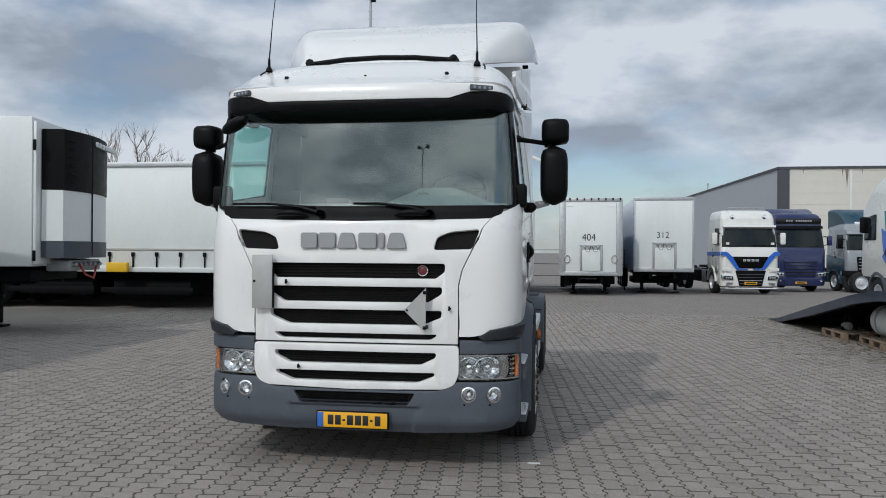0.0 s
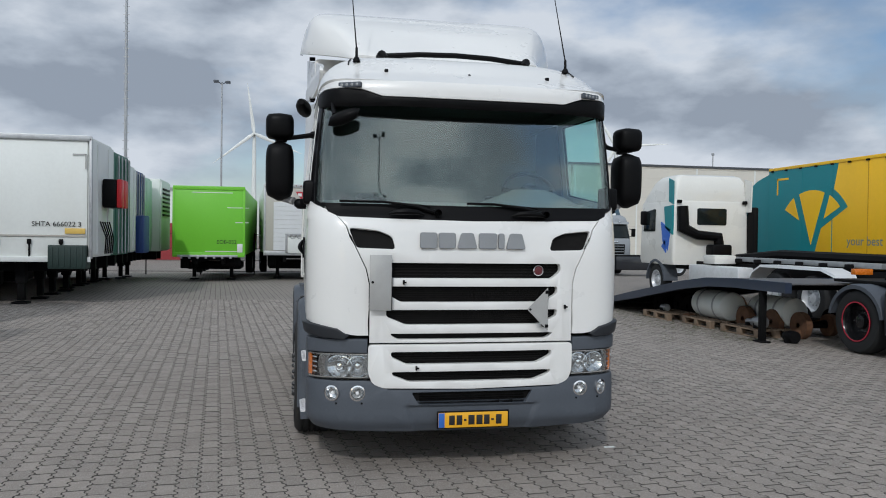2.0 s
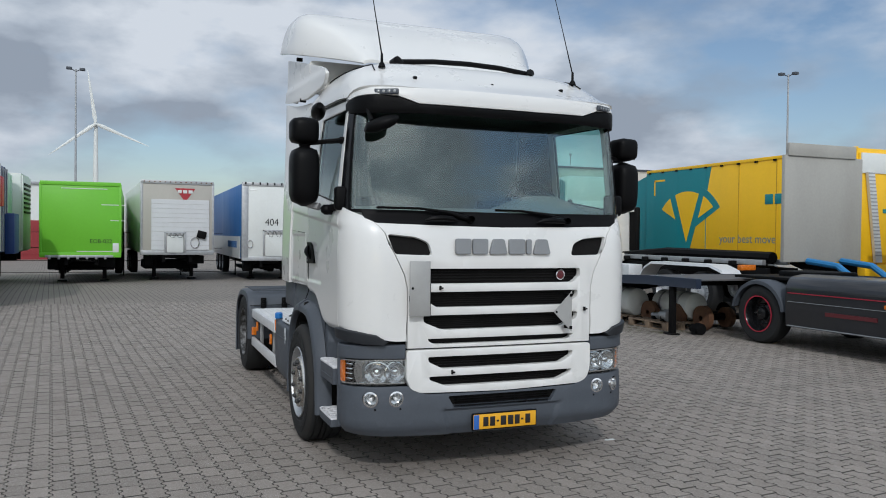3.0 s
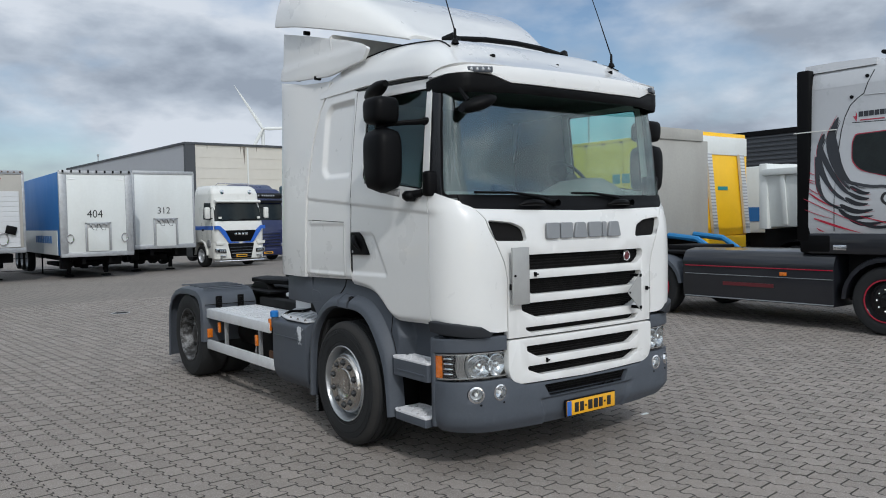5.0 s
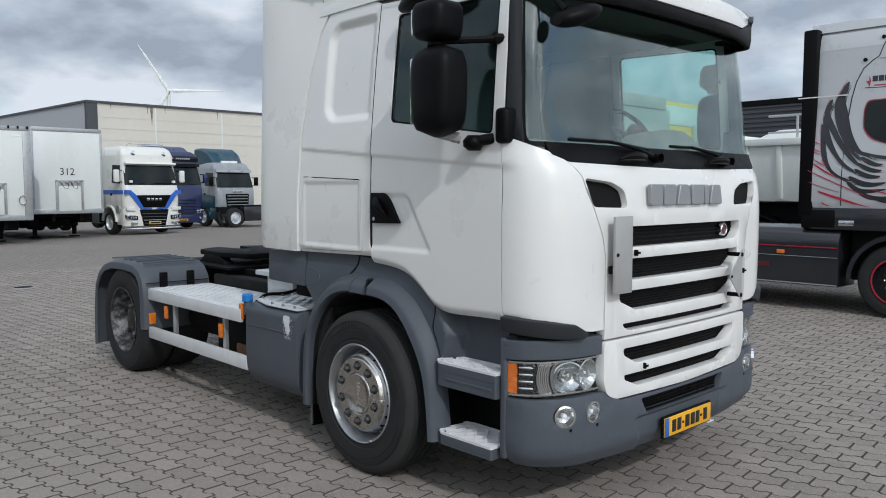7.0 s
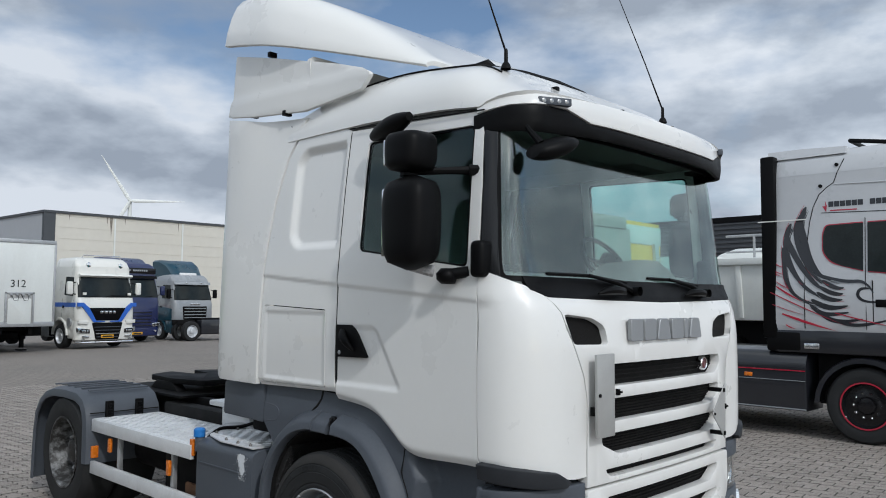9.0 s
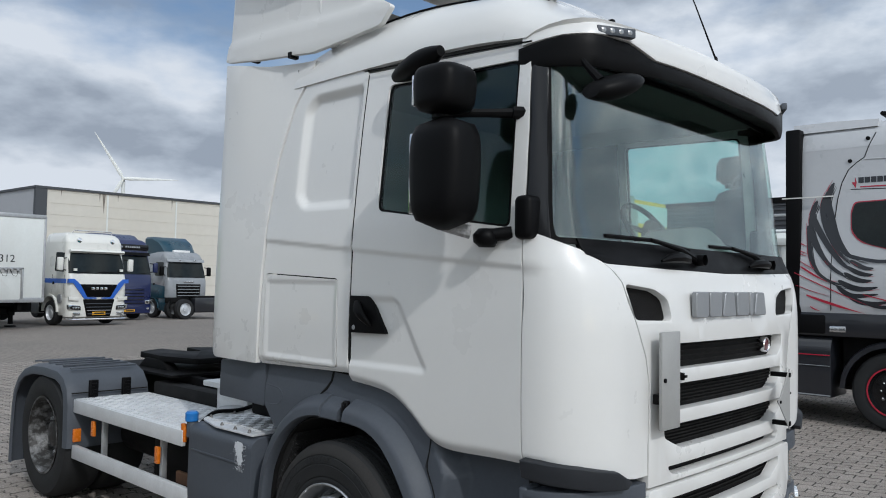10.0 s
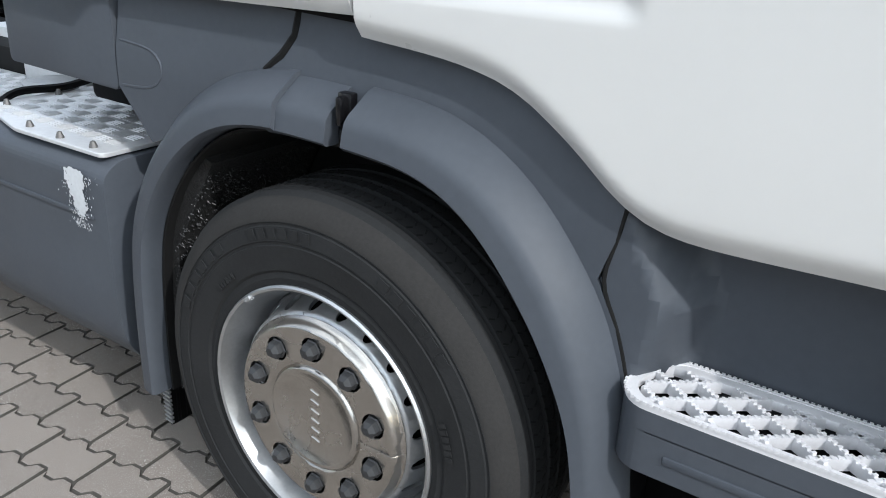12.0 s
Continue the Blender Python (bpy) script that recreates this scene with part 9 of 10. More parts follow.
def feather(y0, z0, y1, z1, bend, w):
    """One curved, pointed feather on the cab side, from its root to its tip."""
    p, q = Vector((y0, z0)), Vector((y1, z1))
    d = q - p
    n = Vector((-d.y, d.x)).normalized()
    up, dn = [], []
    for k in range(13):
        t = k / 12
        c = p + d * t + n * bend * math.sin(math.pi * t)
        ww = w * (math.sin(math.pi * min(t * 0.85 + 0.12, 1))) ** 0.7 * (1 - t ** 3)
        up.append(c + n * ww)
        dn.append(c - n * ww)
    return [(v.x, v.y) for v in up + dn[::-1]]


def stroke(pts, w):
    """A long curved feather that tapers to both ends, drawn through a few points of the cab side."""
    ys, zs = curve([(k, p[0]) for k, p in enumerate(pts)]), curve([(k, p[1]) for k, p in enumerate(pts)])
    n, line = 28, []
    for k in range(n + 1):
        t = (len(pts) - 1) * k / n
        line.append(Vector((sum(ys(min(max(t + o, 0), len(pts) - 1)) for o in (-0.4, -0.2, 0, 0.2, 0.4)) / 5, sum(zs(min(max(t + o, 0), len(pts) - 1)) for o in (-0.4, -0.2, 0, 0.2, 0.4)) / 5)))
    up, dn = [], []
    for k, p in enumerate(line):
        d = (line[min(k + 1, n)] - line[max(k - 1, 0)]).normalized()
        ww = w * math.sin(math.pi * (0.03 + 0.94 * (k / n) ** 0.7)) ** 0.8
        up.append(p + Vector((-d.y, d.x)) * ww)
        dn.append(p - Vector((-d.y, d.x)) * ww)
    return [(v.x, v.y) for v in up + dn[::-1]]


def decal(pts, d):
    """A thin film on the grey cab's side, following its slope."""
    bm = bmesh.new()
    loft(bm, [[(-cab_side(z) + 0.004, y, z) for y, z in pts], [(-cab_side(z) - d, y, z) for y, z in pts]])
    return bm


WING = [
    (0.048, [(2.10, 3.22), (2.20, 2.98), (2.15, 2.76), (2.12, 2.57), (2.03, 2.35), (1.91, 2.21), (1.76, 2.165)]),
    (0.036, [(2.11, 3.19), (2.235, 2.97), (2.25, 2.80), (2.20, 2.58), (2.12, 2.40), (2.02, 2.23), (1.89, 2.10)]),
    (0.042, [(2.31, 2.99), (2.385, 2.80), (2.34, 2.66), (2.27, 2.52), (2.16, 2.32), (1.99, 2.10), (1.86, 2.02)]),
    (0.026, [(2.31, 2.96), (2.41, 2.72), (2.35, 2.44), (2.245, 2.21), (2.09, 2.02), (1.93, 1.93)]),
    (0.032, [(2.44, 2.65), (2.40, 2.50), (2.30, 2.30), (2.14, 2.08), (1.965, 1.97)]),
    (0.024, [(2.44, 2.62), (2.415, 2.38), (2.39, 2.16), (2.28, 1.97), (2.10, 1.86), (1.90, 1.83)])]
PLUMES = [
    (0.030, [(1.92, 2.17), (1.80, 2.09), (1.70, 2.05), (1.62, 2.06)]),
    (0.030, [(1.96, 2.09), (1.82, 2.00), (1.70, 1.97), (1.63, 1.98)]),
    (0.032, [(1.99, 2.01), (1.86, 1.92), (1.74, 1.89), (1.64, 1.90)]),
    (0.036, [(2.07, 1.91), (1.90, 1.81), (1.74, 1.785), (1.56, 1.82)]),
    (0.032, [(2.09, 1.85), (1.93, 1.71), (1.77, 1.70), (1.55, 1.73)]),
    (0.030, [(1.95, 1.71), (1.79, 1.62), (1.60, 1.605), (1.38, 1.65)]),
    (0.022, [(1.75, 1.61), (1.55, 1.56), (1.30, 1.58), (1.02, 1.66)]),
    (0.022, [(1.97, 2.25), (1.76, 2.175), (1.56, 2.14), (1.42, 2.145), (1.32, 2.07), (1.265, 1.97)]),
    (0.020, [(1.30, 2.04), (1.42, 2.045), (1.465, 1.96), (1.40, 1.885), (1.26, 1.865), (1.0, 1.87)])]
for k, (w, pts) in enumerate(WING + PLUMES):
    part("feather", decal(stroke(pts, w), 0.0075 - 0.0003 * k), P_ANTHRA, gt)
    lines = ((0.062, P_ANTHRA, 0.006), (-0.058, P_RED, 0.004), (0.095, P_ANTHRA, 0.005)) if k < 6 else ((0.036, P_RED, 0.003),) if k < 12 else ()
    for off, mt, ww in lines:
        part("feather_line", decal(stroke([(y - off * (0.35 + 0.12 * j), z - off * 0.6) for j, (y, z) in enumerate(pts)], ww), 0.0028 + 0.0002 * (k % 6)), mt, gt)
for ya, za, yb, zb, w in ((2.592, 2.444, 2.43, 2.35, 0.009), (2.595, 2.335, 2.42, 2.25, 0.007), (2.595, 2.304, 2.433, 2.217, 0.007), (2.517, 2.08, 2.148, 1.86, 0.013), (2.60, 1.997, 1.62, 1.55, 0.007),
                          (2.58, 1.83, 2.16, 1.69, 0.004), (2.443, 1.697, 1.72, 1.47, 0.018), (2.397, 1.547, 2.26, 1.49, 0.008), (2.52, 2.15, 2.30, 2.03, 0.005), (1.75, 1.72, 0.95, 1.53, 0.008)):
    part("red_streak", decal(feather(ya, za, yb, zb, 0.01, w), 0.0088), P_RED, gt)
# edition lettering reduced to bars
for k in range(14):
    if k != 6:
        y = 1.82 - 0.074 * k
        part("print_bar", decal([(y, 3.165), (y, 3.24), (y - 0.064, 3.24), (y - 0.064, 3.165)], 0.004), P_ANTHRA, gt)
part("print_line", decal([(1.80, 3.108), (1.80, 3.124), (1.46, 3.120), (1.46, 3.104)], 0.004), P_RED, gt)
part("print_mark", decal([(1.85, 3.10), (1.90, 3.18), (1.86, 3.18), (1.86, 3.25), (1.84, 3.18)], 0.004), P_RED, gt)
# side skirt between the axles with red lines
bm = bmesh.new()
prism(bm, rpoly([(-0.6, 0.36), (-1.245, 0.36), (-1.262, 0.70), (-1.258, 1.02, 0.06), (-1.17, 1.17, 0.08), (-0.9, 1.205), (-0.6, 1.205)], 0.03), "y", 2.14, 4.80, 0.02)
sk = part("side_skirt", bm, P_ANTHRA, gt, "dark side skirt with red lines")
for z, mt, w in ((0.912, P_RED, 0.007), (0.773, P_SILVER, 0.004), (0.385, P_SILVER, 0.007), (0.63, paint("red_dark", (0.10, 0.01, 0.015)), 0.03)):
    bm = bmesh.new()
    y0, y1 = (2.15, 4.75) if w < 0.02 else (3.1, 4.0)
    box(bm, (-1.272, y0, z - w), (-1.24, y1, z + w))
    part("pin_line", bm, mt, sk)
bm = bmesh.new()
box(bm, (-1.28, 2.88, 0.80), (-1.255, 2.99, 0.855), 0.006)
part("side_marker", bm, ORANGE, gt)
bm = bmesh.new()
box(bm, (-1.252, 1.96, 1.22), (-1.2, 2.16, 1.30), 0.01)
part("side_lamp", bm, REFLECT, gt)
bm = bmesh.new()
box(bm, (-0.95, 2.2, 1.08), (1.2, 6.3, 1.13), 0.01)
part("deck", bm, CHASSIS, gt)
for x, y, z in ((-1.145, 1.71, 3.745), (-1.168, 1.92, 3.464)):
    bm = bmesh.new()
    lathe(bm, [(0.026, 0.01), (0.026, -0.014), (0.001, -0.016)], (x, y, z), "x", 10)
    part("bolt", bm, BLACK, gt)
bm = bmesh.new()
tube(bm, [(-0.9, 0.9, 3.98), (-0.9, 1.6, 4.10), (0.9, 1.6, 4.10), (0.9, 0.9, 3.98)], 0.03, 8)
part("roof_bar", bm, BLACK, gt)
bm = bmesh.new()
loft(bm, [[(-1.12, y, 3.9), (-1.08, y, 4.0 + d), (1.08, y, 4.0 + d), (1.12, y, 3.9)] for y, d in ((1.6, 0.0), (2.2, 0.03), (2.66, 0.03))])
part("roof_edge", bm, P_GREY, gt)

# white hook-lift truck seen from behind, heading away
dt = thing("hooklift_truck", "white cab with teal and blue graphics on a bare chassis", "truck")
DX, DY = 11.1, 15.9
bm = bmesh.new()
def back_ring(z, hw, y0, y1, r):
    return [(DX + x, DY + y, z) for x, y in rpoly([(-hw, y0), (hw, y0), (hw, y1), (-hw, y1)], r, 4)]
loft(bm, [back_ring(1.0, 1.2, 0.0, 2.2, 0.08), back_ring(1.12, 1.24, -0.01, 2.22, 0.1), back_ring(2.85, 1.22, 0.0, 2.15, 0.1), back_ring(2.92, 1.20, 0.02, 2.1, 0.1)])
part("cab_body", bm, P_WHITE, dt, "", 40)
bm = bmesh.new()
loft(bm, [back_ring(2.915, 1.205, 0.02, 2.1, 0.12), back_ring(3.1, 1.20, 0.02, 1.9, 0.14), back_ring(3.5, 1.16, 0.04, 1.45, 0.18), back_ring(3.66, 1.06, 0.10, 1.2, 0.2), back_ring(3.71, 0.9, 0.2, 1.0, 0.2)])
part("high_roof", bm, P_WHITE, dt, "", 40)
bm = bmesh.new()
prism(bm, rpoly([(DX - 0.46, 2.20), (DX + 0.50, 2.20), (DX + 0.50, 2.70), (DX - 0.46, 2.70)], 0.06), "y", DY - 0.022, DY + 0.02, 0.006)
part("rear_window", bm, DARKGLASS, dt, "dark rear window")
bm = bmesh.new()
prism(bm, rpoly([(DY + 1.15, 2.0), (DY + 1.95, 2.0), (DY + 1.85, 2.62), (DY + 1.15, 2.70)], 0.05), "x", DX - 1.252, DX - 1.20, 0.006)
part("side_window", bm, DARKGLASS, dt)
for pts, mt in (([(0.02, 3.5), (0.32, 3.6), (0.30, 2.9), (0.02, 2.8)], TR_TEAL), ([(0.02, 2.78), (0.55, 2.75), (0.45, 2.1), (0.02, 1.9)], TR_TEAL), ([(0.15, 2.05), (0.75, 2.3), (0.62, 1.7), (0.30, 1.42)], P_STRIPE), ([(0.45, 1.75), (0.7, 1.55), (0.4, 1.35)], P_STRIPE)):
    bm = bmesh.new()
    prism(bm, [(DY + y, z) for y, z in pts], "x", DX - 1.256 + (0.03 if pts[0][1] > 3 else 0), DX - 1.2)
    part("graphic_flash", bm, mt, dt)
bm = bmesh.new()
tube(bm, [(DX - 1.0, DY - 0.12, 2.75), (DX - 0.98, DY - 0.14, 2.1), (DX - 0.55, DY - 0.18, 1.9), (DX + 0.12, DY - 0.2, 1.85), (DX + 0.2, DY - 0.2, 1.2)], [0.16, 0.19, 0.14, 0.16, 0.17], 10)
part("snorkel", bm, BLACK, dt, "black air intake on the cab's back")
bm = bmesh.new()
box(bm, (DX - 0.2, DY - 0.45, 1.1), (DX + 0.45, DY - 0.05, 1.62), 0.06, 3)
part("air_filter", bm, BLACK, dt)
bm = bmesh.new()
box(bm, (DX + 1.20, DY - 0.35, 1.35), (DX + 1.36, DY + 0.05, 2.75), 0.05, 3)
part("exhaust_pipe", bm, CHASSIS, dt)
bm = bmesh.new()
prism(bm, [(DY + 0.02, 2.6), (DY - 0.25, 2.6), (DY - 0.3, 3.5), (DY + 0.1, 3.6)], "x", DX + 1.14, DX + 1.18)
part("cab_side_deflector", bm, P_WHITE, dt)
for s in (-1, 1):
    bm = bmesh.new()
    box(bm, (DX + s * 0.36, DY - 7.6, 0.85), (DX + s * 0.46, DY + 1.8, 1.12), 0.01)
    part("frame_rail", bm, CHASSIS, dt)
    bm = bmesh.new()
    box(bm, (DX + s * 0.3, DY - 7.4, 1.18), (DX + s * 0.42, DY - 1.2, 1.30), 0.01)
    part("hook_frame", bm, GALV, dt)
    wheel(dt, DX + s * 1.2, DY + 1.1, 0.5, 0.5, s, 0.3, RIM, 0.08, n=28)
    for y in (-4.9, -6.25):
        wheel(dt, DX + s * 1.2, DY + y, 0.5, 0.5, s, 0.3, RIM, 0.12, n=28)
    bm = bmesh.new()
    sec = [(0.0, 0.7), (0.03, 0.7), (0.03, 1.22), (-0.03, 1.24)]
    path = [(DY - 7.2, 0.75), (DY - 7.0, 1.02), (DY - 6.6, 1.14), (DY - 4.4, 1.14), (DY - 4.1, 1.0), (DY - 3.9, 0.75)]
    loft(bm, [[(DX + s * x, y, z + k) for k, x in sec] for y, z in path])
    part("fender", bm, trailer_paint("fender_pale", (0.62, 0.64, 0.66)), dt, "pale mudguard over the rear axles")
    bm = bmesh.new()
    sec = [(0.0, 0.8), (0.03, 0.8), (0.03, 1.24), (-0.05, 1.25)]
    loft(bm, [[(DX + s * x, DY + 1.1 + (0.6 + k) * math.cos(a), 0.5 + (0.62 + k) * math.sin(a)) for k, x in sec] for a in [math.pi * q / 12 for q in range(13)]])
    part("front_fender", bm, PLASTIC, dt)
    bm = bmesh.new()
    box(bm, (DX + s * 1.0, DY - 0.10, 2.84), (DX + s * 1.14, DY - 0.02, 2.94), 0.02)
    part("work_lamp", bm, BLACK, dt)
    bm = bmesh.new()
    box(bm, (DX + s * 0.75, DY - 3.4, 0.55), (DX + s * 1.2, DY - 0.9, 1.05), 0.03)
    part("side_locker", bm, ALU, dt)
    bm = bmesh.new()
    box(bm, (DX + s * 1.2, DY + 1.7, 2.2), (DX + s * 1.42, DY + 1.85, 2.65), 0.05, 3)
    part("door_mirror", bm, BLACK, dt)
bm = bmesh.new()
tube(bm, [(DX, DY - 1.4, 1.22), (DX, DY - 3.5, 1.38), (DX + 0.1, DY - 7.2, 1.34)], 0.14, 8)
for k in range(7):
    box(bm, (DX - 0.55, DY - 1.5 - 0.85 * k, 1.14), (DX + 0.55, DY - 1.35 - 0.85 * k, 1.26), 0.02)
part("hook_arm", bm, CHASSIS, dt)
bm = bmesh.new()
box(bm, (DX - 1.22, DY - 7.62, 1.08), (DX - 0.8, DY - 7.5, 1.2), 0.01)
part("rear_lamp", bm, ORANGE, dt)
bm = bmesh.new()
box(bm, (DX - 1.15, DY - 2.2, 1.10), (DX - 0.5, DY - 1.6, 1.34), 0.03)
part("valve_box", bm, P_WHITE, dt)

# teal and yellow box lorry
cv = thing("box_lorry", "teal and yellow box lorry with tail lift", "truck")
CX0, CX1, CY0, CY1, CZ0, CZ1 = 13.85, 16.15, 8.76, 17.15, 1.18, 4.04
bm = bmesh.new()
box(bm, (CX0, CY0, CZ0), (CX1, CY1, CZ1), 0.02)
part("box_body", bm, TR_YELLOW, cv)
bm = bmesh.new()
prism(bm, [(CY1 + 0.004, CZ0), (14.96, CZ0), (14.61, 2.15), (14.12, 3.10), (13.90, CZ1 + 0.003), (CY1 + 0.004, CZ1 + 0.003)], "x", CX0 - 0.006, CX0 + 0.02)
part("teal_field", bm, TR_TEAL, cv, "teal part of the box side")
bm = bmesh.new()
box(bm, (CX0 - 0.02, CY0 - 0.01, CZ1 - 0.06), (CX0 + 0.05, CY1, CZ1 + 0.03), 0.008)
part("top_rail", bm, TR_YELLOW, cv)
for yy in (9.9, 11.3, 12.74, 14.14, 15.49):
    bm = bmesh.new()
    box(bm, (CX0 - 0.010, yy - 0.01, CZ0), (CX0 + 0.01, yy + 0.01, CZ1 - 0.06))
    part("panel_joint", bm, mat("yellow_dark", (0.50, 0.27, 0.01), 0.5) if yy < 14 else TR_TEAL, cv)
bm = bmesh.new()
for k in range(12):
    box(bm, (CX0 - 0.03, 9.2 + 0.7 * k, CZ1 - 0.10), (CX0 + 0.0, 9.32 + 0.7 * k, CZ1 - 0.05))
pieces("roof_clip", bm, BLACK, cv)
# fan-shaped emblem: three yellow wedges and a teal arc
ec = Vector((15.04, 1.63))


def fan(a, r):
    return ec.x + r * math.cos(a), ec.y + r * math.sin(a)


def wedge(a0, a1, r, *tips):
    return [fan(a0 + (a1 - a0) * k / 12, r) for k in range(13)] + [fan(a, q) for a, q in tips]


for shape, mt, lift in ((wedge(1.90, 2.52, 1.88, (2.276, 0.67), (2.0, 0.2)), TR_TEAL, 0.010), (wedge(1.22, 1.93, 1.64, (1.57, 0.02)), TR_YELLOW, 0.016), (wedge(0.72, 1.05, 1.66, (0.937, 0.94)), TR_YELLOW, 0.016),
                        (wedge(2.07, 2.41, 1.66, (2.19, 0.96)), TR_YELLOW, 0.016)):
    bm = bmesh.new()
    prism(bm, shape, "x", CX0 - lift, CX0 - 0.002)
    part("emblem_wedge", bm, mt, cv)
bm = bmesh.new()
box(bm, (CX0 - 0.012, 16.15, 3.66), (CX0, 16.72, 3.72))
box(bm, (CX0 - 0.012, 16.66, 3.20), (CX0, 16.72, 3.72))
part("corner_mark", bm, TR_YELLOW, cv)
lettering("slogan", "your best move", 0.35, Matrix.Translation((CX0 - 0.008, 13.52, 1.66)) @ Matrix(((0, 0, -1, 0), (-1, 0, 0, 0), (0, 1, 0, 0), (0, 0, 0, 1))), mat("slogan_grey", (0.16, 0.22, 0.22), 0.5), cv, label="grey slogan lettering")
for k in range(5):
    bm = bmesh.new()
    y = 11.71 - 0.36 * k
    box(bm, (CX0 - 0.012, y - 0.29, 2.75), (CX0, y, 3.03), 0.004)
    part("name_block", bm, TR_TEAL, cv, "teal company lettering reduced to blocks")
# rear end with tail lift
bm = bmesh.new()
box(bm, (CX0 + 0.05, CY0 - 0.06, CZ0 + 0.02), (CX1 - 0.05, CY0 + 0.01, CZ1 - 0.12), 0.01)
part("rear_door", bm, TR_YELLOW, cv)
bm = bmesh.new()
box(bm, (CX0 + 0.08, CY0 - 0.09, 3.42), (CX1 - 0.08, CY0 - 0.05, 3.92), 0.01)
part("rear_header", bm, TR_WHITE, cv)
for x in (CX0 + 0.35, CX1 - 0.42):
    bm = bmesh.new()
    prism(bm, [(x - 0.14, 3.45), (x + 0.08, 3.45), (x + 0.40, CZ0 + 0.05), (x + 0.18, CZ0 + 0.05)], "y", CY0 - 0.16, CY0 - 0.08)
    lift = part("lift_rail", bm, ALU, cv, "ribbed aluminium lift rail")
    for k in range(24):
        bm = bmesh.new()
        f = k / 24
        box(bm, (x - 0.13 + 0.30 * f, CY0 - 0.17, 3.40 - 2.1 * f), (x + 0.08 + 0.30 * f, CY0 - 0.155, 3.43 - 2.1 * f))
        part("lift_rib", bm, GALV, lift)
bm = bmesh.new()
box(bm, (CX0 + 0.2, CY0 - 0.14, 0.75), (CX1 - 0.2, CY0 + 0.1, 1.18), 0.03)
part("lift_base", bm, TR_YELLOW, cv)
bm = bmesh.new()
box(bm, (CX0 + 0.85, CY0 - 0.075, 2.45), (CX0 + 1.30, CY0 - 0.06, 2.55))
part("door_mark", bm, TR_TEAL, cv)
bm = bmesh.new()
loft(bm, [[(CX0 + 0.05 + d, y, z0_), (CX1 - 0.05 - d, y, z0_), (CX1 - 0.05 - d, y, z1_), (CX0 + 0.05 + d, y, z1_)] for y, d, z0_, z1_ in ((17.2, 0.0, 0.9, 3.9), (17.9, 0.02, 0.9, 3.72), (18.8, 0.05, 0.9, 3.3), (19.4, 0.1, 0.9, 2.2))])
part("cab", bm, TR_TEAL, cv)
for s, x in ((-1, CX0 + 0.05), (1, CX1 - 0.05)):
    for y in (10.4, 11.8, 18.6):
        wheel(cv, x, y, 0.5, 0.5, s, 0.3, RIM, 0.12, n=24)
bm = bmesh.new()
box(bm, (14.3, 8.9, 0.8), (15.7, 19.2, 1.15))
part("chassis", bm, CHASSIS, cv)

# folded loading platform standing behind a low chassis with blue arms
pf = thing("tail_lift_platform", "tall weathered grey loading platform on a low blue-armed chassis", "loading platform")
bm = bmesh.new()
box(bm, (10.55, 7.74, 1.28), (12.85, 7.84, 3.62), 0.015)
box(bm, (10.62, 7.70, 3.60), (12.60, 7.80, 3.88), 0.01)
part("platform", bm, mat("platform_grey", (0.36, 0.35, 0.32), 0.6, var=0.10, scale=1.2, streak=0.3, dirt=0.4, dirt_col=(0.24, 0.225, 0.20)), pf)
for x in (11.2, 12.2):
    bm = bmesh.new()
    tube(bm, [(x, 7.7, 1.30), (x, 6.9, 1.22), (x - 0.1, 6.3, 0.9)], 0.07, 8)
    part("lift_arm", bm, mat("arm_blue", (0.03, 0.20, 0.45), 0.45, var=0.1), pf)
bm = bmesh.new()
box(bm, (10.9, 5.9, 0.55), (12.6, 9.0, 0.95), 0.03)
for x in (10.75, 12.35):
    lathe(bm, [(0.30, 0.0), (0.48, 0.02), (0.48, 0.3), (0.3, 0.32)], (x, 6.8, 0.48), "x", 24)
part("low_chassis", bm, CHASSIS, pf)

# loading ramp and bare parts in front of it
rp = thing("loading_ramp", "long dark blue steel loading ramp lying on pallets", "ramp")
RX0, RX1 = 6.55, 8.9
path = [(14.7, 0.015), (13.9, 0.10), (11.5, 0.52), (9.2, 0.90), (8.2, 1.02), (7.2, 1.06), (5.75, 1.06)]
P_NAVY = paint("ramp_navy", (0.020, 0.030, 0.055), 0.45)
for x, nm in ((RX0, "side_beam"), (RX1 - 0.12, "side_beam")):
    bm = bmesh.new()
    loft(bm, [[(x, y, z), (x + 0.12, y, z), (x + 0.12, y, max(z - (0.04 if y > 14 else 0.17), 0.0)), (x, y, max(z - (0.04 if y > 14 else 0.17), 0.0))] for y, z in path])
    part(nm, bm, P_NAVY, rp)
bm = bmesh.new()
loft(bm, [[(RX0 + 0.12, y, z - 0.01), (RX1 - 0.12, y, z - 0.01), (RX1 - 0.12, y, z - 0.035), (RX0 + 0.12, y, z - 0.035)] for y, z in path])
part("ramp_sheet", bm, mat("ramp_deck", (0.09, 0.09, 0.095), 0.7, var=0.25, scale=3, dirt=0.4, dirt_col=(0.13, 0.10, 0.08)), rp)
for k in range(9):
    y = 13.2 - 0.85 * k
    bm = bmesh.new()
    z = 0.12 + 0.94 * min((14.5 - y) / 6.5, 1) - 0.06
    box(bm, (RX0 + 0.1, y - 0.04, z - 0.10), (RX1 - 0.1, y + 0.04, z - 0.01))
    part("ramp_rib", bm, CHASSIS, rp)
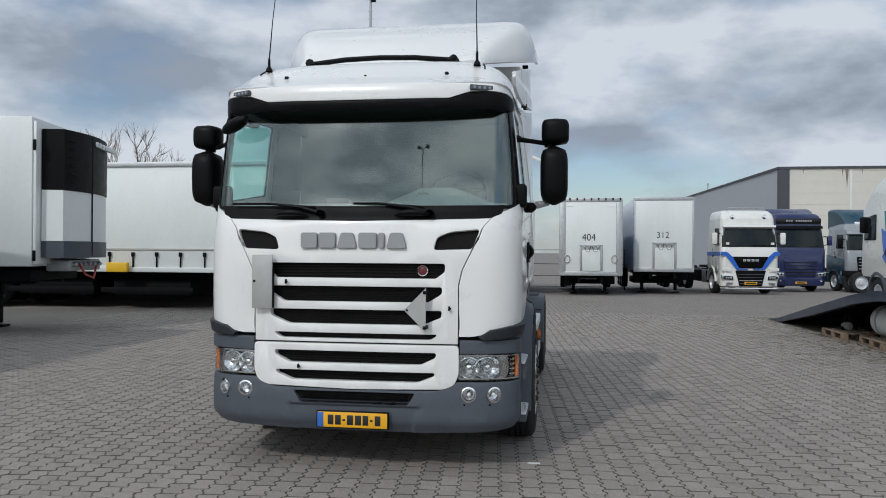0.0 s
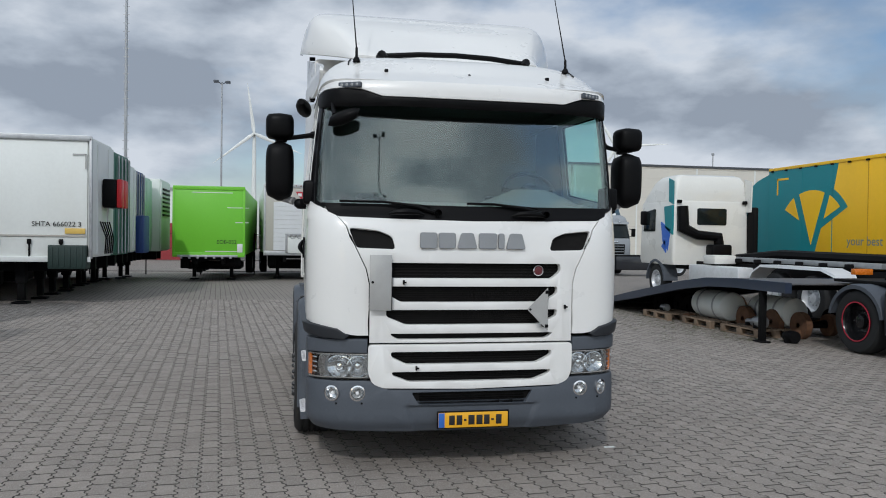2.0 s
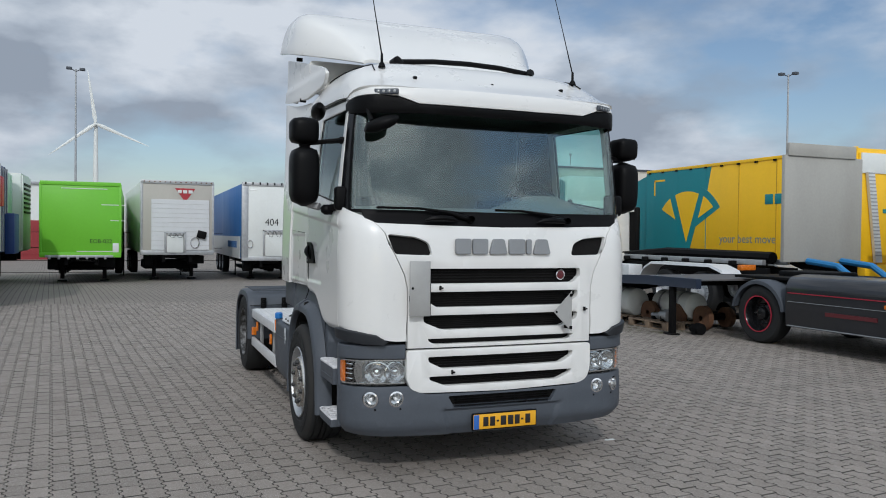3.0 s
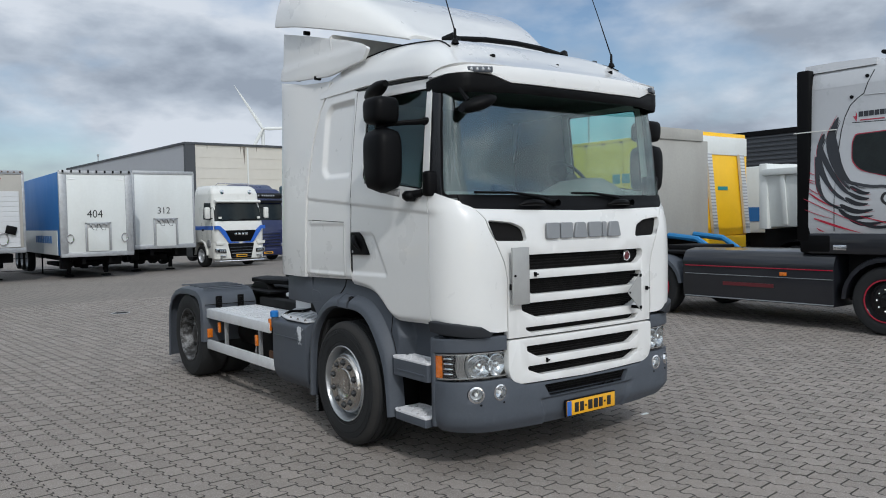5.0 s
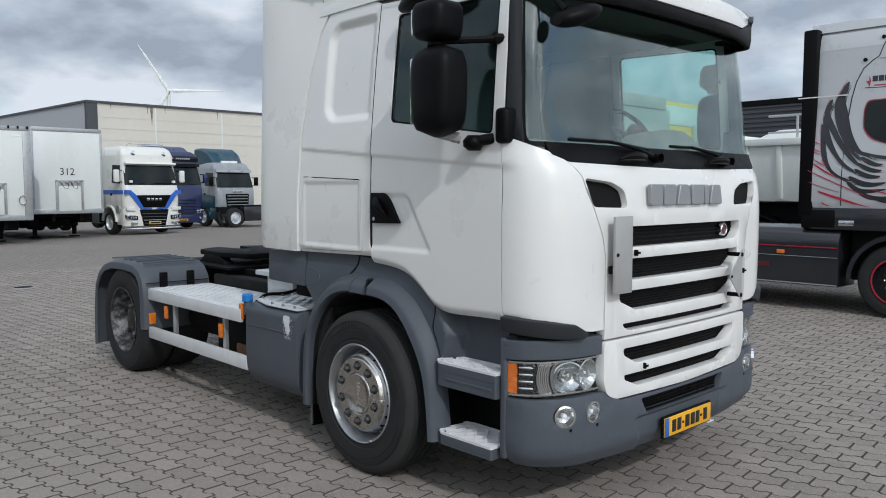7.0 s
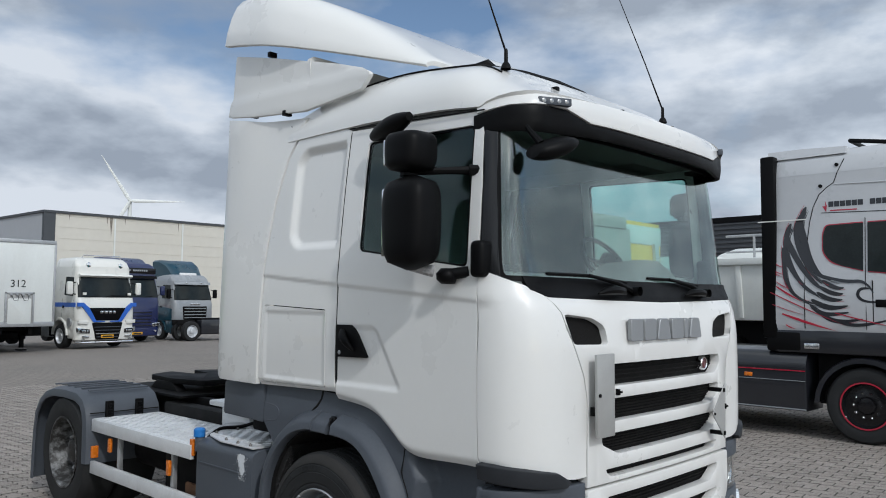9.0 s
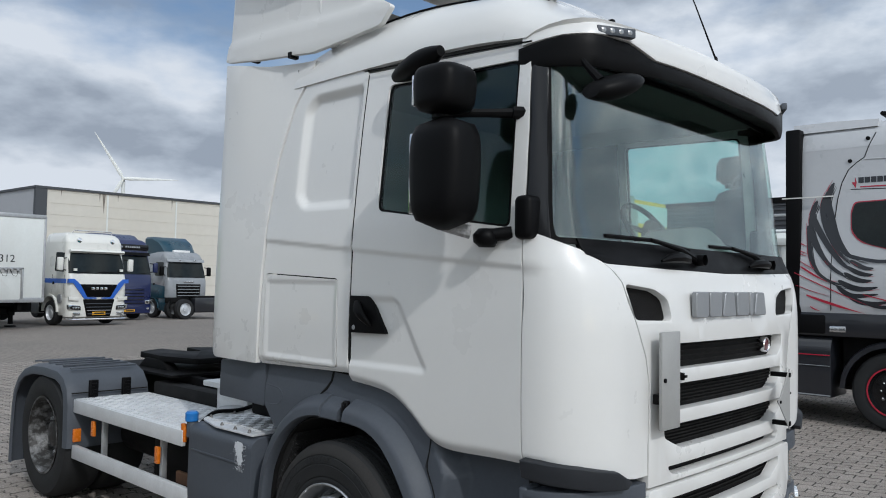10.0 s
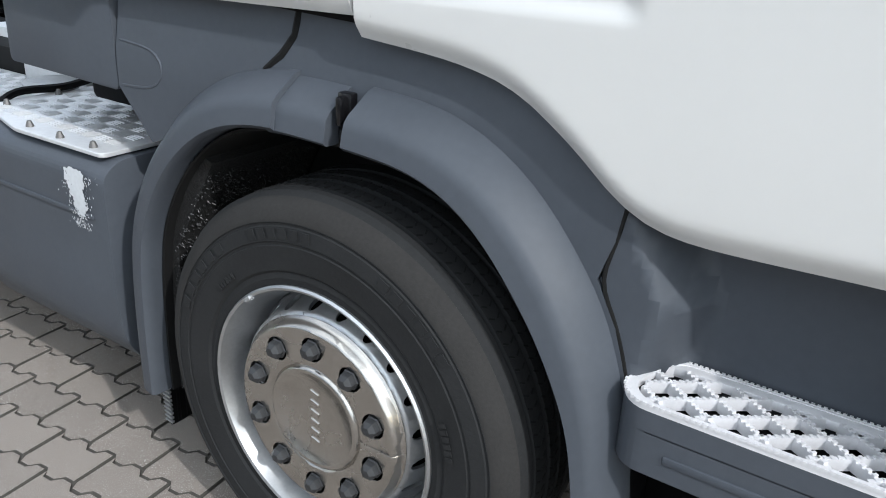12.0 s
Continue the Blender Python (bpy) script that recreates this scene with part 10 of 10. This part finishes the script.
for x in (RX0 + 0.02, RX1 - 0.14):
    bm = bmesh.new()
    box(bm, (x + 0.02, 6.42, 0.0), (x + 0.11, 6.54, 1.0), 0.01)
    box(bm, (x - 0.03, 6.36, 0.0), (x + 0.16, 6.62, 0.03), 0.01)
    part("support_leg", bm, CHASSIS, rp)


def pallet(x, y, turn):
    p = thing("pallet", "weathered wooden pallet under spare parts", "pallet", "pallets", at=pose(x, y, 0, 0, 0, turn))
    for k in range(5):
        bm = bmesh.new()
        box(bm, (-0.6, -0.4 + 0.175 * k, 0.122), (0.6, -0.30 + 0.175 * k, 0.144), 0.003)
        part("deck_board", bm, WOOD, p)
    for yy in (-0.35, 0.0, 0.35):
        bm = bmesh.new()
        box(bm, (-0.6, yy - 0.05, 0.0), (0.6, yy + 0.05, 0.022), 0.003)
        part("bottom_board", bm, WOOD, p)
        for xx in (-0.52, 0, 0.52):
            bm = bmesh.new()
            box(bm, (xx - 0.07, yy - 0.05, 0.022), (xx + 0.07, yy + 0.05, 0.122), 0.003)
            part("pallet_block", bm, WOOD, p)
    return p


for x, y, a in ((7.05, 10.5, 90), (7.2, 9.0, 88), (7.25, 7.55, 92)):
    pallet(x, y, a)


def spare_tank(x, y, r, ln, label, mt):
    t = thing("spare_tank", label, "tank")
    bm = bmesh.new()
    lathe(bm, [(0.001, -ln / 2 - 0.05), (r * 0.6, -ln / 2 - 0.03), (r * 0.95, -ln / 2 + 0.02), (r, -ln / 2 + 0.08), (r, ln / 2 - 0.08), (r * 0.95, ln / 2 - 0.02), (r * 0.6, ln / 2 + 0.03), (0.001, ln / 2 + 0.05)], (x, y, 0.144 + r), "y", 28)
    part("shell", bm, mt, t)
    bm = bmesh.new()
    for yy in (-ln * 0.25, ln * 0.25):
        lathe(bm, [(r + 0.006, yy - 0.03), (r + 0.010, yy), (r + 0.006, yy + 0.03)], (x, y, 0.144 + r), "y", 28)
    pieces("strap", bm, GALV, t)


spare_tank(7.25, 8.95, 0.29, 1.15, "white cylindrical spare tank on a pallet", TR_WHITE)
spare_tank(7.75, 7.7, 0.28, 1.1, "off-white spare tank under the ramp", TR_CURTAIN)
rng = random.Random(21)
for k in range(10):
    t = thing("spare_part", "greasy used vehicle part beside the ramp", "spare part", "spare parts")
    bm = bmesh.new()
    x, y = 6.95 + rng.uniform(0, 0.8), 6.3 + 0.48 * k + rng.uniform(-0.1, 0.1)
    r = rng.uniform(0.06, 0.13)
    base = 0.144 if any(abs(y - q) < 0.62 for q in (10.5, 7.55)) and x < 7.6 else 0.0
    if 8.2 < y < 9.7:
        x, base = 8.2 + rng.uniform(0, 0.4), 0.0
    lathe(bm, [(0.001, -0.14), (r, -0.13), (r * 1.05, 0.0), (r * 0.8, 0.02), (r * 0.8, 0.12), (r * 0.4, 0.14), (0.001, 0.15)], (x, y, base + r * 1.05), "y", 14)
    part("casting", bm, rng.choice((GALV, CHASSIS, RUST)), t)
    bm = bmesh.new()
    box(bm, (x - 0.1, y - 0.05, base), (x + 0.1, y + 0.05, base + r * 0.9), 0.01)
    part("foot", bm, CHASSIS, t)

for k in range(9):
    t = thing("spare_axle", "greasy black spare axle stored under the ramp", "spare part", "spare axles")
    y, x = 6.9 + 0.62 * k + rng.uniform(-0.12, 0.12), 8.15 + rng.uniform(-0.1, 0.25)
    bm = bmesh.new()
    tube(bm, [(x - 0.75, y, 0.24), (x - 0.2, y + 0.03, 0.26), (x + 0.55, y, 0.24)], [0.06, 0.075, 0.06], 10)
    part("axle_beam", bm, CHASSIS, t)
    for q, r in ((x - 0.72, 0.24), (x + 0.5, 0.24), (x - 0.15, 0.20)):
        bm = bmesh.new()
        lathe(bm, [(0.05, -0.10), (r, -0.09), (r, 0.02), (r * 0.6, 0.04), (r * 0.55, 0.11), (0.03, 0.13)], (q, y, 0.24), "x", 20)
        part("brake_drum", bm, rng.choice((CHASSIS, CHASSIS, RUST)), t)
rng = random.Random(77)
bm = bmesh.new()
for k in range(2600):
    x, y = 6.45 + abs(rng.gauss(0, 0.9)) * rng.choice((-1, 1, 1)), rng.uniform(6.6, 15.4)
    r = rng.uniform(0.006, 0.034)
    vv = [bm.verts.new((x + r * math.cos(q) * (1 + 0.4 * math.sin(2 * q + k)), y + r * math.sin(q), 0.0032 + 0.000001 * k)) for q in [2 * math.pi * j / 6 for j in range(6)]]
    bm.faces.new(vv)
part("moss", bm, mat("moss", (0.085, 0.088, 0.040), 0.95, var=0.3, scale=5), None, "thin green-brown moss on the paving beside the ramp", kind="stuff", category="moss")

# white tipper with ribbed body, white tank trailer behind
tp = thing("tipper_truck", "white ribbed tipper body with a rail frame", "truck")
bm = bmesh.new()
prism(bm, [(13.6, 1.45), (15.9, 1.45), (16.05, 2.78), (13.45, 2.78)], "y", 1.2, 6.55, 0.02)
part("tipper_body", bm, TR_WHITE, tp)
for k in range(7):
    bm = bmesh.new()
    y = 1.6 + 0.75 * k
    prism(bm, [(13.52, 2.75), (13.40, 2.75), (13.55, 1.5), (13.66, 1.5)], "y", y - 0.06, y + 0.06, 0.01)
    part("body_rib", bm, TR_WHITE, tp)
bm = bmesh.new()
box(bm, (13.36, 1.15, 2.70), (13.56, 6.6, 2.86), 0.02)
box(bm, (13.45, 6.5, 1.4), (16.0, 6.72, 3.0), 0.03)
part("top_beam", bm, TR_WHITE, tp)
bm = bmesh.new()
for y in (3.2, 4.4, 5.6):
    tube(bm, [(15.0, y, 2.7), (15.0, y, 3.5)], 0.03, 6)
tube(bm, [(15.0, 2.6, 3.5), (15.0, 6.3, 3.5)], 0.03, 6)
tube(bm, [(15.0, 2.6, 3.1), (15.0, 6.3, 3.1)], 0.025, 6)
part("rail_frame", bm, GALV, tp)
bm = bmesh.new()
box(bm, (14.2, 0.6, 0.7), (15.4, 7.0, 1.4))
part("chassis", bm, CHASSIS, tp)
for y in (2.2, 3.6, 5.9):
    wheel(tp, 13.7, y, 0.5, 0.5, -1, 0.3, RIM, 0.1, n=28)
    wheel(tp, 15.8, y, 0.5, 0.5, 1, 0.3, RIM, 0.1, n=28)
bm = bmesh.new()
sec = [(0.0, 13.6), (0.03, 13.6), (0.03, 14.3), (0.0, 14.3)]
loft(bm, [[(x, 5.9 + (0.6 + k) * math.cos(a), 0.5 + (0.6 + k) * math.sin(a)) for k, x in sec] for a in [math.pi * q / 12 for q in range(13)]])
part("fender", bm, BLACK, tp)
tk = thing("tank_trailer", "rounded white tank trailer with ladder", "trailer")
bm = bmesh.new()
lathe(bm, [(0.4, -4.0), (0.9, -3.9), (1.05, -3.5), (1.05, 3.2), (0.9, 3.7), (0.3, 3.9)], (20.2, 5.0, 2.5), "y", 32)
part("tank_shell", bm, TR_WHITE, tk)
bm = bmesh.new()
box(bm, (19.4, 1.2, 0.9), (21.0, 8.8, 1.5))
for y in (1.8, 3.1, 7.0):
    lathe(bm, [(0.5, -1.1), (0.5, 1.1)], (20.2, y, 0.5), "x", 20)
part("chassis", bm, CHASSIS, tk)
gl = thing("garbage_truck", "white and blue refuse lorry behind the tail lift", "truck")
bm = bmesh.new()
prism(bm, [(9.6, 1.1), (14.0, 1.1), (14.0, 3.4), (10.2, 3.45), (9.5, 2.6)], "x", 21.0, 23.4, 0.06)
part("hopper", bm, TR_WHITE, gl)
bm = bmesh.new()
prism(bm, [(9.56, 1.5), (14.01, 1.5), (14.01, 2.0), (9.5, 2.0)], "x", 20.98, 23.42)
part("blue_band", bm, TR_BLUE, gl)
bm = bmesh.new()
box(bm, (21.2, 9.8, 0.45), (23.2, 16, 1.1))
for y in (10.8, 12.2, 15.2):
    lathe(bm, [(0.5, -1.2), (0.5, 1.2)], (22.2, y, 0.5), "x", 20)
part("chassis", bm, CHASSIS, gl)

# ---- paving stones of the yard ----
bm = bmesh.new()
o = rpoly([(0.0, 0.0), (0.10, 0.0), (0.095, 0.035), (0.01, 0.03)], 0.008)
prism(bm, [(1.24 + x, 0.49 + y) for x, y in o], "z", 0.0, 0.004)
part("paint_chip", bm, TR_WHITE, None, "small white painted fleck on the paving", category="paint mark")
mh = thing("drain_cover", "dark flat iron drain cover set in the paving", "drain cover")
bm = bmesh.new()
lathe(bm, [(0.001, 0.004), (0.15, 0.004), (0.155, 0.0), (0.155, -0.004)], (-0.09, 12.76, 0), "z", 32)
part("lid", bm, CHASSIS, mh)
bm = bmesh.new()
lathe(bm, [(0.16, 0.003), (0.185, 0.003), (0.19, -0.004), (0.158, -0.004)], (-0.09, 12.76, 0), "z", 32)
part("ring", bm, GALV, mh)

STONE_L, STONE_W, JOINT = 0.224, 0.142, 0.0027
def stone_shape():
    """An interlocking stone: straight short ends, stepped long sides."""
    a, q = 0.0115, STONE_L / 4
    side = []
    for k in range(2):
        y = -STONE_L / 2 + k * STONE_L / 2
        side += [(a, y + 0.006), (a, y + q * 0.72), (-a, y + q * 1.12), (-a, y + q * 1.72)]
    side.append((a, STONE_L / 2 - 0.003))
    right = [(STONE_W / 2 - JOINT + x, min(y, STONE_L / 2 - JOINT)) for x, y in side]
    left = [(-STONE_W / 2 + JOINT + x, min(y, STONE_L / 2 - JOINT)) for x, y in reversed(side)]
    return right + left


SHAPE = stone_shape()
INNER = []
for x, y in SHAPE:
    INNER.append((x - math.copysign(0.0025, x), y - math.copysign(0.0025, y) * (abs(y) > STONE_L / 2 - 0.012)))
NS = len(SHAPE)
stone_col = (0.238, 0.206, 0.180)
STONE = mat("paving_stone", stone_col, 0.88, var=0.16, scale=2.2, bump=0.5, bscale=420, dirt=0.3, dirt_col=(0.125, 0.118, 0.105), pick="object", speck=1.0)
STONES = mat("paving_stones_joined", stone_col, 0.88, var=0.16, scale=2.2, bump=0.5, bscale=420, dirt=0.35, dirt_col=(0.125, 0.118, 0.105), pick="island", speck=1.0)
JOINT_SIDE = mat("joint_side", (0.075, 0.070, 0.062), 0.95, var=0.3, scale=8)
ct, sn_ = math.cos(radians(GROUND_TURN)), math.sin(radians(GROUND_TURN))


def is_near(x, y):
    return -3.75 < x < -1.28 and 1.45 < y < 5.0


me_stone = bpy.data.meshes.new("paving_stone")
me_stone.from_pydata([(x, y, 0.0) for x, y in INNER] + [(x, y, -0.0085) for x, y in SHAPE], [], [tuple(range(NS))] + [(k + NS, (k + 1) % NS + NS, (k + 1) % NS, k) for k in range(NS)])
me_stone.materials.append(STONE)
me_stone.materials.append(JOINT_SIDE)
for k, poly in enumerate(me_stone.polygons):
    poly.material_index = 0 if k == 0 else 1
rng = random.Random(4)
verts, faces = [], []
near = 0
for i in range(-76, 90):
    for j in range(-18, 78):
        u, v = i * STONE_W, j * STONE_L + (STONE_L / 2 if i % 2 else 0)
        x, y = u * ct - v * sn_, u * sn_ + v * ct
        if not (-9.6 < x < 10.6 and -2.6 < y < 15.7):
            continue
        tx, ty, dz = rng.gauss(0, 0.006), rng.gauss(0, 0.006), rng.gauss(0, 0.0007)
        if is_near(x, y) and near < 300:
            ob = new("paving_stone", me_stone)
            ob.parent = ground
            ob.matrix_basis = Matrix.Translation((x, y, dz)) @ Euler((tx, ty, radians(GROUND_TURN))).to_matrix().to_4x4()
            near += 1
            continue
        b = len(verts)
        for k, (px, py) in enumerate(INNER):
            verts.append((x + px * ct - py * sn_, y + px * sn_ + py * ct, dz + tx * py - ty * px))
        for px, py in SHAPE:
            verts.append((x + px * ct - py * sn_, y + px * sn_ + py * ct, -0.0085))
        faces.append(tuple(range(b, b + NS)))
        faces += [(b + k + NS, b + (k + 1) % NS + NS, b + (k + 1) % NS, b + k) for k in range(NS)]
me = bpy.data.meshes.new("paving_field")
me.from_pydata(verts, [], faces)
me.materials.append(STONES)
me.materials.append(JOINT_SIDE)
me.polygons.foreach_set("material_index", [0 if k % (NS + 1) == 0 else 1 for k in range(len(faces))])
ob = new("paving_field", me)
ob.parent = ground
tagged(ob, kind="stuff")
